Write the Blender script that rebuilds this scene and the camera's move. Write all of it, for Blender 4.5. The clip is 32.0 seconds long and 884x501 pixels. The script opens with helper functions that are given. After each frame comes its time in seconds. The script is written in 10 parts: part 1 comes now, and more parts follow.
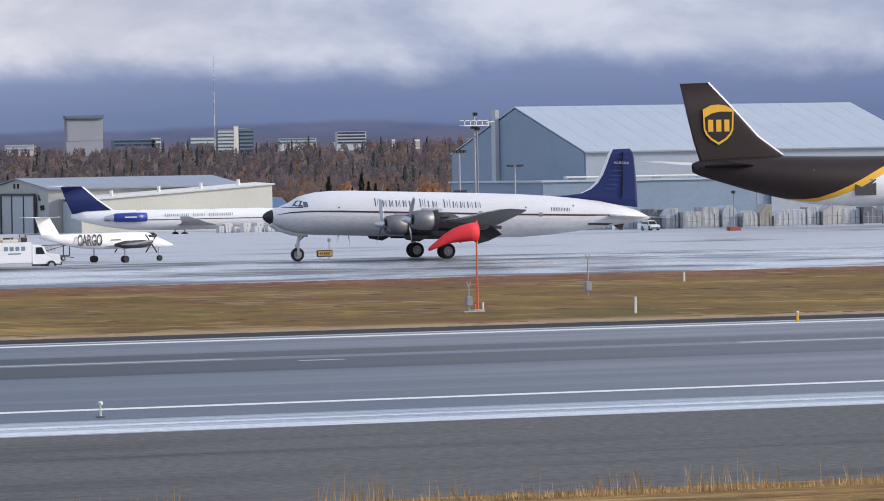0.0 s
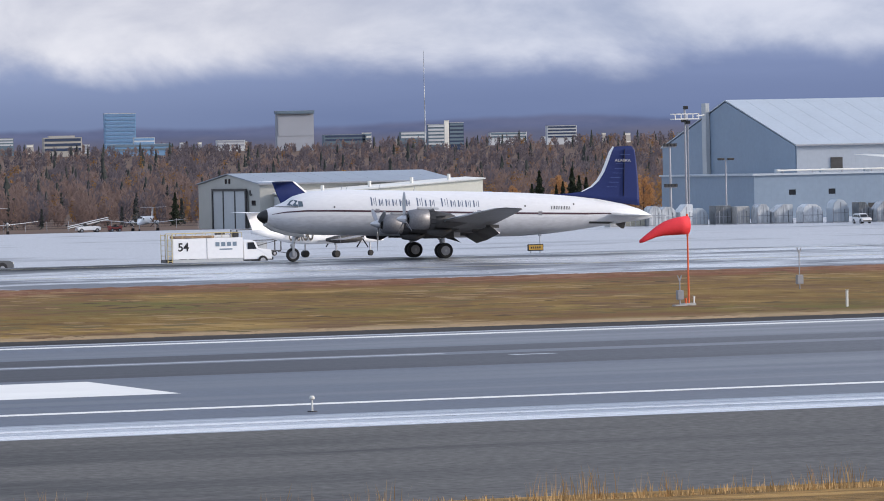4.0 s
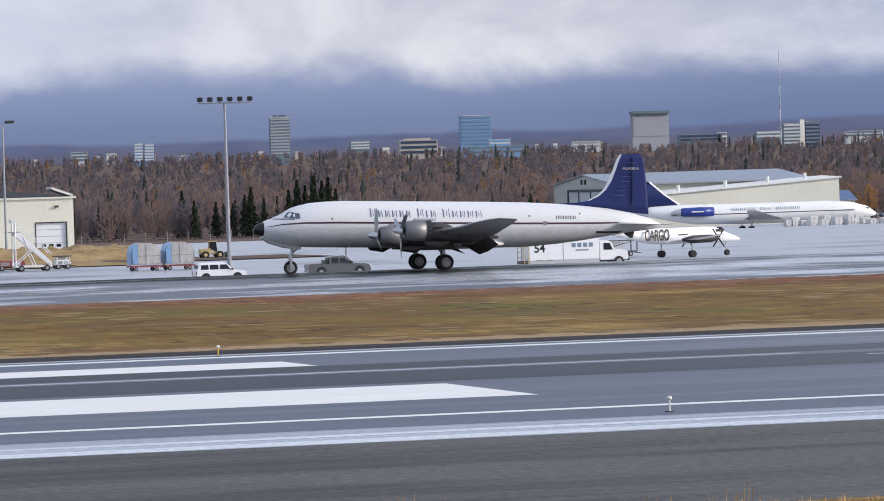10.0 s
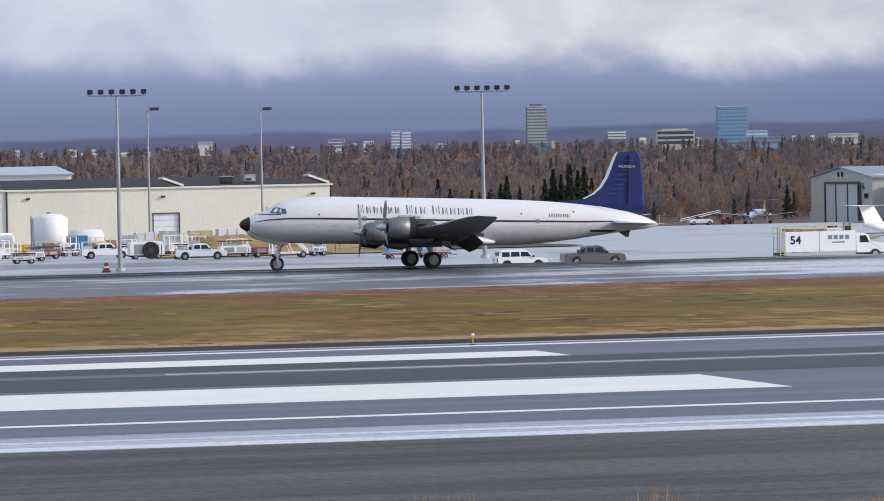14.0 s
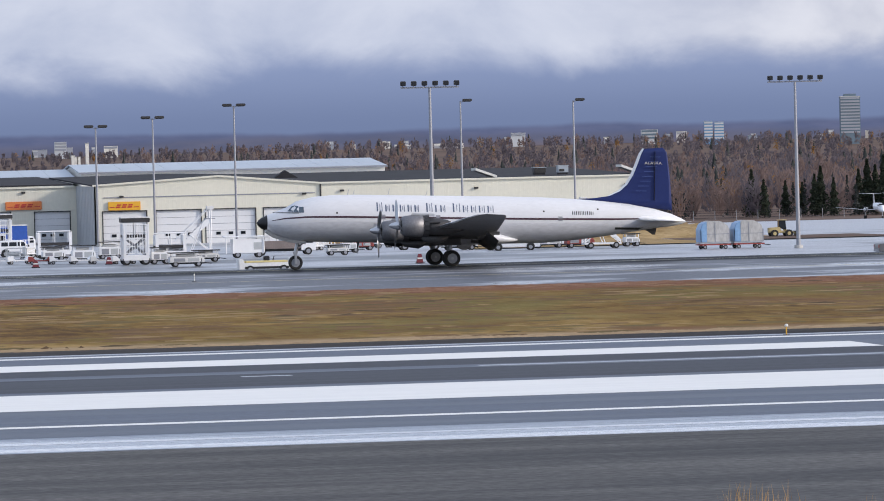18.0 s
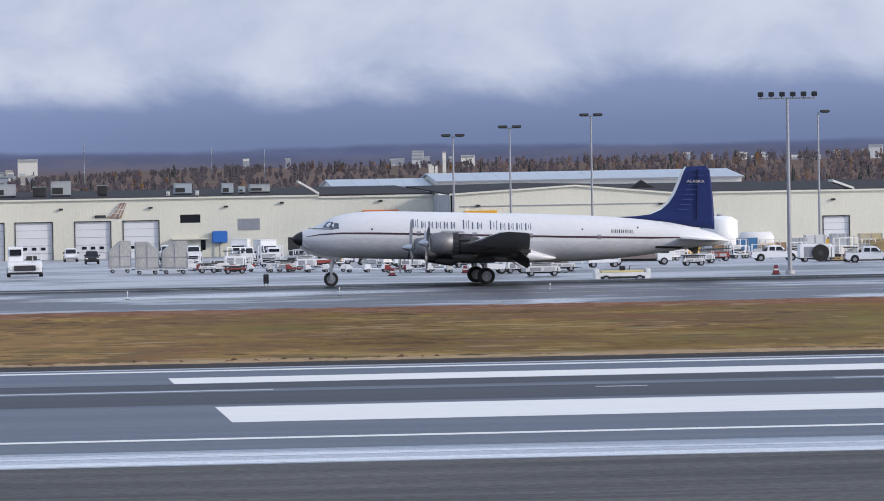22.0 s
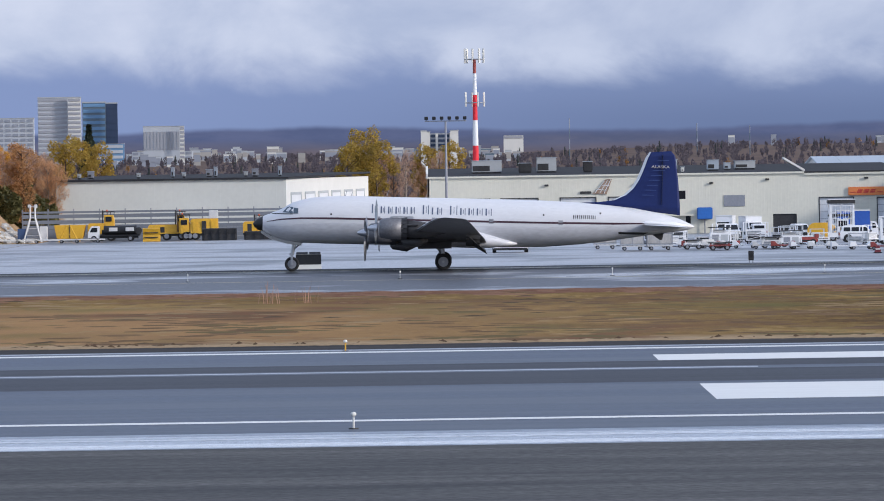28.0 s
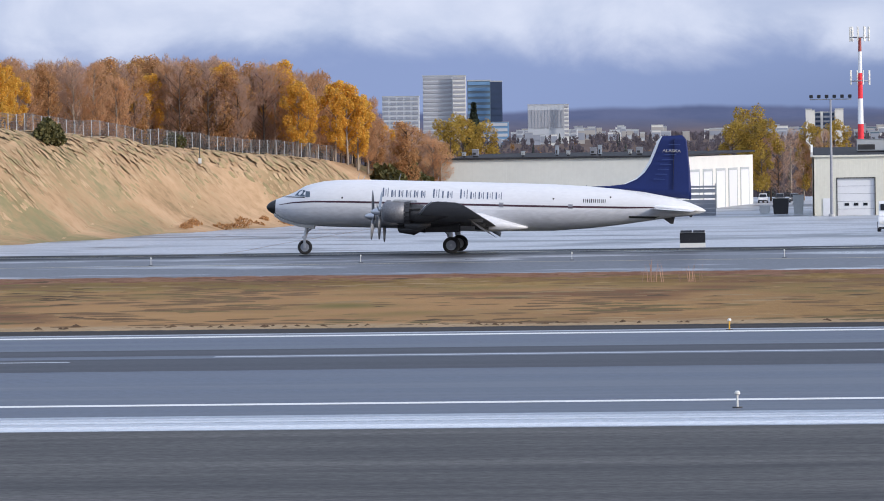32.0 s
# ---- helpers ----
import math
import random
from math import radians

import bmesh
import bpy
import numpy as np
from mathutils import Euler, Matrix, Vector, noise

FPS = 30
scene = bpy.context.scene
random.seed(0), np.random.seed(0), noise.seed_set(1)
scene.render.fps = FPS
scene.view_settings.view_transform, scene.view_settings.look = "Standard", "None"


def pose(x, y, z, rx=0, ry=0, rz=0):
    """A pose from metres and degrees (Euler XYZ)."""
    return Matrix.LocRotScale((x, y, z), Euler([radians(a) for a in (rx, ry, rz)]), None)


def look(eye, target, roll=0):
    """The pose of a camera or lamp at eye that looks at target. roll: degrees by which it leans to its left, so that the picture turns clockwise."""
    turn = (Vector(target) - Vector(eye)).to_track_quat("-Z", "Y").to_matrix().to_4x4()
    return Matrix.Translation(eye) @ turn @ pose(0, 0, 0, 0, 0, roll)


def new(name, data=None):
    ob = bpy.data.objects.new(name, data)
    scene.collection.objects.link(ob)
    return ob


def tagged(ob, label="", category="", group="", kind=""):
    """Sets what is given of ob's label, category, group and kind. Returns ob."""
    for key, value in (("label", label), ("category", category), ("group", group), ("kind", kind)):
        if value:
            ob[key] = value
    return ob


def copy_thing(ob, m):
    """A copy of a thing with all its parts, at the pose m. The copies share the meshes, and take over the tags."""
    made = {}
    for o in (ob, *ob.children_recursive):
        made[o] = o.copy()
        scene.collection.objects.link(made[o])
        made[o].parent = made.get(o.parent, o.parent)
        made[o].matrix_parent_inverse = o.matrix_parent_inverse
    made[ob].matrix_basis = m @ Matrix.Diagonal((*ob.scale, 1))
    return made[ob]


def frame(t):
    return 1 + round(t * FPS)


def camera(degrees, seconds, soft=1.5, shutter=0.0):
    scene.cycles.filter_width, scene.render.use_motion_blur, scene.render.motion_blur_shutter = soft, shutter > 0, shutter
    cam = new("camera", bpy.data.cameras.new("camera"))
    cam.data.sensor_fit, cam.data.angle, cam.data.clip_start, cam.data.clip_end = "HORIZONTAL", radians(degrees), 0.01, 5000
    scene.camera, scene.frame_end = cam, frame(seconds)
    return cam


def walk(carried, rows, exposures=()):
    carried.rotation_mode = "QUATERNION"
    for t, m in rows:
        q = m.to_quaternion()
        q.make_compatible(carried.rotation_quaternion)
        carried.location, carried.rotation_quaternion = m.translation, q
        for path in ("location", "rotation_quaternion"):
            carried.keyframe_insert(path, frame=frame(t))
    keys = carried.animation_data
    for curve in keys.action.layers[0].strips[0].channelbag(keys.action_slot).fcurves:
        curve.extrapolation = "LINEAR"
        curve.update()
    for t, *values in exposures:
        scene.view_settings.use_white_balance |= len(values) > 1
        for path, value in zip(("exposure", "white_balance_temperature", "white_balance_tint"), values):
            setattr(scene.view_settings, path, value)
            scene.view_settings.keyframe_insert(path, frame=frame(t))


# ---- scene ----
EYE = 8.07
cam = camera(9.957, 32.0, soft=0.98)
# seconds, yaw to the left, pitch, lean: a camera held on one spot, turned after the aeroplane
PAN = [
    (0.0, -22.133, -1.002, 1.021),
    (0.5, -21.880, -0.945, 1.115),
    (1.0, -21.625, -0.936, 1.202),
    (1.5, -21.368, -0.965, 1.292),
    (2.0, -21.075, -1.017, 1.287),
    (2.5, -20.714, -1.049, 1.303),
    (3.0, -20.358, -1.048, 1.229),
    (3.5, -20.037, -1.032, 1.203),
    (5.5, -18.849, -1.037, 1.415),
    (6.0, -18.448, -1.056, 1.438),
    (6.5, -18.043, -1.090, 1.625),
    (7.0, -17.691, -1.103, 1.803),
    (7.5, -17.360, -1.129, 1.946),
    (8.0, -17.120, -1.140, 2.047),
    (8.5, -16.878, -1.127, 2.013),
    (9.0, -16.580, -1.068, 2.008),
    (9.5, -16.216, -1.002, 1.890),
    (10.0, -15.733, -0.911, 1.762),
    (10.5, -15.272, -0.851, 1.647),
    (11.0, -14.859, -0.831, 1.466),
    (11.5, -14.541, -0.846, 1.317),
    (12.0, -14.297, -0.874, 1.246),
    (12.5, -14.034, -0.911, 1.155),
    (13.0, -13.711, -0.950, 1.110),
    (13.5, -13.300, -0.969, 1.198),
    (14.0, -12.846, -0.956, 1.210),
    (14.5, -12.427, -0.921, 1.270),
    (16.5, -10.839, -0.860, 1.291),
    (17.0, -10.363, -0.896, 1.337),
    (17.5, -9.843, -0.929, 1.427),
    (18.0, -9.310, -0.980, 1.409),
    (18.5, -8.817, -1.005, 1.421),
    (19.0, -8.342, -1.007, 1.347),
    (19.5, -7.920, -0.984, 1.282),
    (20.0, -7.469, -0.952, 1.247),
    (20.5, -6.992, -0.942, 1.162),
    (21.0, -6.477, -0.924, 1.087),
    (21.5, -5.915, -0.860, 1.020),
    (22.0, -5.295, -0.783, 1.019),
    (22.5, -4.657, -0.708, 1.102),
    (23.0, -4.180, -0.678, 1.138),
    (23.5, -3.907, -0.724, 1.130),
    (24.0, -3.779, -0.832, 0.939),
    (24.5, -3.606, -0.961, 0.804),
    (25.0, -3.188, -1.052, 0.748),
    (25.5, -2.504, -1.060, 0.829),
    (26.0, -1.722, -0.983, 0.948),
    (26.5, -1.012, -0.905, 1.033),
    (28.5, 0.571, -0.978, 0.736),
    (29.0, 1.100, -0.985, 0.592),
    (29.5, 1.699, -1.003, 0.540),
    (30.0, 2.266, -1.050, 0.558),
    (30.5, 2.836, -1.119, 0.601),
    (31.0, 3.396, -1.166, 0.719),
    (31.5, 3.952, -1.176, 0.750),
    (32.0, 4.520, -1.141, 0.822),
]
walk(cam, [(t, pose(0, 0, EYE, 0, 0, yaw) @ pose(0, 0, 0, 90 + pitch, 0, 0) @ pose(0, 0, 0, 0, 0, -lean)) for t, yaw, pitch, lean in PAN],
     exposures=[(0.0, 0.30, 6450, 14), (1.5, 0.29, 6450, 14), (3.0, 0.35, 6450, 14), (6.0, 0.36, 6450, 14), (8.0, 0.40, 6450, 14), (10.0, 0.30, 6450, 14), (14.0, 0.27, 6450, 14), (17.0, 0.29, 6400, 14), (20.0, 0.24, 6350, 14), (22.0, 0.20, 6220, 14), (23.0, 0.09, 6150, 14), (24.0, 0.06, 6090, 14), (25.0, 0.14, 6020, 14), (26.0, 0.14, 5960, 14), (29.0, 0.18, 6010, 14), (32.0, 0.34, 6110, 14)])

# ---- light: broken overcast, low autumn sun from the right and a little behind ----
SUN_AZ, SUN_EL = radians(22), radians(21)   # clockwise from +x towards -y; height
world = bpy.data.worlds.new("sky")
scene.world = world
world.use_nodes = True
wt = world.node_tree
wt.nodes.clear()
sky = wt.nodes.new("ShaderNodeTexSky")
sky.sky_type, sky.sun_disc = "NISHITA", False
sky.sun_elevation, sky.sun_rotation = SUN_EL, radians(90) + SUN_AZ
sky.air_density, sky.dust_density, sky.ozone_density = 1.2, 3.0, 1.5
wbg = wt.nodes.new("ShaderNodeBackground")
wbg.inputs["Strength"].default_value = 0.125
wmix = wt.nodes.new("ShaderNodeMix")
wmix.data_type = "RGBA"
wmix.inputs["Factor"].default_value = 0.6
wmix.inputs["B"].default_value = (5.4, 6.2, 7.7, 1)      # grey cloud sheet over the blue
wout = wt.nodes.new("ShaderNodeOutputWorld")
wt.links.new(sky.outputs["Color"], wmix.inputs["A"])
wt.links.new(wmix.outputs["Result"], wbg.inputs["Color"])
wt.links.new(wbg.outputs["Background"], wout.inputs["Surface"])
sun = new("sun", bpy.data.lights.new("sun", "SUN"))
sun.data.energy, sun.data.angle, sun.data.color = 2.3, radians(6), (1.0, 0.93, 0.83)
sun_to = Vector((math.cos(SUN_AZ) * math.cos(SUN_EL), -math.sin(SUN_AZ) * math.cos(SUN_EL), math.sin(SUN_EL)))
sun.matrix_world = look(sun_to * 60, (0, 0, 0))

# ---- materials ----
def material(name, color, rough=0.6, metal=0.0, vary=0.12, scale=1.0, bump=0.0, second=None, spec=0.5, stretch=(1, 1, 1), coat=0.0, rand=0.0, rough_vary=0.0, leafy=0.0):
    """Base colour broken up by noise at two scales, with fine relief."""
    m = bpy.data.materials.new(name)
    m.use_nodes = True
    nt = m.node_tree
    b = nt.nodes["Principled BSDF"]
    b.inputs["Roughness"].default_value, b.inputs["Metallic"].default_value = rough, metal
    b.inputs["Specular IOR Level"].default_value = spec
    b.inputs["Coat Weight"].default_value = coat
    tc = nt.nodes.new("ShaderNodeTexCoord")
    mp = nt.nodes.new("ShaderNodeMapping")
    mp.inputs["Scale"].default_value = stretch
    nt.links.new(tc.outputs["Object"], mp.inputs["Vector"])
    n1 = nt.nodes.new("ShaderNodeTexNoise")
    n1.inputs["Scale"].default_value, n1.inputs["Detail"].default_value = 0.35 * scale, 4
    n2 = nt.nodes.new("ShaderNodeTexNoise")
    n2.inputs["Scale"].default_value, n2.inputs["Detail"].default_value = 4.0 * scale, 6
    for n in (n1, n2):
        nt.links.new(mp.outputs["Vector"], n.inputs["Vector"])
    add = nt.nodes.new("ShaderNodeMath")
    add.operation = "ADD"
    nt.links.new(n1.outputs["Fac"], add.inputs[0])
    nt.links.new(n2.outputs["Fac"], add.inputs[1])
    fac = add.outputs["Value"]
    if rand:
        info = nt.nodes.new("ShaderNodeNewGeometry" if rand < 0 else "ShaderNodeObjectInfo")
        mr = nt.nodes.new("ShaderNodeMath")
        mr.operation = "MULTIPLY_ADD"
        mr.inputs[1].default_value = abs(rand)
        nt.links.new(info.outputs["Random Per Island" if rand < 0 else "Random"], mr.inputs[0])
        nt.links.new(fac, mr.inputs[2])
        sub = nt.nodes.new("ShaderNodeMath")
        sub.operation = "SUBTRACT"
        sub.inputs[1].default_value = abs(rand) / 2
        nt.links.new(mr.outputs["Value"], sub.inputs[0])
        fac = sub.outputs["Value"]
    ramp = nt.nodes.new("ShaderNodeMapRange")
    ramp.inputs["From Min"].default_value, ramp.inputs["From Max"].default_value = 0.6, 1.4
    nt.links.new(fac, ramp.inputs["Value"])
    mix = nt.nodes.new("ShaderNodeMix")
    mix.data_type = "RGBA"
    lo = tuple(max(0.0, c * (1 - vary)) for c in color)
    hi = second or tuple(min(1.0, c * (1 + vary)) for c in color)
    mix.inputs["A"].default_value, mix.inputs["B"].default_value = (*lo, 1), (*hi, 1)
    nt.links.new(ramp.outputs["Result"], mix.inputs["Factor"])
    nt.links.new(mix.outputs["Result"], b.inputs["Base Color"])
    if rough_vary:
        rr = nt.nodes.new("ShaderNodeMapRange")
        rr.inputs["From Min"].default_value, rr.inputs["From Max"].default_value = 0.3, 0.7
        rr.inputs["To Min"].default_value, rr.inputs["To Max"].default_value = max(0.02, rough - rough_vary), min(1, rough + rough_vary)
        nt.links.new(n1.outputs["Fac"], rr.inputs["Value"])
        nt.links.new(rr.outputs["Result"], b.inputs["Roughness"])
    if bump:
        bp = nt.nodes.new("ShaderNodeBump")
        bp.inputs["Strength"].default_value, bp.inputs["Distance"].default_value = bump, 0.02
        nt.links.new(n2.outputs["Fac"], bp.inputs["Height"])
        nt.links.new(bp.outputs["Normal"], b.inputs["Normal"])
    if leafy:                               # light passes through thin leaves
        tr = nt.nodes.new("ShaderNodeBsdfTranslucent")
        nt.links.new(mix.outputs["Result"], tr.inputs["Color"])
        both = nt.nodes.new("ShaderNodeMixShader")
        both.inputs["Fac"].default_value = leafy
        nt.links.new(b.outputs["BSDF"], both.inputs[1])
        nt.links.new(tr.outputs["BSDF"], both.inputs[2])
        nt.links.new(both.outputs["Shader"], nt.nodes["Material Output"].inputs["Surface"])
    return m


def glass(name, color=(0.012, 0.014, 0.018), rough=0.06):
    return material(name, color, rough=rough, vary=0.2, spec=0.4)


# ---- mesh helpers ----
def part(name, bm, mat, parent=None, label="", smooth=False, m=None):
    """Links a bmesh as one mesh object under a thing or part."""
    me = bpy.data.meshes.new(name)
    if m is not None:
        bm.transform(m)
    bm.to_mesh(me)
    bm.free()
    if smooth:
        me.polygons.foreach_set("use_smooth", [True] * len(me.polygons))
    me.materials.append(mat)
    ob = new(name, me)
    if parent is not None:
        ob.parent = parent
    if label:
        ob["label"] = label
    return ob


def empty(name, m, label, category, group="", kind=""):
    ob = new(name)
    ob.empty_display_size = 0.3
    ob.matrix_basis = m
    return tagged(ob, label, category, group, kind)


def bm_new():
    return bmesh.new()


def add_box(bm, x0, y0, z0, x1, y1, z1, bevel=0.0):
    r = bmesh.ops.create_cube(bm, size=1.0)
    bmesh.ops.transform(bm, verts=r["verts"], matrix=Matrix.Translation(((x0 + x1) / 2, (y0 + y1) / 2, (z0 + z1) / 2)) @ Matrix.Diagonal((abs(x1 - x0), abs(y1 - y0), abs(z1 - z0), 1)))
    if bevel:
        es = list({e for v in r["verts"] for e in v.link_edges})
        bmesh.ops.bevel(bm, geom=es, offset=bevel, segments=2, affect="EDGES")
    return bm


def box(x0, y0, z0, x1, y1, z1, bevel=0.0):
    return add_box(bmesh.new(), x0, y0, z0, x1, y1, z1, bevel)


def add_tube(bm, a, b, r0, r1=None, n=10, caps=True):
    a, b = Vector(a), Vector(b)
    r1 = r0 if r1 is None else r1
    r = bmesh.ops.create_cone(bm, cap_ends=caps, segments=n, radius1=r0, radius2=max(r1, 0.0005), depth=(b - a).length)
    q = (b - a).to_track_quat("Z", "Y").to_matrix().to_4x4()
    bmesh.ops.transform(bm, verts=r["verts"], matrix=Matrix.Translation((a + b) / 2) @ q)
    return bm


def tube(a, b, r0, r1=None, n=10):
    return add_tube(bmesh.new(), a, b, r0, r1, n)


def add_loft(bm, rings, caps=True):
    """rings: lists of equally many points, joined one after another."""
    vs = [[bm.verts.new(p) for p in ring] for ring in rings]
    n = len(vs[0])
    for a, b in zip(vs, vs[1:]):
        for i in range(n):
            bm.faces.new((a[i], a[(i + 1) % n], b[(i + 1) % n], b[i]))
    if caps:
        bm.faces.new(vs[0][::-1])
        bm.faces.new(vs[-1])
    bmesh.ops.recalc_face_normals(bm, faces=bm.faces[:])
    return bm


def loft(rings, caps=True):
    return add_loft(bmesh.new(), rings, caps)


def ring_x(x, cy, cz, ry, rz, n=28, power=2.0):
    """An oval ring across x."""
    out = []
    for i in range(n):
        a = 2 * math.pi * i / n
        c, s = math.cos(a), math.sin(a)
        k = (abs(c) ** power + abs(s) ** power) ** (-1 / power)
        out.append((x, cy + ry * c * k, cz + rz * s * k))
    return out


def foil(le, te, thick, up=Vector((0, 0, 1)), n=9):
    """A wing section from leading to trailing edge."""
    le, te, up = Vector(le), Vector(te), Vector(up)
    top, bot = [], []
    for i in range(n + 1):
        s = (1 - math.cos(math.pi * i / n)) / 2
        h = thick * 2.6 * (0.2969 * math.sqrt(s) - 0.126 * s - 0.3516 * s * s + 0.2843 * s ** 3 - 0.1015 * s ** 4) / 0.52
        p = le.lerp(te, s)
        top.append(tuple(p + up * h * 0.6))
        bot.append(tuple(p - up * h * 0.4))
    return top + bot[-2:0:-1]


def prism(points, d, axis=1):
    """A flat outline (two coordinates) given thickness d along an axis, about zero."""
    bm = bmesh.new()
    def put(p, o):
        q = list(p)
        q.insert(axis, o)
        return q
    a = [bm.verts.new(put(p, -d / 2)) for p in points]
    b = [bm.verts.new(put(p, d / 2)) for p in points]
    bm.faces.new(a)
    bm.faces.new(b[::-1])
    n = len(points)
    for i in range(n):
        bm.faces.new((a[i], b[i], b[(i + 1) % n], a[(i + 1) % n]))
    bmesh.ops.recalc_face_normals(bm, faces=bm.faces[:])
    return bm


def letters(name, text, m, height, mat, parent, label="", squeeze=1.0, depth=0.004, bold=0.0):
    """Words in the built-in font as a mesh: x along the line, y up, at pose m."""
    cu = bpy.data.curves.new(name, "FONT")
    cu.body, cu.size, cu.extrude, cu.align_x, cu.align_y = text, height * 1.4, depth, "CENTER", "CENTER"
    cu.offset = bold * height
    tmp = bpy.data.objects.new(name, cu)
    scene.collection.objects.link(tmp)
    bpy.context.view_layer.update()
    me = bpy.data.meshes.new_from_object(tmp)
    bpy.data.objects.remove(tmp)
    bpy.data.curves.remove(cu)
    me.transform(m @ Matrix.Diagonal((squeeze, 1, 1, 1)))
    me.materials.append(mat)
    ob = new(name, me)
    ob.parent = parent
    if label:
        ob["label"] = label
    return ob


PROFILE = [(-400, 6.2), (30, 5.9), (60, 3.6), (98, 0.25), (106, 0.0), (330, 0.0), (350, 0.4), (367, 0.58), (380, 0.46), (400, 0.0), (420, -0.7), (440, -1.12), (455, -1.42), (470, -1.68), (510, -1.86), (530, -1.80), (640, -1.95), (727, -2.2), (850, -3.6), (1250, -7.8), (1500, -8.0), (2400, -2.0), (3200, 7.0), (4000, 13.0), (4700, 17.0), (5000, 18.0)]
TOE = [(-120, 470), (-97, 540), (-93, 558), (-88, 585), (-84, 631), (-79, 663), (-75, 690), (-68, 705), (-63, 740), (-63, 800), (-80, 870), (-100, 1000)]


def lerp_list(rows, v):
    for (a, p), (b, q) in zip(rows, rows[1:]):
        if v <= b:
            return p + (q - p) * max(0.0, (v - a) / (b - a))
    return rows[-1][1]


def ground_z(x, y):
    z = lerp_list(PROFILE, y)
    if 700 < y < 1300:                      # the yard by the sheds stays level
        k = min(1.0, max(0.0, (x - 60) / 140))
        k = max(k, min(1.0, (y - 1000) / 300))
        z = -2.2 + (z + 2.2) * k if z < -2.2 else z
    if x < -50 and 470 <= y < 1400:         # grassed bank
        tx = lerp_list([(b, a) for a, b in TOE], y)
        d = tx - x
        if d > 0:
            s = min(1.0, d / lerp_list([(470, 22.0), (612, 18.5), (700, 15.5), (742, 11.0), (1000, 20.0)], y))
            top = lerp_list([(470, 14.0), (585, 13.9), (612, 13.5), (640, 12.9), (690, 10.9), (735, 9.2), (760, 8.5), (900, 7.0), (1400, 5.0)], y)
            z += top * (s * s * (3 - 2 * s)) + (0.45 * noise.noise(Vector((x * 0.09, y * 0.09, 0))) + 0.25 * noise.noise(Vector((x * 0.25, y * 0.25, 5)))) * min(1.0, s * 3)
    if x > 200 and 740 < y < 890:           # shallow dip under the parked jet
        z -= 1.0 * min(1.0, (x - 200) / 30) * min(1.0, (y - 740) / 80, (890 - y) / 35)
    if y > 2300:                            # wooded rise below the hills
        z += min(1.0, max(0.35, (x / y + 0.01) / 0.06)) * min(7.0, (y - 2300) / 170)
    if y > 1500:
        z += (y - 1500) / 3500 * 6.0 * noise.noise(Vector((x * 0.0016, y * 0.0012, 3)))
    return z

# ---- materials in use ----
WHITE = material("white_paint", (0.78, 0.79, 0.80), rough=0.32, vary=0.05, scale=0.6, rough_vary=0.08)
WHITE_OLD = material("worn_white_paint", (0.66, 0.66, 0.65), rough=0.5, vary=0.12, scale=2.0)
SKIN = material("weathered_white_skin", (0.66, 0.67, 0.69), rough=0.36, vary=0.07, scale=1.6, rough_vary=0.1, stretch=(0.35, 1, 1))
BELLY = material("pale_grey_belly", (0.63, 0.64, 0.67), rough=0.42, metal=0.05, vary=0.16, scale=1.6, rough_vary=0.1, stretch=(0.3, 1, 1))
NAVY = material("navy_fin_paint", (0.012, 0.024, 0.115), rough=0.42, vary=0.12, scale=1.5, spec=0.3)
BLUE = material("blue_paint", (0.02, 0.045, 0.26), rough=0.35, vary=0.2)
STRIPE = material("dark_red_stripe", (0.05, 0.018, 0.03), rough=0.4, vary=0.2)
BLACK = material("black_paint", (0.012, 0.012, 0.014), rough=0.4, vary=0.3)
RUBBER = material("rubber", (0.018, 0.018, 0.019), rough=0.85, vary=0.3, bump=0.2, scale=3)
STEEL = material("steel", (0.42, 0.43, 0.45), rough=0.38, metal=0.9, vary=0.15, scale=2)
ALU = material("bare_metal", (0.55, 0.56, 0.58), rough=0.33, metal=0.85, vary=0.15, scale=2)
COWL = material("dull_engine_metal", (0.20, 0.20, 0.21), rough=0.5, metal=0.6, vary=0.3, scale=2, rough_vary=0.1)
WING_UNDER = material("stained_shaded_wing_underside", (0.14, 0.14, 0.145), rough=0.5, metal=0.2, vary=0.35, scale=1.2)
DARKMETAL = material("sooty_metal", (0.045, 0.044, 0.045), rough=0.55, metal=0.3, vary=0.35, scale=2)
GALV = material("galvanised_steel", (0.30, 0.31, 0.34), rough=0.55, metal=0.45, vary=0.12)
GLASS = glass("window_glass")
# pale blue sky reflection is painted into the cockpit panes
COCKPIT = glass("cockpit_glass_sky_tint", (0.09, 0.125, 0.16), 0.05)
RED = material("red_cloth", (0.72, 0.03, 0.045), rough=0.75, vary=0.15, scale=3)
ORANGE = material("orange_paint", (0.72, 0.12, 0.03), rough=0.5, vary=0.15)
YELLOW = material("yellow_paint", (0.74, 0.42, 0.03), rough=0.45, vary=0.15)
GOLD = material("gold_paint", (0.75, 0.4, 0.03), rough=0.4, vary=0.1)
BROWN = material("dark_brown_paint", (0.022, 0.013, 0.013), rough=0.45, vary=0.25, spec=0.3)
SHED = material("cream_steel_cladding", (0.70, 0.68, 0.57), rough=0.55, vary=0.07, scale=0.5)
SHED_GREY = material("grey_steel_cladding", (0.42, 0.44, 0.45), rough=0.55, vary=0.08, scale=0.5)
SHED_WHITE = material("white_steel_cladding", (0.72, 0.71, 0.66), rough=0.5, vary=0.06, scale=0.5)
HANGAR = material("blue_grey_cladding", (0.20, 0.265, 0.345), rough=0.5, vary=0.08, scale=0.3)
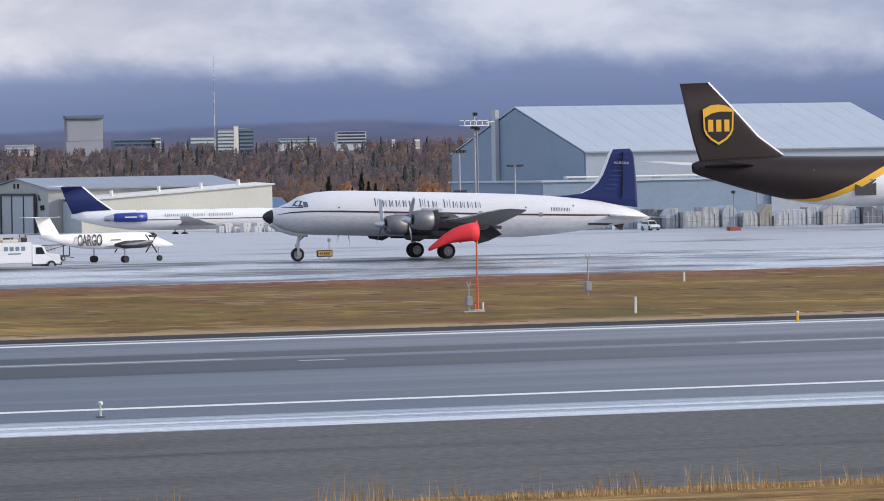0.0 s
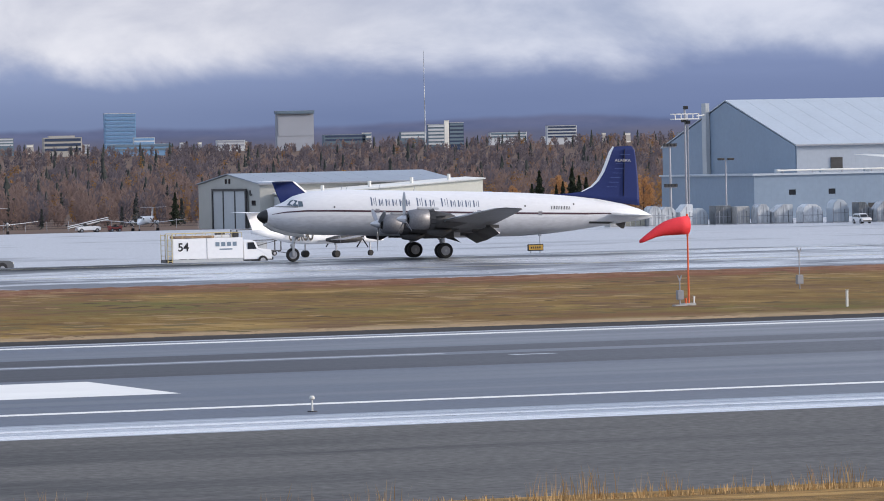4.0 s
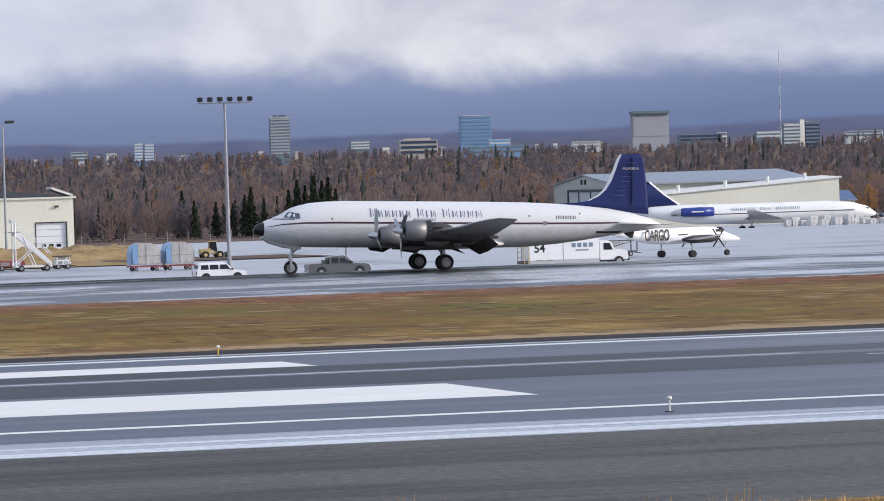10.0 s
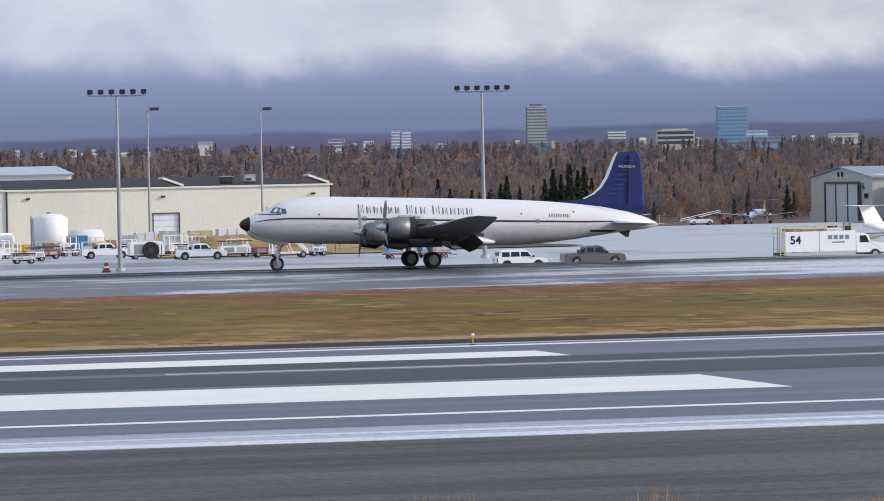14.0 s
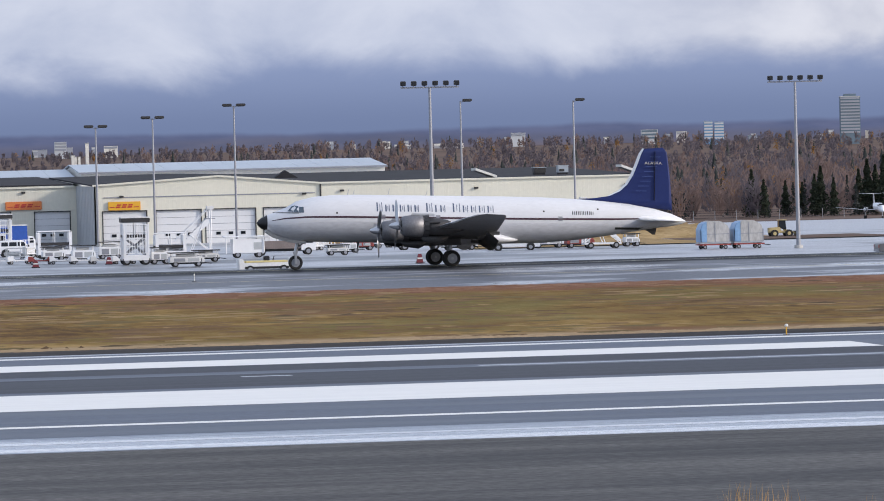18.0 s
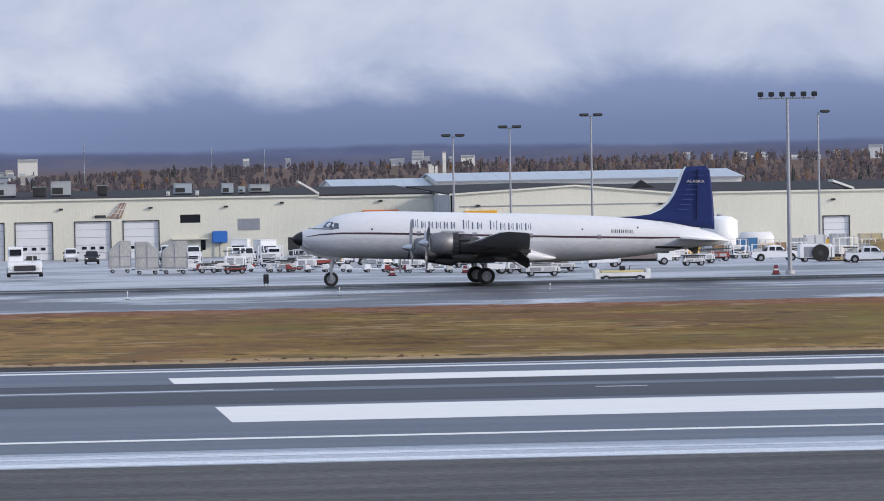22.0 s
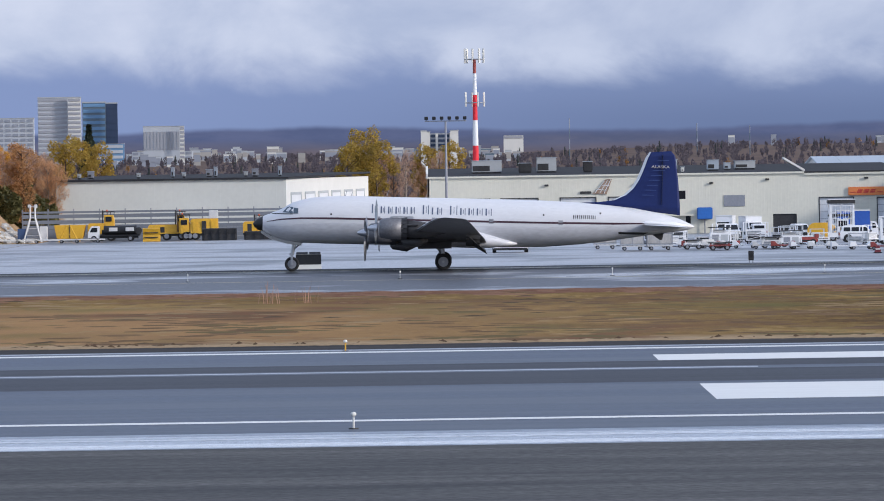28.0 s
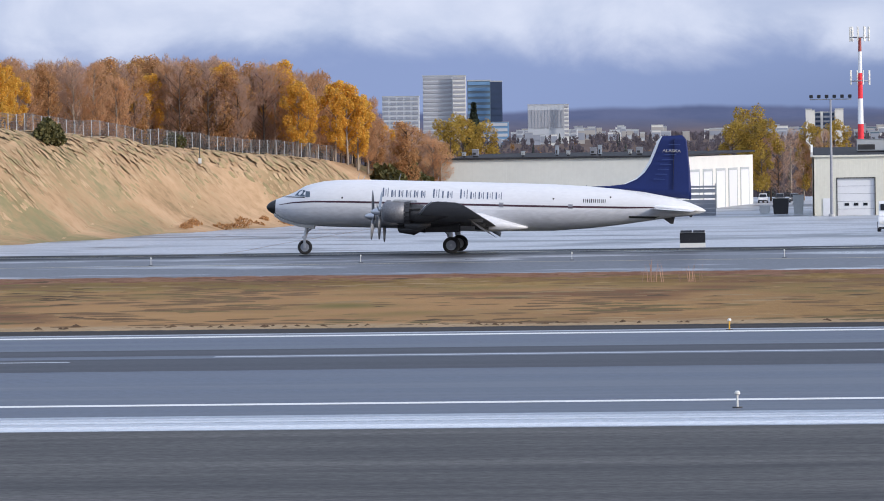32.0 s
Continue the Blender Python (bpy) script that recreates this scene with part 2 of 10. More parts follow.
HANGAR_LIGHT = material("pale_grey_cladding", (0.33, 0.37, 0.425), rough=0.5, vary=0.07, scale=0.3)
ROOF_PALE = material("pale_metal_roof", (0.43, 0.48, 0.53), rough=0.42, metal=0.2, vary=0.08, scale=0.4)
ROOF_DARK = material("dark_roofing_felt", (0.032, 0.033, 0.037), rough=0.9, vary=0.3, scale=1, spec=0.2)
DOORWHITE = material("white_door_steel", (0.74, 0.75, 0.76), rough=0.45, vary=0.05)
PLASTIC = material("clear_wrap_plastic", (0.30, 0.33, 0.36), rough=0.25, vary=0.5, scale=0.35, rough_vary=0.1, second=(0.66, 0.69, 0.72), stretch=(1.6, 1, 0.6))
REDDARK = material("faded_red_paint", (0.30, 0.06, 0.05), rough=0.55, vary=0.25)
WOODM = material("weathered_wood", (0.30, 0.20, 0.12), rough=0.8, vary=0.3, scale=3)
CONCRETE = material("pale_concrete", (0.42, 0.42, 0.41), rough=0.8, vary=0.15, bump=0.2)


def wet(name, dry, damp, r_dry, r_wet, thresh, sx, sy, seed, patch=0.02, soft=0.12, track=None, grit=0.35, spec=(0.5, 0.5), ends=None, east_shift=None):
    """Paving with water lying in long streaks: colour and gloss change, pale colours paint sky reflection."""
    m = bpy.data.materials.new(name)
    m.use_nodes = True
    nt = m.node_tree
    b = nt.nodes["Principled BSDF"]
    tc = nt.nodes.new("ShaderNodeTexCoord")
    def tex(scale3, detail, dist=0.0):
        mp = nt.nodes.new("ShaderNodeMapping")
        mp.inputs["Scale"].default_value, mp.inputs["Location"].default_value = scale3, (seed * 3.1, seed * 7.7, 0)
        nt.links.new(tc.outputs["Object"], mp.inputs["Vector"])
        n = nt.nodes.new("ShaderNodeTexNoise")
        n.inputs["Scale"].default_value, n.inputs["Detail"].default_value, n.inputs["Roughness"].default_value = 1.0, detail, 0.6
        n.inputs["Distortion"].default_value = dist
        nt.links.new(mp.outputs["Vector"], n.inputs["Vector"])
        return n.outputs["Fac"]
    streak, grain, big = tex((sx, sy, 1), 5, 0.4), tex((3, 3, 3), 5), tex((patch, patch * 3, 1), 3)
    mean = nt.nodes.new("ShaderNodeMath")
    mean.operation = "MULTIPLY_ADD"
    mean.inputs[1].default_value = 0.45
    nt.links.new(big, mean.inputs[0])
    nt.links.new(streak, mean.inputs[2])
    if east_shift:                              # streak pattern shifts towards the east: x from, to, change
        sx3 = nt.nodes.new("ShaderNodeSeparateXYZ")
        nt.links.new(tc.outputs["Object"], sx3.inputs["Vector"])
        slope = nt.nodes.new("ShaderNodeMapRange")
        slope.interpolation_type = "SMOOTHSTEP"
        slope.inputs["From Min"].default_value, slope.inputs["From Max"].default_value = east_shift[0], east_shift[1]
        slope.inputs["To Min"].default_value, slope.inputs["To Max"].default_value = 0.0, east_shift[2]
        nt.links.new(sx3.outputs["X"], slope.inputs["Value"])
        more = nt.nodes.new("ShaderNodeMath")
        more.operation = "ADD"
        nt.links.new(mean.outputs["Value"], more.inputs[0])
        nt.links.new(slope.outputs["Result"], more.inputs[1])
        mean = more
    mr = nt.nodes.new("ShaderNodeMapRange")
    mr.inputs["From Min"].default_value, mr.inputs["From Max"].default_value = thresh + 0.225 - soft, thresh + 0.225 + soft
    nt.links.new(mean.outputs["Value"], mr.inputs["Value"])
    mix = nt.nodes.new("ShaderNodeMix")
    mix.data_type = "RGBA"
    mix.inputs["A"].default_value, mix.inputs["B"].default_value = (*dry, 1), (*damp, 1)
    nt.links.new(mr.outputs["Result"], mix.inputs["Factor"])
    if track:                               # dark wet wheel track, the aeroplane's dark reflection painted in: y from, y to, colour
        sep = nt.nodes.new("ShaderNodeSeparateXYZ")
        nt.links.new(tc.outputs["Object"], sep.inputs["Vector"])
        wob = nt.nodes.new("ShaderNodeMath")
        wob.operation, wob.inputs[1].default_value = "MULTIPLY_ADD", 26.0
        nt.links.new(streak, wob.inputs[0])
        nt.links.new(sep.outputs["Y"], wob.inputs[2])
        last = None
        for a, z in ((track[0] + 10, track[0] + 16), (track[1] + 17, track[1] + 10)):
            st = nt.nodes.new("ShaderNodeMapRange")
            st.interpolation_type = "SMOOTHSTEP"
            st.inputs["From Min"].default_value, st.inputs["From Max"].default_value = min(a, z), max(a, z)
            st.inputs["To Min"].default_value, st.inputs["To Max"].default_value = (0, 1) if a < z else (1, 0)
            nt.links.new(wob.outputs["Value"], st.inputs["Value"])
            if last is None:
                last = st.outputs["Result"]
            else:
                both = nt.nodes.new("ShaderNodeMath")
                both.operation = "MULTIPLY"
                nt.links.new(last, both.inputs[0])
                nt.links.new(st.outputs["Result"], both.inputs[1])
                last = both.outputs["Value"]
        fade = nt.nodes.new("ShaderNodeMapRange")
        fade.inputs["From Min"].default_value, fade.inputs["From Max"].default_value = 112.0, 134.0
        fade.inputs["To Min"].default_value, fade.inputs["To Max"].default_value = 1.0, 0.0
        nt.links.new(sep.outputs["X"], fade.inputs["Value"])
        both = nt.nodes.new("ShaderNodeMath")
        both.operation = "MULTIPLY"
        nt.links.new(last, both.inputs[0])
        nt.links.new(fade.outputs["Result"], both.inputs[1])
        last = both.outputs["Value"]
        worn = nt.nodes.new("ShaderNodeMix")
        worn.data_type = "RGBA"
        worn.inputs["B"].default_value = (*track[2], 1)
        nt.links.new(last, worn.inputs["Factor"])
        nt.links.new(mix.outputs["Result"], worn.inputs["A"])
        mix = worn
    if ends:                                # colour changes along x, as where rubber wears off: from, to, end colour
        sep = nt.nodes.new("ShaderNodeSeparateXYZ")
        nt.links.new(tc.outputs["Object"], sep.inputs["Vector"])
        gone = nt.nodes.new("ShaderNodeMapRange")
        gone.interpolation_type = "SMOOTHSTEP"
        gone.inputs["From Min"].default_value, gone.inputs["From Max"].default_value = ends[0], ends[1]
        nt.links.new(sep.outputs["X"], gone.inputs["Value"])
        bare = nt.nodes.new("ShaderNodeMix")
        bare.data_type = "RGBA"
        bare.inputs["B"].default_value = (*ends[2], 1)
        nt.links.new(gone.outputs["Result"], bare.inputs["Factor"])
        nt.links.new(mix.outputs["Result"], bare.inputs["A"])
        mix = bare
    gr = nt.nodes.new("ShaderNodeMapRange")
    gr.inputs["From Min"].default_value, gr.inputs["From Max"].default_value = 0.28, 0.72
    gr.inputs["To Min"].default_value, gr.inputs["To Max"].default_value = 1 - grit, 1 + grit
    nt.links.new(grain, gr.inputs["Value"])
    mul = nt.nodes.new("ShaderNodeMix")
    mul.data_type, mul.blend_type = "RGBA", "MULTIPLY"
    mul.inputs["Factor"].default_value = 1.0
    nt.links.new(mix.outputs["Result"], mul.inputs["A"])
    nt.links.new(gr.outputs["Result"], mul.inputs["B"])
    nt.links.new(mul.outputs["Result"], b.inputs["Base Color"])
    ro = nt.nodes.new("ShaderNodeMapRange")
    ro.inputs["To Min"].default_value, ro.inputs["To Max"].default_value = r_dry, r_wet
    nt.links.new(mr.outputs["Result"], ro.inputs["Value"])
    nt.links.new(ro.outputs["Result"], b.inputs["Roughness"])
    sp = nt.nodes.new("ShaderNodeMapRange")
    sp.inputs["To Min"].default_value, sp.inputs["To Max"].default_value = spec
    nt.links.new(mr.outputs["Result"], sp.inputs["Value"])
    gloss = sp.outputs["Result"]
    if track:                               # gloss is cut so that the dark track colour shows
        dull = nt.nodes.new("ShaderNodeMapRange")
        dull.inputs["To Min"].default_value, dull.inputs["To Max"].default_value = 1.0, 0.04
        nt.links.new(last, dull.inputs["Value"])
        cut = nt.nodes.new("ShaderNodeMath")
        cut.operation = "MULTIPLY"
        nt.links.new(gloss, cut.inputs[0])
        nt.links.new(dull.outputs["Result"], cut.inputs[1])
        gloss = cut.outputs["Value"]
    nt.links.new(gloss, b.inputs["Specular IOR Level"])
    bp = nt.nodes.new("ShaderNodeBump")
    bp.inputs["Strength"].default_value, bp.inputs["Distance"].default_value = 0.12, 0.01
    nt.links.new(grain, bp.inputs["Height"])
    nt.links.new(bp.outputs["Normal"], b.inputs["Normal"])
    return m


def turf(name, colors, sx, sy, seed, green=None, verge=None, fine=(9, 6), green_at=(0.74, 0.98)):
    """Autumn grass: streaks and patches of straw, olive and rust."""
    m = bpy.data.materials.new(name)
    m.use_nodes = True
    nt = m.node_tree
    b = nt.nodes["Principled BSDF"]
    b.inputs["Roughness"].default_value = 0.95
    b.inputs["Specular IOR Level"].default_value = 0.1
    tc = nt.nodes.new("ShaderNodeTexCoord")
    outs = []
    for sc, det in (((sx, sy, sy), 5), ((sx * fine[0], sy * fine[1], sy * fine[1]), 6)):
        mp = nt.nodes.new("ShaderNodeMapping")
        mp.inputs["Scale"].default_value, mp.inputs["Location"].default_value = sc, (seed, seed * 5.3, seed)
        nt.links.new(tc.outputs["Object"], mp.inputs["Vector"])
        n = nt.nodes.new("ShaderNodeTexNoise")
        n.inputs["Scale"].default_value, n.inputs["Detail"].default_value, n.inputs["Roughness"].default_value = 1.0, det, 0.65
        nt.links.new(mp.outputs["Vector"], n.inputs["Vector"])
        outs.append(n.outputs["Fac"])
    add = nt.nodes.new("ShaderNodeMath")
    add.operation = "MULTIPLY_ADD"
    add.inputs[1].default_value = 0.6
    nt.links.new(outs[1], add.inputs[0])
    nt.links.new(outs[0], add.inputs[2])
    mr = nt.nodes.new("ShaderNodeMapRange")
    mr.inputs["From Min"].default_value, mr.inputs["From Max"].default_value = 0.60, 1.0
    nt.links.new(add.outputs["Value"], mr.inputs["Value"])
    cr = nt.nodes.new("ShaderNodeValToRGB")
    el = cr.color_ramp.elements
    el[0].color, el[1].color = (*colors[0], 1), (*colors[-1], 1)
    for i, c in enumerate(colors[1:-1]):
        e = el.new((i + 1) / (len(colors) - 1))
        e.color = (*c, 1)
    nt.links.new(mr.outputs["Result"], cr.inputs["Fac"])
    def step(v, a, b):
        n = nt.nodes.new("ShaderNodeMapRange")
        n.interpolation_type = "SMOOTHSTEP"
        n.inputs["From Min"].default_value, n.inputs["From Max"].default_value = a, b
        nt.links.new(v, n.inputs["Value"])
        return n.outputs["Result"]
    def sum_of(v, k, w):
        n = nt.nodes.new("ShaderNodeMath")
        n.operation, n.inputs[1].default_value = "MULTIPLY_ADD", k
        nt.links.new(v, n.inputs[0])
        nt.links.new(w, n.inputs[2])
        return n.outputs["Value"]
    def over(f, a, c):
        n = nt.nodes.new("ShaderNodeMix")
        n.data_type = "RGBA"
        n.inputs["B"].default_value = (*c, 1)
        nt.links.new(f, n.inputs["Factor"])
        nt.links.new(a, n.inputs["A"])
        return n.outputs["Result"]
    col = cr.outputs["Color"]
    if green:                               # greener patches
        mp = nt.nodes.new("ShaderNodeMapping")
        mp.inputs["Scale"].default_value, mp.inputs["Location"].default_value = (sx * 0.35, sy * 0.35, sy * 0.35), (seed * 2.3, seed, 4)
        nt.links.new(tc.outputs["Object"], mp.inputs["Vector"])
        n = nt.nodes.new("ShaderNodeTexNoise")
        n.inputs["Scale"].default_value, n.inputs["Detail"].default_value = 1.0, 5
        nt.links.new(mp.outputs["Vector"], n.inputs["Vector"])
        col = over(step(sum_of(outs[1], 0.5, n.outputs["Fac"]), *green_at), col, green)
    if verge:                               # rust weeds by the taxiway, straw by the runway
        sep = nt.nodes.new("ShaderNodeSeparateXYZ")
        nt.links.new(tc.outputs["Object"], sep.inputs["Vector"])
        rough_y = sum_of(outs[1], 16.0, sum_of(outs[0], 22.0, sep.outputs["Y"]))
        east = nt.nodes.new("ShaderNodeMapRange")
        east.inputs["From Min"].default_value, east.inputs["From Max"].default_value = 0.0, 80.0
        east.inputs["To Min"].default_value, east.inputs["To Max"].default_value = -8.0, 6.0
        nt.links.new(sep.outputs["X"], east.inputs["Value"])
        shifted = nt.nodes.new("ShaderNodeMath")
        shifted.operation = "ADD"
        nt.links.new(rough_y, shifted.inputs[0])
        nt.links.new(east.outputs["Result"], shifted.inputs[1])
        dry = nt.nodes.new("ShaderNodeMath")    # drier turf in the east
        dry.operation, dry.inputs[1].default_value = "MULTIPLY", 0.15
        nt.links.new(step(sep.outputs["X"], 50, 120), dry.inputs[0])
        col = over(dry.outputs["Value"], col, (0.24, 0.165, 0.085))
        west = nt.nodes.new("ShaderNodeMapRange")   # bleached straw in the west, nearer the runway
        west.interpolation_type = "SMOOTHSTEP"
        west.inputs["From Min"].default_value, west.inputs["From Max"].default_value = -20.0, 25.0
        west.inputs["To Min"].default_value, west.inputs["To Max"].default_value = 0.75, 0.0
        nt.links.new(sep.outputs["X"], west.inputs["Value"])
        nearer = nt.nodes.new("ShaderNodeMapRange")
        nearer.interpolation_type = "SMOOTHSTEP"
        nearer.inputs["From Min"].default_value, nearer.inputs["From Max"].default_value = 303.0, 325.0
        nearer.inputs["To Min"].default_value, nearer.inputs["To Max"].default_value = 1.0, 0.15
        nt.links.new(rough_y, nearer.inputs["Value"])
        pale = nt.nodes.new("ShaderNodeMath")
        pale.operation = "MULTIPLY"
        nt.links.new(west.outputs["Result"], pale.inputs[0])
        nt.links.new(nearer.outputs["Result"], pale.inputs[1])
        col = over(pale.outputs["Value"], col, (0.36, 0.205, 0.090))
        col = over(step(shifted.outputs["Value"], 328, 342), col, verge[0])
        low = nt.nodes.new("ShaderNodeMath")
        low.operation, low.inputs[1].default_value = "MULTIPLY", -1.0
        nt.links.new(sum_of(outs[1], 6.0, sum_of(outs[0], 6.0, sep.outputs["Y"])), low.inputs[0])
        col = over(step(low.outputs["Value"], -244, -238), col, verge[1])
        def fleck(sc, loc, a, b, c, detail=6):
            mp = nt.nodes.new("ShaderNodeMapping")
            mp.inputs["Scale"].default_value, mp.inputs["Location"].default_value = sc, loc
            nt.links.new(tc.outputs["Object"], mp.inputs["Vector"])
            n = nt.nodes.new("ShaderNodeTexNoise")
            n.inputs["Scale"].default_value, n.inputs["Detail"].default_value, n.inputs["Roughness"].default_value = 1.0, detail, 0.6
            nt.links.new(mp.outputs["Vector"], n.inputs["Vector"])
            return over(step(n.outputs["Fac"], a, b), col, c)
        col = fleck((0.050, 0.030, 0.2), (5, 1, 3), 0.54, 0.76, (0.112, 0.104, 0.028), 2)
        col = fleck((0.060, 0.045, 0.2), (21, 9, 2), 0.52, 0.70, (0.155, 0.078, 0.036), 2)
        col = fleck((0.22, 0.16, 0.2), (3, 8, 1), 0.60, 0.72, (0.110, 0.068, 0.034), 4)
        col = fleck((0.30, 0.14, 0.2), (13, 2, 5), 0.60, 0.68, (0.30, 0.20, 0.09))
    nt.links.new(col, b.inputs["Base Color"])
    bp = nt.nodes.new("ShaderNodeBump")
    bp.inputs["Strength"].default_value, bp.inputs["Distance"].default_value = 0.6, 0.15
    nt.links.new(outs[1], bp.inputs["Height"])
    nt.links.new(bp.outputs["Normal"], b.inputs["Normal"])
    return m


RUNWAY = wet("damp_runway_asphalt", (0.090, 0.108, 0.146), (0.049, 0.060, 0.085), 0.60, 0.45, 0.5, 0.012, 0.16, 1, 0.006, grit=0.25, spec=(0.28, 0.34), ends=(45, 110, (0.142, 0.149, 0.167)))
FAR_EDGE = wet("old_brown_asphalt", (0.060, 0.056, 0.054), (0.036, 0.034, 0.034), 0.9, 0.85, 0.5, 0.03, 0.5, 8, 0.02, 0.16, grit=0.35, spec=(0.06, 0.06))
# pale colour paints the sky's reflection on the water film
SHEEN = wet("shallow_water_sky_sheen", (0.44, 0.475, 0.53), (0.64, 0.66, 0.69), 0.34, 0.22, 0.49, 0.02, 0.8, 9, 0.02, 0.14, spec=(0.4, 0.5))
SHOULDER = wet("dark_shoulder_asphalt", (0.100, 0.098, 0.095), (0.044, 0.044, 0.045), 0.85, 0.8, 0.50, 0.035, 0.30, 2, 0.02, 0.13, grit=0.45, spec=(0.22, 0.22), east_shift=(22, 52, -0.14))
RUBBERED = wet("rubber_darkened_asphalt", (0.050, 0.052, 0.062), (0.032, 0.034, 0.043), 0.65, 0.55, 0.5, 0.006, 0.15, 3, 0.004, spec=(0.16, 0.16), ends=(48, 112, (0.120, 0.127, 0.145)))
# standing water is paled by a painted sky reflection
PUDDLE = wet("standing_water_sky_tint", (0.15, 0.18, 0.235), (0.33, 0.365, 0.42), 0.36, 0.22, 0.49, 0.006, 0.75, 4, 0.008, 0.10, spec=(0.2, 0.5))
# pale concrete includes a painted wet sheen, more of it eastwards
APRON = wet("wet_apron_concrete", (0.38, 0.395, 0.425), (0.066, 0.074, 0.090), 0.45, 0.30, 0.545, 0.045, 0.07, 5, 0.005, 0.07, spec=(0.5, 0.12), east_shift=(80, 130, -0.07))
# pale wet streaks have the bright sky's reflection in their colour
TAXI = wet("wet_taxiway_asphalt", (0.105, 0.112, 0.130), (0.42, 0.44, 0.475), 0.50, 0.26, 0.57, 0.055, 0.14, 6, 0.005, 0.07, (360, 384, (0.022, 0.024, 0.029)), spec=(0.22, 0.5), east_shift=(60, 120, 0.06))
PAINT = material("white_runway_paint", (0.74, 0.735, 0.70), rough=0.55, vary=0.08, scale=2, stretch=(0.2, 1, 1))
PAINT_WORN = material("worn_runway_paint", (0.40, 0.42, 0.46), rough=0.5, vary=0.3, scale=2, stretch=(0.1, 1, 1))
GRASS = turf("autumn_grass", [(0.074, 0.038, 0.014), (0.148, 0.086, 0.022), (0.208, 0.130, 0.036), (0.35, 0.23, 0.085)], 0.075, 0.07, 2.0, fine=(14, 4),
             green=(0.122, 0.104, 0.030), verge=((0.178, 0.076, 0.040), (0.34, 0.25, 0.145)))
BANK = turf("dry_bank_grass", [(0.23, 0.160, 0.085), (0.34, 0.225, 0.125), (0.43, 0.285, 0.165), (0.50, 0.345, 0.21)], 0.07, 0.07, 9.0, green=(0.205, 0.185, 0.095), green_at=(0.70, 0.95))
STRAW = turf("straw_verge", [(0.19, 0.125, 0.055), (0.32, 0.225, 0.11), (0.44, 0.32, 0.17)], 0.15, 0.4, 7.0)
MOUND = turf("mound_grass", [(0.10, 0.055, 0.025), (0.20, 0.125, 0.05), (0.32, 0.19, 0.065), (0.44, 0.28, 0.11)], 0.6, 0.8, 3.0)
FARLAND = turf("far_ground", [(0.095, 0.068, 0.055), (0.130, 0.092, 0.074), (0.16, 0.112, 0.088)], 0.01, 0.01, 4.0)


# ---- the ground: one sheet, in strips that share their edges ----
def strip(name, y0, y1, mat, label, step_y, x0=-400.0, x1=800.0, step_x=20.0, lift=0.0, kind="structure", category=""):
    ny, nx = max(1, round((y1 - y0) / step_y)), max(1, round((x1 - x0) / step_x))
    vs, fs = [], []
    for j in range(ny + 1):
        y = y0 + (y1 - y0) * j / ny
        for i in range(nx + 1):
            x = x0 + (x1 - x0) * i / nx
            vs.append((x, y, ground_z(x, y) + lift))
    for j in range(ny):
        for i in range(nx):
            a = j * (nx + 1) + i
            fs.append((a, a + 1, a + nx + 2, a + nx + 1))
    me = bpy.data.meshes.new(name)
    me.from_pydata(vs, [], fs)
    me.polygons.foreach_set("use_smooth", [True] * len(fs))
    me.materials.append(mat)
    return tagged(new(name, me), label, category or name.split("_")[0], "", kind)


strip("ground_mound", -400, 113, MOUND, "brown grass mound on which the watcher stands", 4, step_x=12)
strip("pavement_shoulder_near", 113, 146.3, SHOULDER, "dark dry asphalt runway shoulder", 4, category="shoulder")
strip("pavement_water_band", 146.3, 154.4, PUDDLE, "band of standing water along the runway edge, tinted with sky reflection", 4, category="runway")
strip("runway", 154.4, 224.3, RUNWAY, "damp grey asphalt runway", 4, category="runway")
strip("pavement_shoulder_far", 224.3, 230.0, FAR_EDGE, "dark asphalt runway shoulder", 4, category="shoulder")
strip("ground_grass", 230.0, 327.0, GRASS, "brown and olive autumn grass strip with rust and straw edges", 5, step_x=10, category="grass")
strip("taxiway", 327.0, 402.0, TAXI, "wet dark asphalt taxiway, pale sky sheen in its water streaks", 3, category="taxiway")
strip("apron", 402.0, 1000.0, APRON, "wet grey airport apron with puddles", 9, x0=-60, step_x=15)
rows = []
for j in range(80):                         # turning pad up to the foot of the bank
    y = 402 + 4 * j
    left = -135 + 0.05 * (y - 402) if y < 480 else lerp_list([(b, a) for a, b in TOE], y) + 0.4
    rows.append([(left + (-60 - left) * i / 12, y, ground_z(left + (-60 - left) * i / 12, y) + 0.03) for i in range(13)])
me = bpy.data.meshes.new("apron_turning_pad")
me.from_pydata([p for r in rows for p in r], [], [(j * 13 + i, j * 13 + i + 1, j * 13 + i + 14, j * 13 + i + 13) for j in range(79) for i in range(12)])
me.materials.append(APRON)
tagged(new("apron_turning_pad", me), "wet grey turning pad at the foot of the bank", "apron", "", "structure")
strip("ground_yard", 402.0, 1000.0, BANK, "dry grassed bank beside the apron", 5, x0=-400, x1=-60, step_x=5, category="bank")
strip("ground_far", 1000.0, 5000.0, FARLAND, "wooded land rising towards the hills", 50, x0=-900, x1=3200, step_x=50, category="land")
strip("ground_side_far", 113.0, 1000.0, FARLAND, "open land beyond the airfield", 60, x0=800, x1=3200, step_x=100, category="land")
strip("ground_side_near", 113.0, 1000.0, FARLAND, "open land beyond the airfield", 60, x0=-900, x1=-400, step_x=100, category="land")


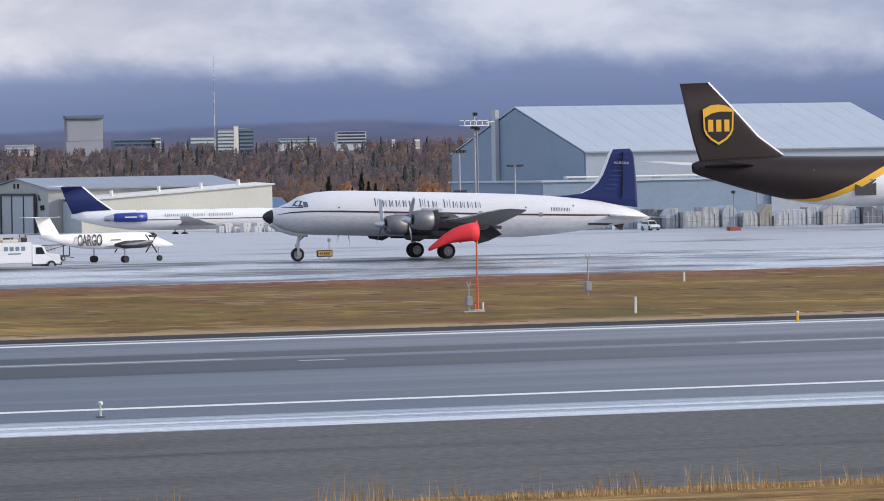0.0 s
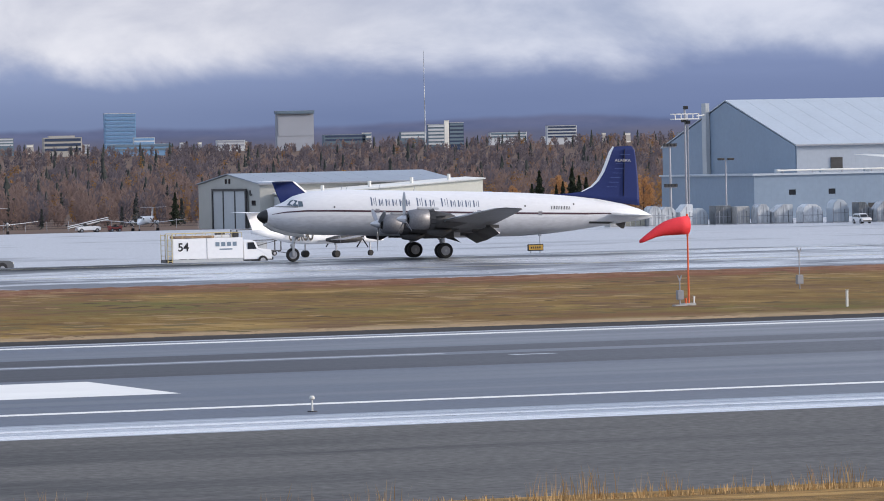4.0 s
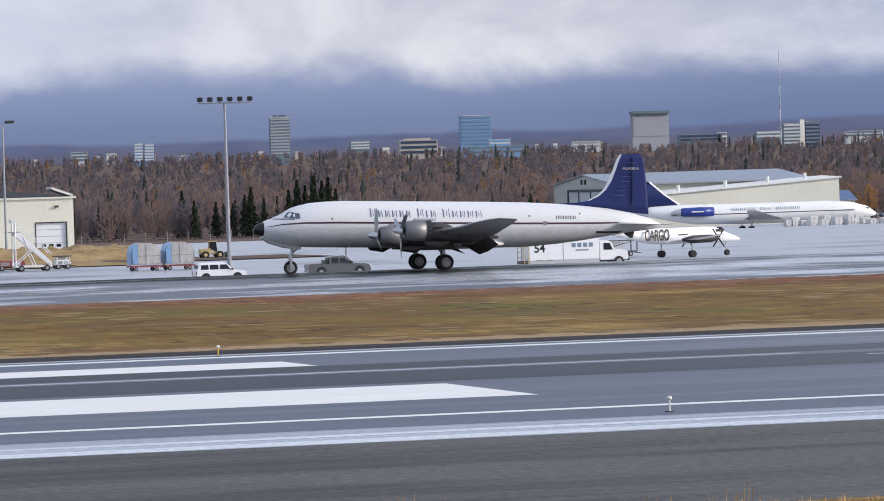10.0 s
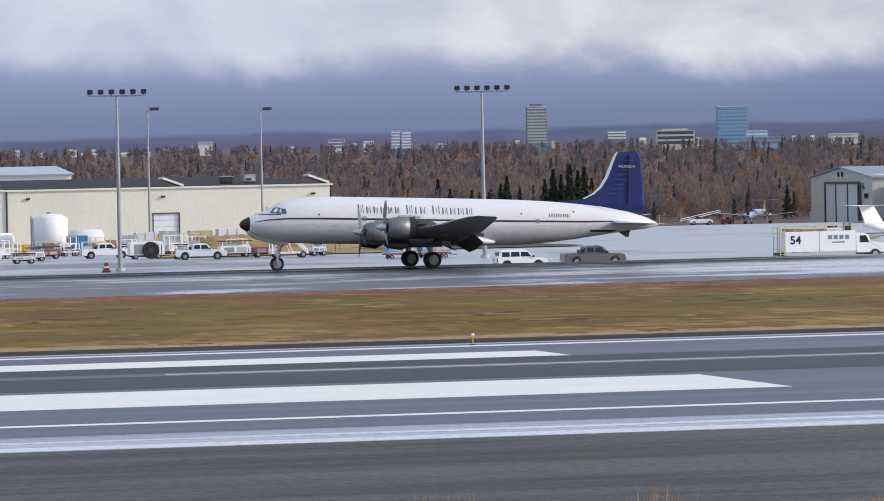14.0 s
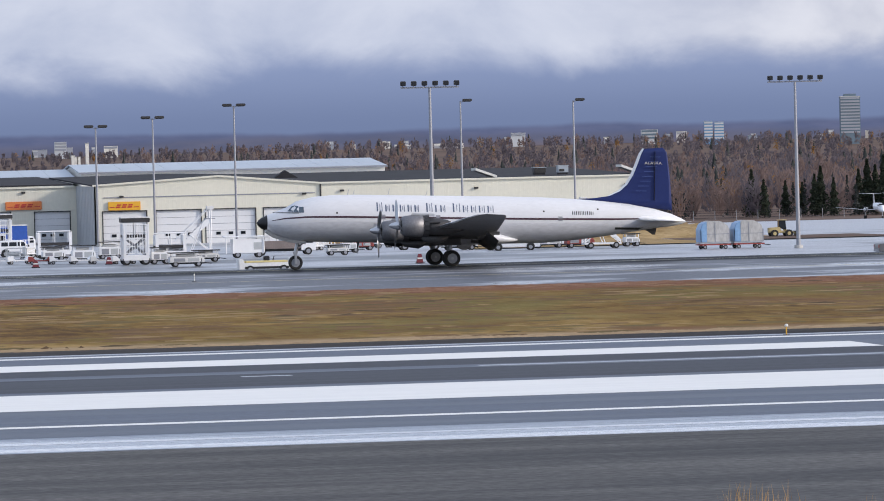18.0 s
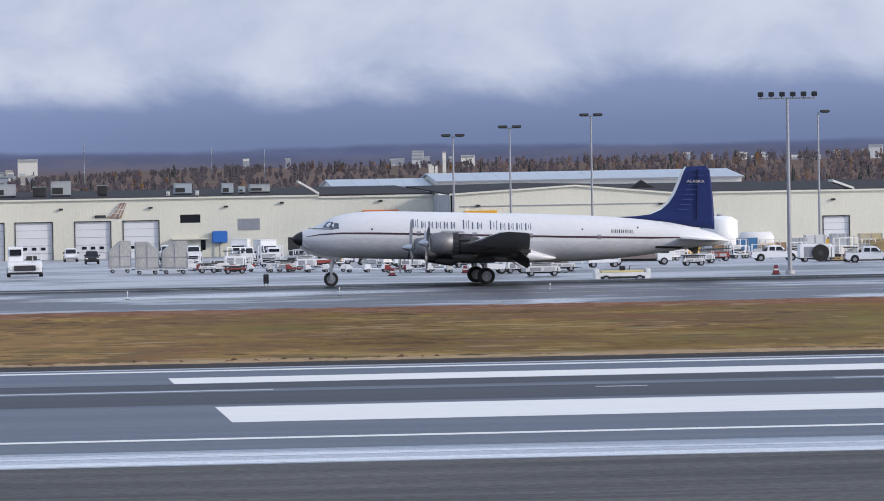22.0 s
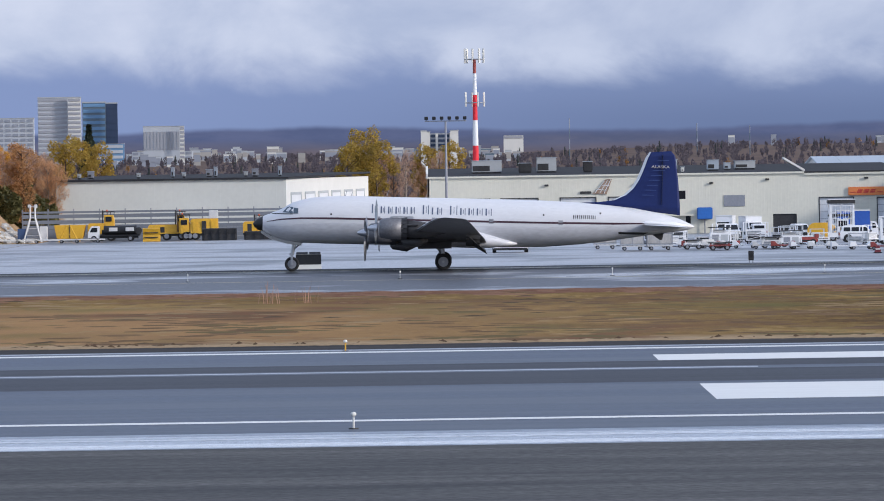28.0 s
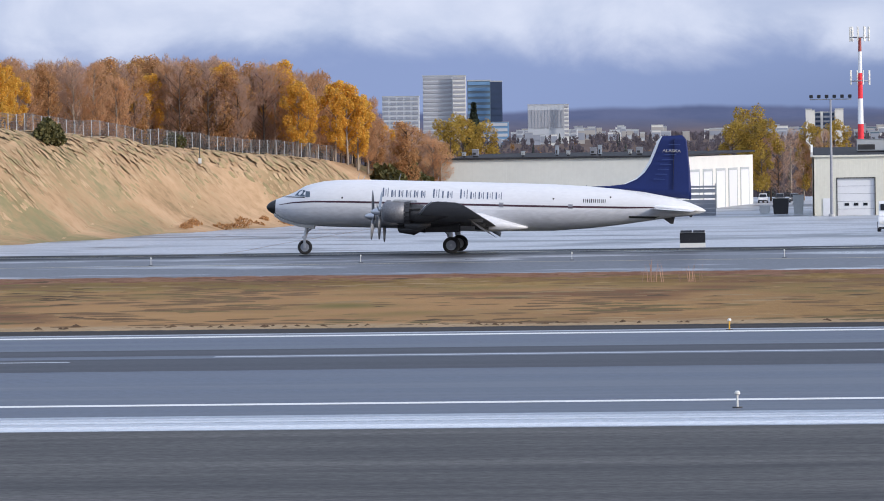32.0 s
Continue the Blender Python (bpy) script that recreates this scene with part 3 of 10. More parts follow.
def paint(name, x0, x1, y0, y1, mat, label, skew=0.0, lift=0.006):
    bm = bm_new()
    n = max(1, int((x1 - x0) / 60))
    for i in range(n):
        a, b = x0 + (x1 - x0) * i / n, x0 + (x1 - x0) * (i + 1) / n
        bm.faces.new([bm.verts.new((x, y, ground_z(x, y) + lift)) for x, y in ((a, y0), (b, y0), (b + skew, y1), (a + skew, y1))])
    return tagged(part(name, bm, mat), label, "marking", "", "structure")


paint("trim_runway_edge_line_near", -400, 800, 160.6, 161.7, PAINT, "white painted runway side line")
paint("trim_runway_edge_line_far", -400, 800, 219.8, 221.3, PAINT, "worn white painted runway side line")
paint("trim_runway_edge_line_far_b", -400, 800, 222.8, 223.7, PAINT_WORN, "worn white painted runway side line")
paint("trim_rubber_strip", -400, 800, 186.5, 197.6, RUBBERED, "strip of tyre rubber along the runway", lift=0.004)
paint("trim_rubber_strip_b", -400, 800, 200.4, 206.3, RUBBERED, "strip of tyre rubber along the runway", lift=0.004)
paint("trim_aiming_bar_near", 8.7, 51.9, 172.2, 184.4, PAINT, "broad white runway aiming bar")
paint("trim_aiming_bar_far", 8.1, 52.6, 206.6, 212.9, PAINT, "broad white runway aiming bar")


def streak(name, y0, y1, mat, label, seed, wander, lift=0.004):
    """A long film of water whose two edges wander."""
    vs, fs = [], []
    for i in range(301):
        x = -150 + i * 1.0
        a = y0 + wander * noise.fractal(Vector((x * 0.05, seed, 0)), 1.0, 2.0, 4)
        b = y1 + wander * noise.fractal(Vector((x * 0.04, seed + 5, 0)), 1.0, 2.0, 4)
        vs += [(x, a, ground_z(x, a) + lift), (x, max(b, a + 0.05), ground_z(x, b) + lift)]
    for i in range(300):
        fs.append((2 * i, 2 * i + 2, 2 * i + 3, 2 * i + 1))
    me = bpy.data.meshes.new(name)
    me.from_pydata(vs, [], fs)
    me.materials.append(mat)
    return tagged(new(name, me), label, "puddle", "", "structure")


streak("water_film_near", 146.5, 148.7, SHEEN, "film of water along the runway edge, sky sheen in its colour", 1.3, 0.25)
streak("water_film_far", 150.5, 151.7, SHEEN, "thin streak of water along the runway, sky sheen in its colour", 7.7, 0.5)
for i, (a, b) in enumerate(((-85.9, -60), (-24.8, 11.7), (34.0, 71.4), (94.8, 131.0))):
    paint("trim_centre_line", a, b, 198.6, 199.5, PAINT_WORN, "faint white runway centre line dash")
for i, (a, b) in enumerate(((-33, -30), (24, 26), (73, 75))):
    paint("trim_joint_mark", a, b, 195.0, 195.6, PAINT_WORN, "short pale mark on the runway")
PAINT_YELLOW = material("faded_yellow_line", (0.50, 0.44, 0.24), rough=0.5, vary=0.25)
paint("trim_taxiway_line", -400, 800, 366.8, 367.15, PAINT_YELLOW, "faded yellow taxiway centre line")
paint("trim_taxi_edge_line", -400, 800, 345.6, 345.9, PAINT_YELLOW, "faded taxiway edge line")


# ---- distance: hills and cloud beyond the town ----
def cloud_backdrop():
    m = bpy.data.materials.new("hills_and_cloud")
    m.use_nodes = True
    nt = m.node_tree
    nt.nodes.clear()
    N, L = nt.nodes.new, nt.links.new
    geo = N("ShaderNodeTexCoord")
    sep = N("ShaderNodeSeparateXYZ")
    L(geo.outputs["Object"], sep.inputs["Vector"])
    def noise_of(sx, sz, detail, loc=0.0, rough=0.55, dist=0.0):
        mp = N("ShaderNodeMapping")
        mp.inputs["Scale"].default_value, mp.inputs["Location"].default_value = (sx, 0.0, sz), (loc, 0, loc)
        L(geo.outputs["Object"], mp.inputs["Vector"])
        n = N("ShaderNodeTexNoise")
        n.inputs["Scale"].default_value, n.inputs["Detail"].default_value, n.inputs["Roughness"].default_value = 1.0, detail, rough
        n.inputs["Distortion"].default_value = dist
        L(mp.outputs["Vector"], n.inputs["Vector"])
        return n.outputs["Fac"]
    def math_of(op, a, b):
        n = N("ShaderNodeMath")
        n.operation = op
        for i, v in enumerate((a, b)):
            if isinstance(v, (int, float)):
                n.inputs[i].default_value = v
            else:
                L(v, n.inputs[i])
        return n.outputs["Value"]
    def ramp_of(v, a, b, c=0.0, d=1.0, smooth=True):
        n = N("ShaderNodeMapRange")
        n.interpolation_type = "SMOOTHSTEP" if smooth else "LINEAR"
        for k, q in zip(("From Min", "From Max", "To Min", "To Max"), (a, b, c, d)):
            n.inputs[k].default_value = q
        L(v, n.inputs["Value"])
        return n.outputs["Result"]
    def mix_of(f, a, b):
        n = N("ShaderNodeMix")
        n.data_type = "RGBA"
        L(f, n.inputs["Factor"])
        for k, v in (("A", a), ("B", b)):
            if isinstance(v, tuple):
                n.inputs[k].default_value = (*v, 1)
            else:
                L(v, n.inputs[k])
        return n.outputs["Result"]
    z, x = sep.outputs["Z"], sep.outputs["X"]
    puff = noise_of(0.0052, 0.0085, 8, 2.0, 0.56, 0.3)
    broad = noise_of(0.0012, 0.004, 4, 9.0)
    # mountain slope under the cloud, haze mixed into its colour
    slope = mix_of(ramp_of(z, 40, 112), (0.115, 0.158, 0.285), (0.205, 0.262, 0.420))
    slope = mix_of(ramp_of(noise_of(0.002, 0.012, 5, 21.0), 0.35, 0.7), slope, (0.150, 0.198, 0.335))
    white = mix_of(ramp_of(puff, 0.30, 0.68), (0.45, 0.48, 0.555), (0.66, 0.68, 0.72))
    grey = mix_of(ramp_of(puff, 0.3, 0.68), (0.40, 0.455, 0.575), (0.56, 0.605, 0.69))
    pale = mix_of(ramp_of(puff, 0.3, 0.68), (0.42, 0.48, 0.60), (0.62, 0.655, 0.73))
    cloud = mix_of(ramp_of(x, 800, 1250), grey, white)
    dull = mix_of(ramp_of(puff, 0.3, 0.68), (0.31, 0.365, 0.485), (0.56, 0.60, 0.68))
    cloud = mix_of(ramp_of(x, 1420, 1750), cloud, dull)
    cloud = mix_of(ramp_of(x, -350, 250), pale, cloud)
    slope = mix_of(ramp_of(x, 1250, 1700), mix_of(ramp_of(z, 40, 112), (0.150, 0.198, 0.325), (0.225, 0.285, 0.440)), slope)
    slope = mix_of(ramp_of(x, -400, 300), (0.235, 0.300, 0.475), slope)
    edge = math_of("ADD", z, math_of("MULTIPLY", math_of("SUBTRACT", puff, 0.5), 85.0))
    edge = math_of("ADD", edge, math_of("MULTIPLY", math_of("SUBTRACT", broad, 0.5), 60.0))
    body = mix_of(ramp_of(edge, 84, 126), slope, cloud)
    # hill lines, nearer ones darker and browner: less haze mixed into their colour
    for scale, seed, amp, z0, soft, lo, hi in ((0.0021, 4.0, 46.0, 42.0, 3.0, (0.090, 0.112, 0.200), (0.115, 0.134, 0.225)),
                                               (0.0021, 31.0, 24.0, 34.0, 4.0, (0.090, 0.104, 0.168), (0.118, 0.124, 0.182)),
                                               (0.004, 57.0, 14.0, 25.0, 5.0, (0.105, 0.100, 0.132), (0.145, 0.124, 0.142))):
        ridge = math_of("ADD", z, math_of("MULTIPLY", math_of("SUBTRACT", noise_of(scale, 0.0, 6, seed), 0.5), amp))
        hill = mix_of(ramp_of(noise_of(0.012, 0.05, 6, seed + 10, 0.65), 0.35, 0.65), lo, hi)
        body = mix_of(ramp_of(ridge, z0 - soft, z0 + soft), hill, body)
    # hills and cloud glow by themselves, their daylight painted in
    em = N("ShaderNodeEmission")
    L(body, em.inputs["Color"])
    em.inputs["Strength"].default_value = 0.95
    out = N("ShaderNodeOutputMaterial")
    L(em.outputs["Emission"], out.inputs["Surface"])
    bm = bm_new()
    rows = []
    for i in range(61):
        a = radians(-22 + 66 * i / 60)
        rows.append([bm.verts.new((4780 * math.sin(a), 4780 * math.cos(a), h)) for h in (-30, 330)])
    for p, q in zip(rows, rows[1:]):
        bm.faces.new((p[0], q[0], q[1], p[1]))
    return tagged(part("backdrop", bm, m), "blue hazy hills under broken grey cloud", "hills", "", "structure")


cloud_backdrop()


# pale joints across the turning pad
for xa, ya, xb, yb in ((-74.8, 541, -73.9, 631), (-63.9, 515, -61.3, 634)):
    bm = bm_new()
    for i in range(12):
        k, q = i / 12, (i + 1) / 12
        p = [(xa + (xb - xa) * f, ya + (yb - ya) * f) for f in (k, q)]
        bm.faces.new([bm.verts.new((x, y, ground_z(x, y) + 0.042)) for x, y in ((p[0][0] - 0.22, p[0][1]), (p[0][0] + 0.22, p[0][1]), (p[1][0] + 0.22, p[1][1]), (p[1][0] - 0.22, p[1][1]))])
    tagged(part("trim_pad_joint", bm, PAINT_WORN), "pale worn joint line on the turning pad", "marking", "", "structure")


# ---- the four-engined propeller freighter ----
def level(m=Matrix()):
    """The airframe sits nose-high by two degrees on its gear."""
    return Matrix.Translation((14.0, 0, 2.4)) @ Matrix.Rotation(radians(2.1), 4, "Y") @ Matrix.Translation((-14.0, 0, -2.4 - 0.51)) @ m


FUS = [  # station, centre height, half width, half height
    (0.00, 3.48, 0.06, 0.06), (0.10, 3.48, 0.23, 0.23), (0.32, 3.48, 0.40, 0.40), (0.68, 3.485, 0.56, 0.565), (1.2, 3.48, 0.78, 0.78),
    (1.75, 3.49, 0.98, 0.99), (2.15, 3.52, 1.10, 1.15), (2.5, 3.60, 1.20, 1.30), (2.85, 3.67, 1.28, 1.43), (3.4, 3.735, 1.37, 1.535), (4.2, 3.815, 1.48, 1.645), (5.4, 3.87, 1.58, 1.71), (7.0, 3.90, 1.65, 1.74),
    (12.0, 3.90, 1.66, 1.74), (18.0, 3.90, 1.66, 1.74), (21.0, 3.93, 1.60, 1.68), (23.5, 4.00, 1.42, 1.52), (25.5, 4.07, 1.20, 1.32), (27.5, 4.14, 0.92, 1.06), (29.5, 4.14, 0.60, 0.72), (30.8, 4.04, 0.36, 0.46), (31.6, 3.96, 0.17, 0.20), (31.9, 3.94, 0.04, 0.05)]


def fus_at(x):
    for (a, *p), (b, *q) in zip(FUS, FUS[1:]):
        if x <= b:
            k = (x - a) / (b - a)
            return [u + (v - u) * k for u, v in zip(p, q)]
    return FUS[-1][1:]


def skin_y(x, z):
    """Half width of the fuselage at a height, just outside the skin."""
    cz, ry, rz = fus_at(x)
    return ry * math.sqrt(max(0.0, 1 - ((z - cz) / rz) ** 2)) + 0.014


def skin_patch(bm, x0, x1, z0, z1, side=-1, n=1, k=1):
    """A patch of paint that follows the skin."""
    for i in range(n):
        for j in range(k):
            a, b = x0 + (x1 - x0) * i / n, x0 + (x1 - x0) * (i + 1) / n
            c, d = z0 + (z1 - z0) * j / k, z0 + (z1 - z0) * (j + 1) / k
            bm.faces.new([bm.verts.new((x, side * skin_y(x, z), z)) for x, z in ((a, c), (b, c), (b, d), (a, d))])
    return bm


def fus_shell(x0, x1, lo=None, hi=None, n=40, grow=0.0):
    """The fuselage between two stations, all round or between two heights measured from the centre line (fractions of the half height)."""
    xs = sorted({x0, x1, *[s[0] for s in FUS if x0 < s[0] < x1]})
    a0, a1 = (0, 2 * math.pi) if lo is None else (math.asin(lo), math.pi - math.asin(lo))
    if hi is not None and lo is None:
        a0, a1 = math.pi - math.asin(hi), 2 * math.pi + math.asin(hi)
    rings = []
    for x in xs:
        cz, ry, rz = fus_at(x)
        rings.append([(x, (ry + grow) * math.cos(a0 + (a1 - a0) * i / n), cz + (rz + grow) * math.sin(a0 + (a1 - a0) * i / n)) for i in range(n + 1)])
    bm = bm_new()
    vs = [[bm.verts.new(p) for p in r] for r in rings]
    for p, q in zip(vs, vs[1:]):
        for i in range(n):
            bm.faces.new((p[i], p[i + 1], q[i + 1], q[i]))
    return bm


def wheel(parent, name, x, y, z, r, w):
    """A wheel that turns about its axle: tyre and rim."""
    hub = new(name)
    hub.empty_display_size = 0.2
    hub.parent = parent
    hub.matrix_basis = pose(x, y, z)
    bm = bm_new()
    prof = [(r * 0.60, -w * 0.42), (r * 0.86, -w * 0.5), (r * 0.97, -w * 0.36), (r, -w * 0.12), (r, w * 0.12), (r * 0.97, w * 0.36), (r * 0.86, w * 0.5), (r * 0.60, w * 0.42)]
    add_loft(bm, [[(q * math.cos(a), o, q * math.sin(a)) for q, o in prof] for a in [2 * math.pi * i / 28 for i in range(28)]] + [[(q, o, 0) for q, o in prof]], caps=False)
    part("tyre", bm, RUBBER, hub, smooth=True)
    bm = bm_new()
    add_tube(bm, (0, -w * 0.40, 0), (0, w * 0.40, 0), r * 0.61, n=24)
    for i in range(6):
        a = math.pi * i / 3
        for s in (-1, 1):
            add_tube(bm, (r * 0.40 * math.cos(a), s * w * 0.38, r * 0.40 * math.sin(a)), (r * 0.40 * math.cos(a), s * w * 0.44, r * 0.40 * math.sin(a)), r * 0.09, n=8)
    add_tube(bm, (0, -w * 0.55, 0), (0, w * 0.55, 0), r * 0.18, n=12)
    part("rim", bm, GALV, hub)
    return hub


def propeller(parent, x, y, z, turn):
    hub = new("propeller")
    hub.empty_display_size = 0.3
    hub.parent = parent
    hub.matrix_basis = level() @ pose(x, y, z) @ Matrix.Rotation(turn, 4, "X")
    bm = loft([ring_x(-0.62, 0, 0, 0.03, 0.03, 16), ring_x(-0.52, 0, 0, 0.13, 0.13, 16), ring_x(-0.30, 0, 0, 0.23, 0.23, 16), ring_x(0.0, 0, 0, 0.30, 0.30, 16), ring_x(0.14, 0, 0, 0.30, 0.30, 16)])
    part("spinner", bm, ALU, hub, smooth=True)
    for k in range(3):
        rings = []
        for rad, chord, tw, th in ((0.20, 0.20, 70, 0.16), (0.45, 0.22, 58, 0.12), (0.9, 0.33, 44, 0.07), (1.4, 0.36, 32, 0.05), (1.85, 0.30, 24, 0.03), (2.03, 0.16, 21, 0.02)):
            u = Vector((-math.sin(radians(tw)), math.cos(radians(tw)), 0))
            rings.append([Vector(p) for p in foil(Vector((0, 0, rad)) - u * chord / 2, Vector((0, 0, rad)) + u * chord / 2, th, Vector((math.cos(radians(tw)), math.sin(radians(tw)), 0)), 5)])
        part("blade", loft(rings), STEEL, hub, m=Matrix.Rotation(2 * math.pi * k / 3, 4, "X"), smooth=True)
    return hub


def freighter():
    at0 = Matrix.Translation((134, 367, 0.58))
    pl = empty("propeller_freighter", at0, "white four-engined propeller freighter with navy tail fin, taxiing on wet asphalt", "aeroplane")
    lv = level()
    part("fuselage", fus_shell(0.66, 31.9, lo=-0.12), SKIN, pl, "white upper fuselage", True, lv)
    part("belly", fus_shell(0.66, 31.9, hi=-0.12), BELLY, pl, "dull grey metal belly", True, lv)
    part("radome", fus_shell(0.0, 0.70, grow=0.004), BLACK, pl, "black nose cone", True, lv)
    # stripe along the side, dipping to the nose
    for side in (-1, 1):
        bm = bm_new()
        line = [(1.0, 3.68, 0.02), (2.0, 3.86, 0.045), (3.5, 3.98, 0.06), (6.0, 4.02, 0.07), (12.0, 4.02, 0.07), (20.0, 4.02, 0.07), (26.0, 4.06, 0.07), (28.6, 4.12, 0.04)]
        for (a, za, ha), (b, zb, hb) in zip(line, line[1:]):
            n = 6
            for i in range(n):
                k0, k1 = i / n, (i + 1) / n
                p = [(a + (b - a) * k, za + (zb - za) * k, ha + (hb - ha) * k) for k in (k0, k1)]
                bm.faces.new([bm.verts.new((x, side * skin_y(x, z), z)) for x, z in ((p[0][0], p[0][1] - p[0][2]), (p[1][0], p[1][1] - p[1][2]), (p[1][0], p[1][1] + p[1][2]), (p[0][0], p[0][1] + p[0][2]))])
        part("stripe", bm, STRIPE, pl, "thin dark red stripe", m=lv)
        # company name: plain upright shapes in its colour
        widths = [0.50, 0.40, 0.40, 0.44, 0.38, 0.38, 0.0, 0.52, 0.24, 0.44, 0.0, 0.60, 0.46, 0.46, 0.50, 0.52]
        tall = [1, 0, 0, 0, 0, 0, 0, 1, 0, 0, 0, 1, 0, 0, 0, 0]
        x, slate = 8.55, material("slate_blue_lettering", (0.075, 0.10, 0.165), rough=0.45)
        for i, (w, t) in enumerate(zip(widths, tall)):
            if w == 0.0:
                x += 0.36
                continue
            z0, z1 = 4.45, 4.95 + 0.15 * t
            bars = [(x + 0.03, x + 0.13, z0, z1)]
            if w > 0.3:
                bars += [(x + w - 0.10, x + w - 0.05, z0, z1), (x + w * 0.5, x + w * 0.5 + 0.04, z0 + 0.1, z1 - 0.1)]
            for a, b, c, d in bars:
                part("name_bar", skin_patch(bm_new(), a, b, c, d, side, 1, 3), slate, pl, "slate blue upright bar", m=lv)
            x += w + 0.135
        bm = bm_new()
        for i in range(6):
            x = 23.1 + i * 0.28
            skin_patch(bm, x, x + 0.07, 4.36, 4.62, side)
            skin_patch(bm, x + 0.16, x + 0.21, 4.36, 4.62, side)
        part("registration_marking", bm, BLACK, pl, "row of small dark bars", m=lv)
        # cockpit glazing: side window, swept quarter pane, windscreen
        for pane in (((2.92, 4.30), (3.28, 4.30), (3.26, 4.70), (2.94, 4.72)), ((2.53, 4.34), (2.885, 4.32), (2.90, 4.76), (2.70, 4.80)), ((2.12, 4.38), (2.50, 4.35), (2.67, 4.82), (2.44, 4.74))):
            bm = bm_new()
            bm.faces.new([bm.verts.new((x, side * (skin_y(x, z) + 0.012), z)) for x, z in pane])
            part("cockpit_window", bm, COCKPIT, pl, m=lv)
        bm = bm_new()
        skin_patch(bm, 1.15, 2.90, 4.235, 4.30, side, 8, 1)
        part("glare_panel", bm, BLACK, pl, "black anti-glare line under the windscreen", m=lv)
        for x, z in ((9.05, 4.05), (13.1, 4.05), (17.2, 4.05), (22.2, 4.05)):
            part("window", skin_patch(bm_new(), x - 0.16, x + 0.16, z - 0.17, z + 0.17, side, 1, 2), GALV, pl, "grey blanked window", m=lv)
        for x, z in ((5.6, 4.25), (20.9, 4.52), (25.0, 4.72)):
            part("hatch_mark", skin_patch(bm_new(), x, x + 0.12, z, z + 0.12, side), DARKMETAL, pl, m=lv)
        # cargo door outline
        for x0, x1, z0, z1 in ((19.0, 21.9, 5.05, 5.07), (19.0, 19.03, 4.3, 5.05), (21.87, 21.9, 4.3, 5.05), (6.0, 8.0, 5.05, 5.07), (6.0, 6.03, 4.3, 5.05), (7.97, 8.0, 4.3, 5.05)):
            part("door_seam", skin_patch(bm_new(), x0, x1, z0, z1, side), BELLY, pl, m=lv)
        part("tail_vent", skin_patch(bm_new(), 26.4, 28.6, 3.30, 3.46, side, 4), DARKMETAL, pl, m=lv)
    # wing
    def wing_ring(y, le, te, z, th):
        return foil((le, y, z), (te, y, z - 0.05), th)
    for s in (-1, 1):
        span = [(1.2, 10.9, 16.9, 2.50, 0.50), (4.6, 11.3, 16.75, 2.86, 0.44), (9.0, 11.9, 16.3, 3.36, 0.34), (14.0, 12.7, 15.8, 3.95, 0.22), (17.2, 13.4, 15.4, 4.34, 0.12), (17.85, 13.9, 15.1, 4.42, 0.05)]
        wg = part("wing", loft([wing_ring(s * y, le, te, z, th) for y, le, te, z, th in span]), BELLY, pl, "grey metal wing, underside dark with soot and painted shade", True, lv)
        # downward faces get a darker material: soot, with shade in its colour
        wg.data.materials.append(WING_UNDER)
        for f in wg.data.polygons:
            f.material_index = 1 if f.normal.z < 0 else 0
        for (ya, la, _, za, ta), (yb, lb, _, zb, tb) in zip(span[1:], span[2:5]):
            part("leading_edge", loft([[(le + 0.05 + 0.10 * math.cos(q) * (1 if math.cos(q) < 0 else 0.3), s * yy, zz + 0.13 * th / 0.44 * math.sin(q) + 0.02) for q in [2 * math.pi * i / 10 for i in range(10)]] for yy, le, zz, th in ((ya, la, za, ta), (yb, lb, zb, tb))]), ALU, pl, "bright metal leading edge", True, lv)
        # lowered flap along the inner wing
        fl = [(1.9, 15.9, 16.95, 2.30, 0.16), (4.6, 15.9, 16.85, 2.55, 0.15), (9.4, 15.5, 16.25, 3.08, 0.12)]
        part("flap", loft([foil((le, s * y, z), (te, s * y, z - 0.62), th) for y, le, te, z, th in fl]), DARKMETAL, pl, "sooty lowered flap", True, lv)
        for y in (2.6, 5.4, 8.8):
            bm = bm_new()
            add_box(bm, 15.4, s * y - 0.05, lerp_list([(1.2, 2.1), (9, 2.9)], y), 16.4, s * y + 0.05, lerp_list([(1.2, 2.35), (9, 3.15)], y))
            part("flap_bracket", bm, DARKMETAL, pl, m=lv)
        # wing root fairing
        part("wing_fillet", loft([ring_x(9.9, s * 1.35, 2.75, 0.1, 0.1, 18), ring_x(11.2, s * 1.35, 2.74, 0.62, 0.50, 18), ring_x(14.2, s * 1.36, 2.84, 0.74, 0.74, 18), ring_x(15.8, s * 1.34, 2.78, 0.70, 0.70, 18), ring_x(17.2, s * 1.22, 2.60, 0.52, 0.48, 18), ring_x(18.3, s * 1.1, 2.50, 0.30, 0.24, 18), ring_x(19.1, s * 1.0, 2.46, 0.06, 0.06, 18)]), BELLY, pl, "white fairing swept back from the wing root", True, lv)
        # engines
        for y, x0, z in ((4.55, 8.3, 3.06), (8.6, 9.1, 3.46)):
            yy = s * y
            eng = new("engine")
            eng.empty_display_size = 0.3
            eng.parent = pl
            bm = loft([ring_x(x0 + 0.22, yy, z, 0.40, 0.40, 24), ring_x(x0 + 0.16, yy, z, 0.55, 0.55, 24), ring_x(x0 + 0.30, yy, z, 0.68, 0.68, 24), ring_x(x0 + 0.8, yy, z, 0.76, 0.76, 24), ring_x(x0 + 1.75, yy, z, 0.75, 0.76, 24), ring_x(x0 + 1.8, yy, z, 0.66, 0.66, 24)], caps=False)
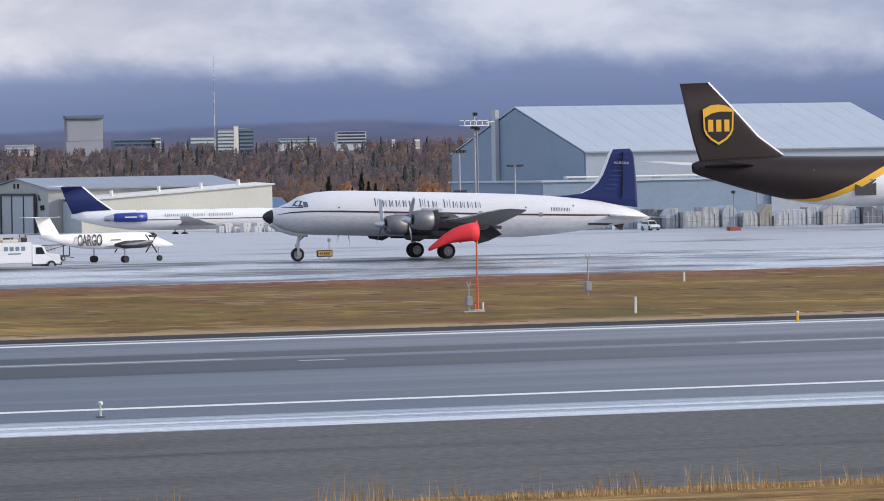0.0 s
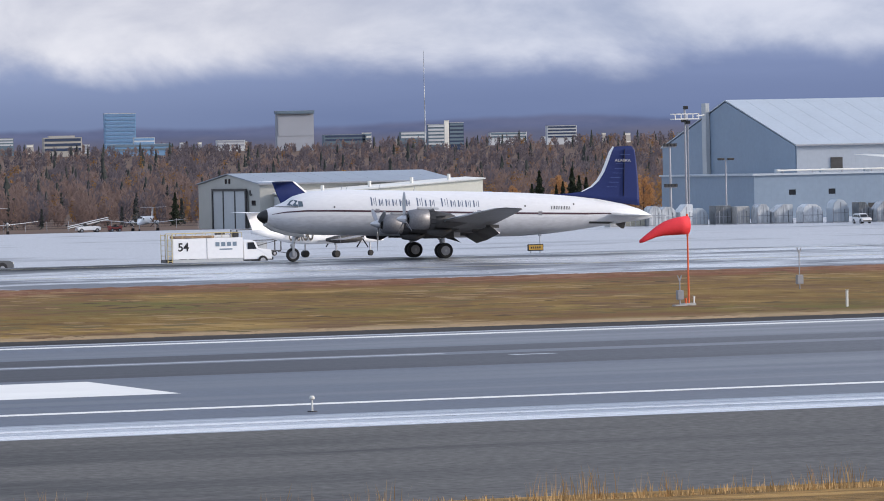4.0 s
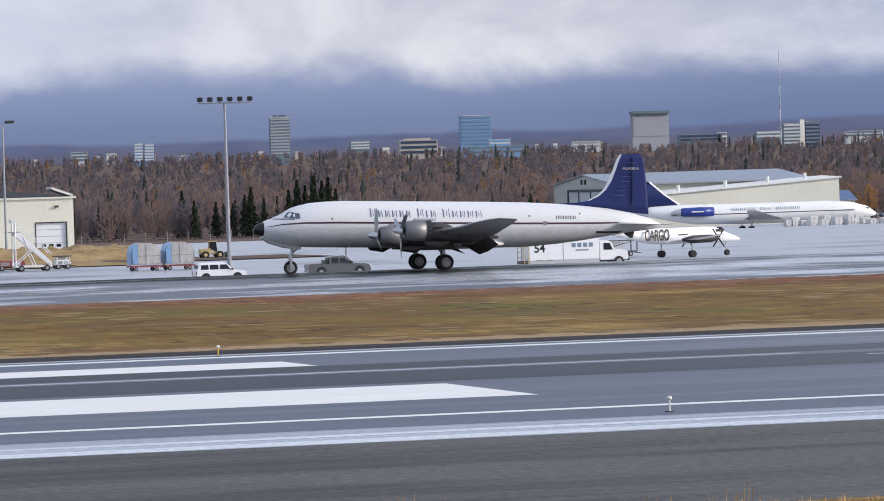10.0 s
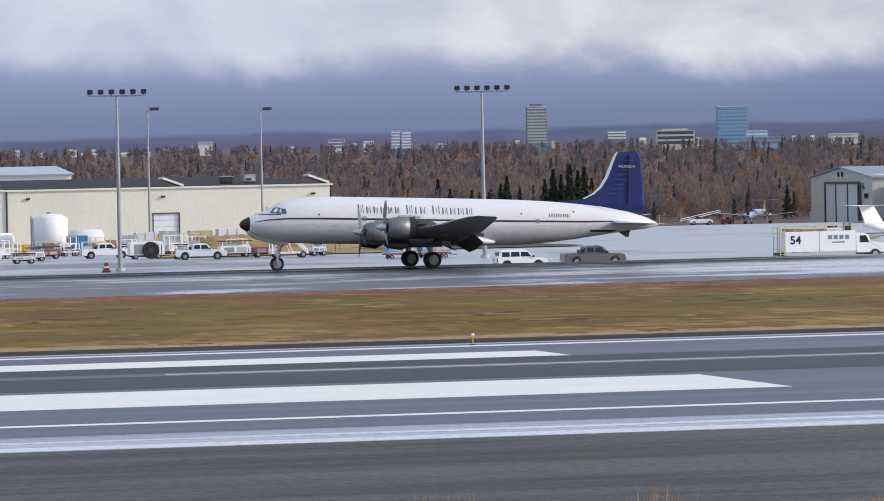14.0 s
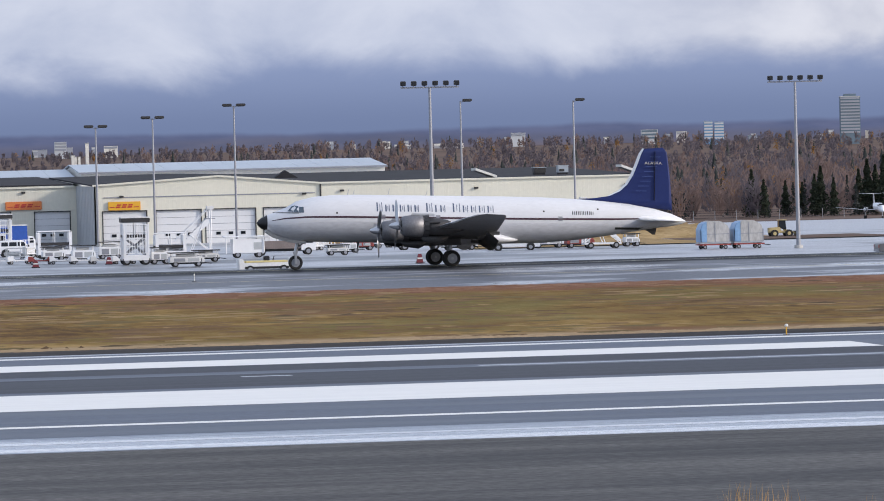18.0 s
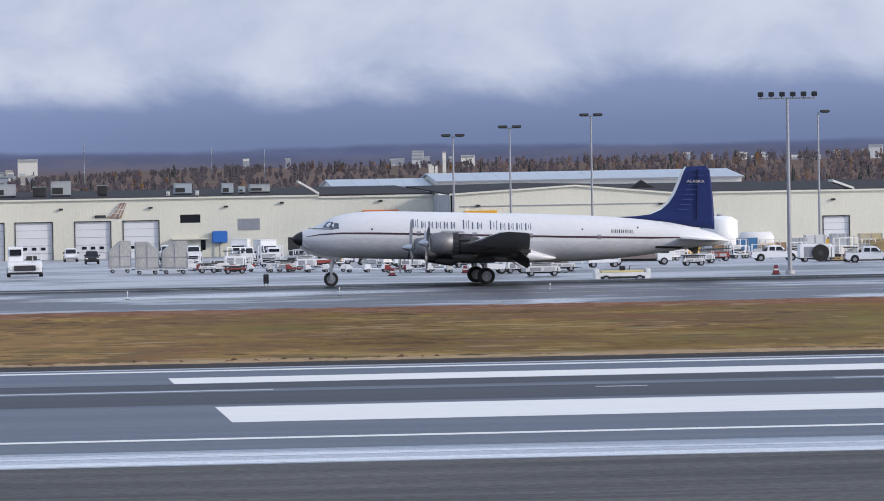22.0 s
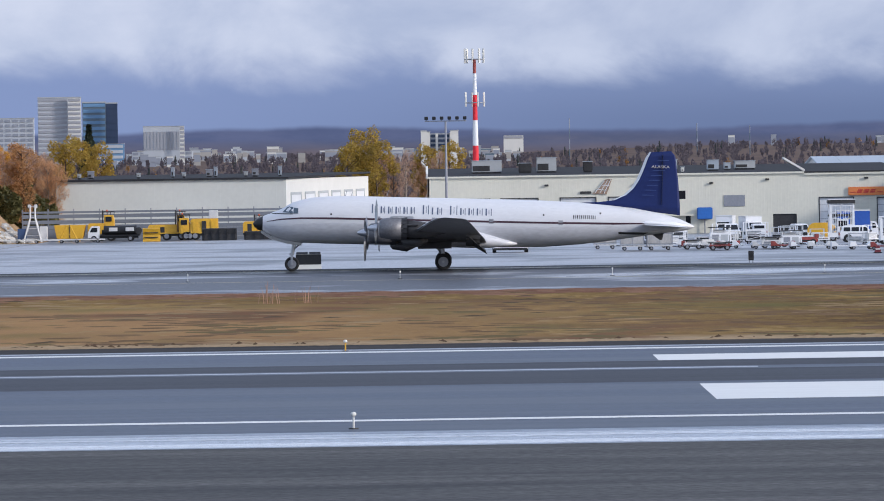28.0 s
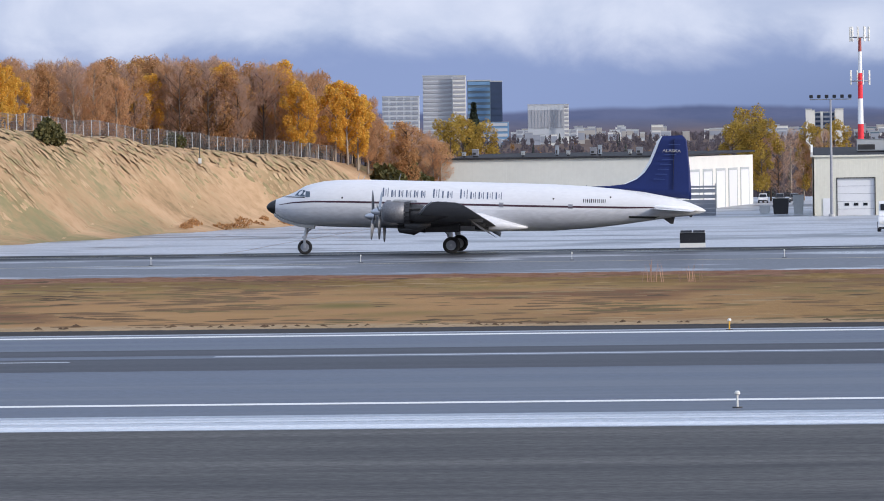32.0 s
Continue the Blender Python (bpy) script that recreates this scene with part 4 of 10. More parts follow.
            part("cowling", bm, COWL, eng, "bare metal engine cowling", True, lv)
            part("crankcase", tube((x0 + 0.34, yy, z), (x0 + 0.42, yy, z), 0.62, n=20), DARKMETAL, eng, "black engine block", m=lv)
            for k in range(9):
                a = 2 * math.pi * k / 9
                part("cylinder", tube((x0 + 0.30, yy + 0.14 * math.cos(a), z + 0.14 * math.sin(a)), (x0 + 0.30, yy + 0.52 * math.cos(a), z + 0.52 * math.sin(a)), 0.075, n=6), DARKMETAL, eng, m=lv)
            for k in range(16):
                bm = bm_new()
                a0, a1 = 2 * math.pi * k / 16, 2 * math.pi * (k + 0.86) / 16
                p = [(x0 + 1.72, 0.77, a0), (x0 + 1.72, 0.77, a1), (x0 + 2.12, 0.86, a1), (x0 + 2.12, 0.86, a0)]
                bm.faces.new([bm.verts.new((x, yy + q * math.cos(a), z + q * math.sin(a))) for x, q, a in p])
                part("cowl_flap", bm, DARKMETAL, eng, m=lv)
            end = 15.2 if y < 6 else 14.2
            part("nacelle", loft([ring_x(x0 + 1.7, yy, z, 0.62, 0.62, 18), ring_x(x0 + 2.6, yy, z - 0.04, 0.68, 0.66, 18), ring_x(12.6, yy, z - 0.10, 0.60, 0.58, 18), ring_x(end - 1.0, yy, z - 0.14, 0.36, 0.34, 18), ring_x(end, yy, z - 0.1, 0.08, 0.08, 18)]), DARKMETAL, eng, "oil-stained engine nacelle", True, lv)
            part("oil_cooler", loft([ring_x(x0 + 1.7, yy, z - 0.82, 0.12, 0.12, 14), ring_x(x0 + 1.85, yy, z - 0.90, 0.28, 0.24, 14), ring_x(x0 + 2.9, yy, z - 0.96, 0.34, 0.32, 14), ring_x(x0 + 3.6, yy, z - 0.78, 0.14, 0.14, 14)]), DARKMETAL, eng, "black oil cooler duct under the engine", True, lv)
            for k in (-1, 1):
                part("exhaust", tube((x0 + 1.9, yy + k * 0.62, z + 0.25), (x0 + 2.9, yy + k * 0.70, z + 0.30), 0.09, n=8), DARKMETAL, eng, m=lv)
            bm = box(x0 + 0.9, yy - 0.16, z + 0.70, x0 + 2.6, yy + 0.16, z + 0.90, 0.06)
            part("air_scoop", bm, ALU, eng, m=lv)
        # tailplane
        tp = [(0.3, 27.9, 31.2, 4.02, 0.15), (4.0, 28.7, 31.2, 4.02, 0.11), (6.6, 29.5, 31.1, 4.02, 0.06), (7.05, 29.9, 31.0, 4.02, 0.03)]
        part("tailplane", loft([wing_ring(s * y, le, te, z, th) for y, le, te, z, th in tp]), WHITE, pl, "white tailplane", True, lv)
    part("tail_fillet", loft([ring_x(26.4, 0, 4.2, 0.25, 0.15, 12), ring_x(28.5, 0, 4.15, 0.95, 0.26, 12), ring_x(30.6, 0, 4.05, 0.70, 0.22, 12), ring_x(31.85, 0, 3.95, 0.1, 0.06, 12)]), WHITE, pl, "", True, lv)
    # fin: navy with a white leading edge
    lead = [(23.3, 5.50), (25.0, 5.60), (26.05, 5.75), (26.80, 6.13), (27.30, 6.63), (27.70, 7.3), (28.02, 8.1), (28.30, 8.85), (28.60, 9.27)]
    trail = [(30.85, 4.75), (30.83, 5.4), (30.78, 6.0), (30.73, 6.5), (30.69, 7.0), (30.61, 7.65), (30.51, 8.4), (30.41, 9.05), (30.10, 9.38)]
    bm = bm_new()
    rings = [foil((a, 0, b), (c, 0, d), 0.20 * (1 - i / 11), (0, 1, 0), 8) for i, ((a, b), (c, d)) in enumerate(zip(lead, trail))]
    part("fin", add_loft(bm, rings), NAVY, pl, "navy blue tail fin", True, lv)
    for s in (-1, 1):
        bm = bm_new()
        for (a, b), (c, d), w0, w1 in zip(lead[2:], lead[3:], (0.03, 0.10, 0.15, 0.17, 0.17, 0.15), (0.10, 0.15, 0.17, 0.17, 0.15, 0.06)):
            bm.faces.new([bm.verts.new(p) for p in ((a - 0.03, s * 0.012, b + 0.03), (c - 0.03, s * 0.012, d + 0.03), (c + w1, s * 0.125, d), (a + w0, s * 0.125, b))])
        part("fin_edge", bm, WHITE, pl, "white leading edge", m=lv)
    seam = material("pale_blue_seam", (0.05, 0.085, 0.24), rough=0.4)
    for s in (-1, 1):
        for i in range(8):
            z = 6.15 + i * 0.36
            x = 27.75 + 0.15 * i
            part("panel_seam", box(x + 0.35, s * 0.16 - 0.02, z, x + 1.15, s * 0.16 + 0.02, z + 0.03), seam, pl, m=lv)
    part("rudder_gap", box(29.5, -0.150, 5.5, 29.52, 0.150, 9.1), BLACK, pl, m=lv)
    for s in (-1, 1):
        letters("place_name", "ALASKA", lv @ Matrix.Translation((29.36, s * 0.185, 8.22)) @ (Matrix.Rotation(math.pi if s > 0 else 0, 4, "Z") @ Matrix.Rotation(math.pi / 2, 4, "X")), 0.20, material("pale_gold_lettering", (0.46, 0.44, 0.42), rough=0.5), pl, "small pale gold place name", 1.3)
    for x, h in ((6.6, 0.45), (7.0, 0.32), (12.4, 0.35), (9.6, 0.5)):
        part("aerial", tube((x, 0, 5.55), (x + 0.15, 0, 5.65 + h), 0.025, 0.012, 6), STEEL, pl, m=lv)
    part("tail_skid", prism([(28.8, 3.35), (29.7, 3.45), (29.6, 2.95), (29.4, 2.95)], 0.12), DARKMETAL, pl, m=lv)
    # nose gear with its hanging door
    ng = new("nose_gear")
    ng.parent = pl
    bm = bm_new()
    add_tube(bm, (2.79, 0, 0.53), (2.79, 0, 1.25), 0.09, n=10)
    add_tube(bm, (2.79, 0, 1.2), (3.05, 0, 2.35), 0.14, n=10)
    add_tube(bm, (2.79, 0, 1.5), (3.7, 0, 2.2), 0.06, n=8)
    add_box(bm, 2.70, -0.24, 0.45, 2.88, -0.17, 1.2)
    add_box(bm, 2.70, 0.17, 0.45, 2.88, 0.24, 1.2)
    add_box(bm, 2.62, -0.16, 1.15, 2.95, 0.16, 1.35, 0.04)
    part("strut", bm, STEEL, ng)
    part("gear_door", loft([[(x, y, z) for y, z in ((-0.62, z0 + 0.1), (-0.45, z0 - 0.12), (0.45, z0 - 0.12), (0.62, z0 + 0.1))] for x, z0 in ((0.62, 2.92), (1.2, 2.52), (2.4, 2.14), (3.5, 1.98))]), WHITE_OLD, ng, "long white gear door hanging under the nose")
    wheels = [(wheel(ng, "nose_wheel", 2.79, 0.0, 0.53, 0.53, 0.30), 0.53)]
    for s in (-1, 1):
        mg = new("main_gear")
        mg.parent = pl
        mg.matrix_basis = pose(-0.25, 0.4, 0)
        bm = bm_new()
        y = s * 3.8
        add_tube(bm, (14.0, y, 0.60), (13.9, y, 2.7), 0.13, n=12)
        add_tube(bm, (14.0, y - 0.62, 0.60), (14.0, y + 0.62, 0.60), 0.09, n=10)
        add_tube(bm, (13.95, y, 1.2), (12.6, y, 2.5), 0.07, n=8)
        add_tube(bm, (13.95, y, 1.5), (14.9, y, 2.5), 0.06, n=8)
        add_tube(bm, (14.0, y, 0.9), (13.7, y, 1.3), 0.05, n=8)
        add_tube(bm, (13.7, y, 1.3), (13.92, y, 1.7), 0.05, n=8)
        part("strut", bm, STEEL, mg)
        for k in (-1, 1):
            part("gear_door", box(12.2, y + k * 0.72 - 0.025, 1.55, 14.6, y + k * 0.72 + 0.025, 2.5), DARKMETAL, mg, "dark gear door")
            wheels.append((wheel(mg, "main_wheel", 14.0, y + k * 0.38, 0.60, 0.60, 0.36), 0.60))
    props = []
    for s in (-1, 1):
        for y, x0, z, tw in ((4.55, 8.3, 3.06, 0.1), (8.6, 9.1, 3.46, 1.0)):
            props.append(propeller(pl, x0 - 0.08, s * y, z, tw + s * 0.4))
    return pl, wheels, props


FREIGHTER, WHEELS, PROPS = freighter()


# ---- buildings ----
def clad(parent, x0, x1, y, z0, z1, mat, openings=(), width=3.0, rib=0.5, top=None, name="wall_panel"):
    """A front wall of ribbed panels facing the runway, with openings (x0, x1, z0, z1). top: a height for each x."""
    cuts = sorted({x0, x1, *[o[0] for o in openings], *[o[1] for o in openings]})
    top = top or (lambda x: z1)
    for a, b in zip(cuts, cuts[1:]):
        n = max(1, round((b - a) / width))
        for i in range(n):
            p, q = a + (b - a) * i / n, a + (b - a) * (i + 1) / n
            spans = [(z0, None)]
            for o in openings:
                if o[0] < (p + q) / 2 < o[1]:
                    spans = [(z0, o[2])] * (o[2] > z0 + 0.05) + [(o[3], None)]
            bm = bm_new()
            for lo, hi in spans:
                t0, t1 = (top(p), top(q)) if hi is None else (hi, hi)
                g = 0.003
                k = max(1, round((q - p) / rib))
                line = [(p + g, y)]
                for j in range(k):
                    x = p + (q - p) * (j + 0.5) / k
                    line += [(x - 0.04, y), (x - 0.025, y - 0.005), (x + 0.025, y - 0.005), (x + 0.04, y)]
                line += [(q - g, y), (q - g, y + 0.25), (p + g, y + 0.25)]
                add_loft(bm, [[(x, yy, lo) for x, yy in line], [(x, yy, t0 + (t1 - t0) * (x - p) / (q - p)) for x, yy in line]])
            part(name, bm, mat, parent)


def dock_door(parent, x0, x1, y, z0, z1, windows=3, mat=None):
    d = part("door", box(x0, y + 0.22, z0, x1, y + 0.30, z1), mat or DOORWHITE, parent, "white sectional door")
    bm = bm_new()
    n = 5
    for i in range(1, n):
        z = z0 + (z1 - z0) * i / n
        add_box(bm, x0, y + 0.19, z - 0.02, x1, y + 0.22, z + 0.02)
    part("panel_seam", bm, GALV, d)
    for i in range(windows):
        x = x0 + (x1 - x0) * (i + 1) / (windows + 1)
        z = z0 + (z1 - z0) * 0.32
        part("pane", box(x - 0.32, y + 0.17, z - 0.2, x + 0.32, y + 0.21, z + 0.2), GLASS, d)
    bm = bm_new()
    add_box(bm, x0 - 0.14, y - 0.05, z0, x0, y + 0.24, z1 + 0.14)
    add_box(bm, x1, y - 0.05, z0, x1 + 0.14, y + 0.24, z1 + 0.14)
    add_box(bm, x0, y - 0.05, z1, x1, y + 0.24, z1 + 0.14)
    part("door_frame", bm, DARKMETAL, d)
    return d


def wall_lamp(parent, x, y, z):
    bm = box(x - 0.3, y - 0.35, z - 0.15, x + 0.3, y - 0.05, z + 0.12, 0.05)
    return part("wall_lamp", bm, DARKMETAL, parent)


def roof_slab(parent, pts, thick=0.35, mat=None, label=""):
    """A roof plate from its four corners."""
    bm = bm_new()
    lo = [(x, y, z - thick) for x, y, z in pts]
    add_loft(bm, [lo, pts])
    return part("roof", bm, mat or ROOF_DARK, parent, label)


def side_wall(parent, x, y0, y1, z0, h0, h1, mat, out=-1, n=10):
    """A wall along y at x, ribbed."""
    bm = bm_new()
    add_loft(bm, [[(xx, y0, z0), (xx, y1, z0), (xx, y1, h1), (xx, y0, h0)] for xx in (x, x - out * 0.25)])
    for i in range(n):
        y = y0 + (y1 - y0) * (i + 0.5) / n
        add_box(bm, x + out * 0.04, y - 0.06, z0, x - out * 0.02, y + 0.06, h0 + (h1 - h0) * (i + 0.5) / n - 0.05)
    return part("side_wall", bm, mat, parent)


def roof_unit(x, y, z, w, h, mat, name="rooftop_unit", label="pale metal ventilation unit on the flat roof"):
    u = empty(name, pose(x, y, z), label, "ventilator", "roof units of the cargo shed")
    part("casing", box(-w / 2, -w / 2, 0.25, w / 2, w / 2, h, 0.06), mat, u)
    bm = bm_new()
    add_box(bm, -w / 2 + 0.15, -w / 2 - 0.03, 0.4, w * 0.1, -w / 2 + 0.02, h * 0.62)
    part("louvre", bm, DARKMETAL, u)
    part("cap", box(-w / 2 - 0.06, -w / 2 - 0.06, h, w / 2 + 0.06, w / 2 + 0.06, h + 0.08), ROOF_PALE, u)
    part("kerb", box(-w / 2 + 0.1, -w / 2 + 0.1, -0.1, w / 2 - 0.1, w / 2 - 0.1, 0.25), ROOF_DARK, u)
    return u


def cargo_shed():
    g = -2.35
    sh = empty("cargo_shed", pose(0, 0, 0), "long low cream steel cargo shed with white dock doors", "building")
    # left half
    doorsA = [(-0.7, 4.6, g, 3.1), (6.3, 11.5, g, 3.1), (14.8, 19.8, g, 3.1), (21.7, 26.7, g, 3.1), (31.2, 33.4, -1.2, 0.3), (45.2, 48.6, g, 0.4), (51.9, 56.7, g, 2.6), (60.2, 65.2, g, 2.5)]
    clad(sh, -4.2, 66.2, 727, g, 6.25, SHED, doorsA + [(29.8, 32.7, 2.74, 3.93)], top=lambda x: 6.3 if x < 49.7 else 6.05)
    for a, b, lo, hi in doorsA[:4] + doorsA[6:]:
        dock_door(sh, a, b, 727, lo, hi)
    part("window", box(29.8, 727.1, 2.74, 32.7, 727.2, 3.93), GLASS, sh)
    part("window", box(31.2, 727.1, -1.2, 33.4, 727.2, 0.3), GLASS, sh)
    # dark sheet closes the dock opening, standing for the shade inside
    part("opening", box(45.2, 727.2, g, 48.6, 727.3, 0.4), DARKMETAL, sh, "flat dark sheet for the shade inside an open dock")
    part("louvre_panel", box(38.2, 726.9, 1.6, 41.2, 726.98, 3.2), GALV, sh, "grey louvred vent")
    d = part("side_door", box(-2.75, 726.9, g, -1.75, 726.98, 0.3), DOORWHITE, sh)
    part("canopy", box(28.6, 726.2, 0.35, 33.8, 727, 0.55), SHED, sh)
    for x in (12.8, 25.6, 44.4, 36.4, 58.6):
        wall_lamp(sh, x, 727, 5.0 if x < 40 else 5.4)
    side_wall(sh, -4.2, 727, 790, g, 6.3, 7.45, SHED, -1, 24)
    bm = bm_new()
    add_box(bm, -4.5, 726.7, 6.2, 49.7, 727.1, 6.45)
    add_box(bm, 49.7, 726.7, 5.95, 66.3, 727.1, 6.2)
    part("eaves_trim", bm, SHED, sh)
    roof_slab(sh, [(-4.5, 727, 6.45), (66, 727, 6.45), (66, 790, 7.55), (-4.5, 790, 7.55)], 0.2, ROOF_DARK, "dark felt roof")
    part("gable_end", prism([(726.6, 6.3), (731, 7.7), (731, 8.0), (727.5, 7.9), (726.4, 6.9)], 0.3, 0), SHED_WHITE, sh, m=Matrix.Translation((-4.3, 0, 0)))
    part("roof_rake", loft([[(x, y, z) for y in (728, 732)] + [(x, y, z + 0.35) for y in (732, 728)] for x, z in ((46.9, 8.2), (49.9, 6.4))]), SHED_WHITE, sh, "white sloping rake on the roof")
    bm = bm_new()
    add_box(bm, -4.2, 789.6, g, 66, 790, 7.4)
    part("rear_wall", bm, SHED, sh)
    # right half, standing forward
    y = 700
    doorsC = [(67.4, 73.4, g, 2.5), (74.8, 81.0, g, 2.5), (81.7, 88.6, g, 2.5), (89.8, 95.9, g, 2.5), (118.4, 122.0, g, 2.2), (138.2, 142.5, g, 2.3)]
    def top(x):
        if x < 97.8:
            return 6.1 + 0.95 * (x - 66.2) / 17.4 if x < 83.6 else 7.05 - 1.3 * (x - 83.6) / 14.2
        return 5.75
    clad(sh, 66.2, 143.8, y, g, 6.0, SHED, doorsC, top=top)
    for a, b, lo, hi in doorsC:
        dock_door(sh, a, b, y, lo, hi)
    bm = bm_new()
    for (a, za), (b, zb) in (((66.0, 6.1), (83.6, 7.05)), ((83.6, 7.05), (97.8, 5.75)), ((97.8, 5.75), (144, 5.75))):
        add_loft(bm, [[(x, yy, z + h) for yy, h in ((y - 0.3, -0.05), (y + 0.1, -0.05), (y + 0.1, 0.2), (y - 0.3, 0.2))] for x, z in ((a, za), (b, zb))])
    part("eaves_trim", bm, SHED, sh)
    bm = bm_new()
    add_box(bm, 67.5, y - 0.08, 4.42, 97.0, y, 4.55)
    part("wall_rail", bm, GALV, sh)
    part("downpipe", tube((97.8, y - 0.15, g), (97.8, y - 0.15, 5.8), 0.12), DARKMETAL, sh)
    # left-facing step wall in grey: its shade is put into the colour
    side_wall(sh, 66.2, y, 727, g, 6.1, 6.1, SHED_GREY, -1, 12)
    side_wall(sh, 143.8, y, 770, g, 5.8, 7.0, SHED, 1, 18)
    roof_slab(sh, [(66.0, y, 6.3), (83.6, y, 7.25), (83.6, 770, 7.6), (66.0, 770, 7.4)], 0.2)
    roof_slab(sh, [(83.6, y, 7.25), (97.8, y, 5.95), (97.8, 770, 7.2), (83.6, 770, 7.6)], 0.2)
    roof_slab(sh, [(97.8, y, 5.95), (144, y, 5.95), (144, 770, 7.2), (97.8, 770, 7.2)], 0.2)
    for a in (120.0, 140.8):
        part("roof_rake", loft([[(x, yy, z) for yy in (y + 1, y + 5)] + [(x, yy, z + 0.35) for yy in (y + 5, y + 1)] for x, z in ((a, 7.0), (a + 3.0, 5.9))]), SHED_WHITE, sh, "white sloping rake on the roof")
    part("skylight", prism([(92.0, 6.6), (93.6, 7.7), (95.4, 6.6)], 2.0), ROOF_DARK, sh, m=Matrix.Translation((0, y + 6, 0)))
    for x, z in ((70.0, 4.6), (95.5, 4.4), (100.8, 4.7), (119.8, 4.6), (141.2, 4.6)):
        wall_lamp(sh, x, y, z)
    for x, yy, z, w, h, mt in ((10.0, 745, 6.7, 1.9, 1.5, DARKMETAL), (13.2, 748, 6.75, 2.9, 2.2, SHED_GREY), (19.2, 745, 6.7, 1.4, 1.6, DARKMETAL), (31.0, 745, 6.7, 2.6, 1.7, ROOF_PALE), (37.4, 742, 6.65, 1.7, 1.6, ROOF_PALE), (39.6, 744, 6.7, 1.0, 1.1, ROOF_PALE), (42.4, 748, 6.75, 3.0, 1.3, SHED_GREY), (4.4, 748, 6.75, 4.4, 1.9, SHED_GREY), (131.0, 712, 6.0, 1.7, 1.0, DARKMETAL), (134.4, 712, 6.0, 1.5, 1.2, ROOF_PALE), (28.2, 729, 6.4, 0.5, 0.9, SHED_WHITE), (32.4, 729, 6.4, 0.5, 0.9, SHED_WHITE)):
        roof_unit(x, yy, z + (0.0 if yy > 720 else 0.15), w, h, mt)
    return sh


cargo_shed()


def sign_board(name, x0, x1, y, z0, z1, mat, bars, label):
    """A flat sign on a wall, its logo drawn as slanted plain bars."""
    s = empty(name, pose((x0 + x1) / 2, y, (z0 + z1) / 2), label, "sign")
    w, h = x1 - x0, z1 - z0
    part("panel", box(-w / 2, -0.25, -h / 2, w / 2, 0.0, h / 2, 0.05), mat, s)
    bm = bm_new()
    for i in range(3):
        a = -w * 0.27 + i * w * 0.18
        for z, hh, dx in ((-h * 0.20, h * 0.16, 0.0), (h * 0.04, h * 0.16, 0.12)):
            add_loft(bm, [[(a + dx, yy, z), (a + dx + w * 0.13, yy, z), (a + dx + w * 0.15, yy, z + hh), (a + dx + w * 0.02, yy, z + hh)] for yy in (-0.26, -0.30)])
    add_box(bm, -w * 0.45, -0.29, -h * 0.16, -w * 0.30, -0.26, -h * 0.08)
    add_box(bm, w * 0.30, -0.29, -h * 0.16, w * 0.45, -0.26, -h * 0.08)
    part("logo", bm, bars, s, "slanted red shapes")
    return s


LOGORED = material("logo_red", (0.50, 0.03, 0.03), rough=0.4)
sign_board("shed_sign", 56.0, 61.2, 726.95, 2.9, 4.1, material("orange_sign_face", (0.72, 0.22, 0.06), rough=0.4), LOGORED, "orange sign with red shapes on a cream shed wall")
sign_board("shed_sign", 68.1, 72.6, 699.95, 2.7, 3.9, GOLD, LOGORED, "yellow sign with red shapes on a cream shed wall")
tl = empty("fin_sign", pose(19.9, 726.9, 4.6), "sign shaped like a patterned aeroplane fin on a cream wall", "sign")
part("panel", prism([(-0.6, -0.9), (1.5, -1.0), (2.3, 1.2), (1.3, 1.1), (0.6, 0.0)], 0.15), material("patterned_fin_red", (0.32, 0.10, 0.06), rough=0.5, vary=0.7, scale=4.0, second=(0.55, 0.42, 0.30)), tl)
for x0, z0, x1, z1 in ((-0.2, -0.8, 1.2, 0.9), (0.5, -0.85, 1.7, 1.05), (1.1, -0.9, 2.1, 1.1), (0.2, -0.3, 1.5, -0.45), (0.8, 0.3, 1.9, 0.2)):
    part("pattern_line", tube((x0, -0.09, z0), (x1, -0.09, z1), 0.05, n=4), WHITE_OLD, tl, "pale pattern line")
part("name_bars", box(-2.3, -0.08, -0.9, -0.7, 0.02, -0.55), DARKMETAL, tl)
bs = empty("blue_sign", pose(35.4, 726.5, 0.6), "blue box sign beside a shed door", "sign")
part("panel", box(-1.1, -0.3, -0.8, 1.1, 0.3, 0.9, 0.1), material("awning_blue", (0.03, 0.15, 0.50), rough=0.5, vary=0.15), bs)
part("post", tube((0, 0.1, -0.8), (0, 0.1, -2.95), 0.09), GALV, bs)


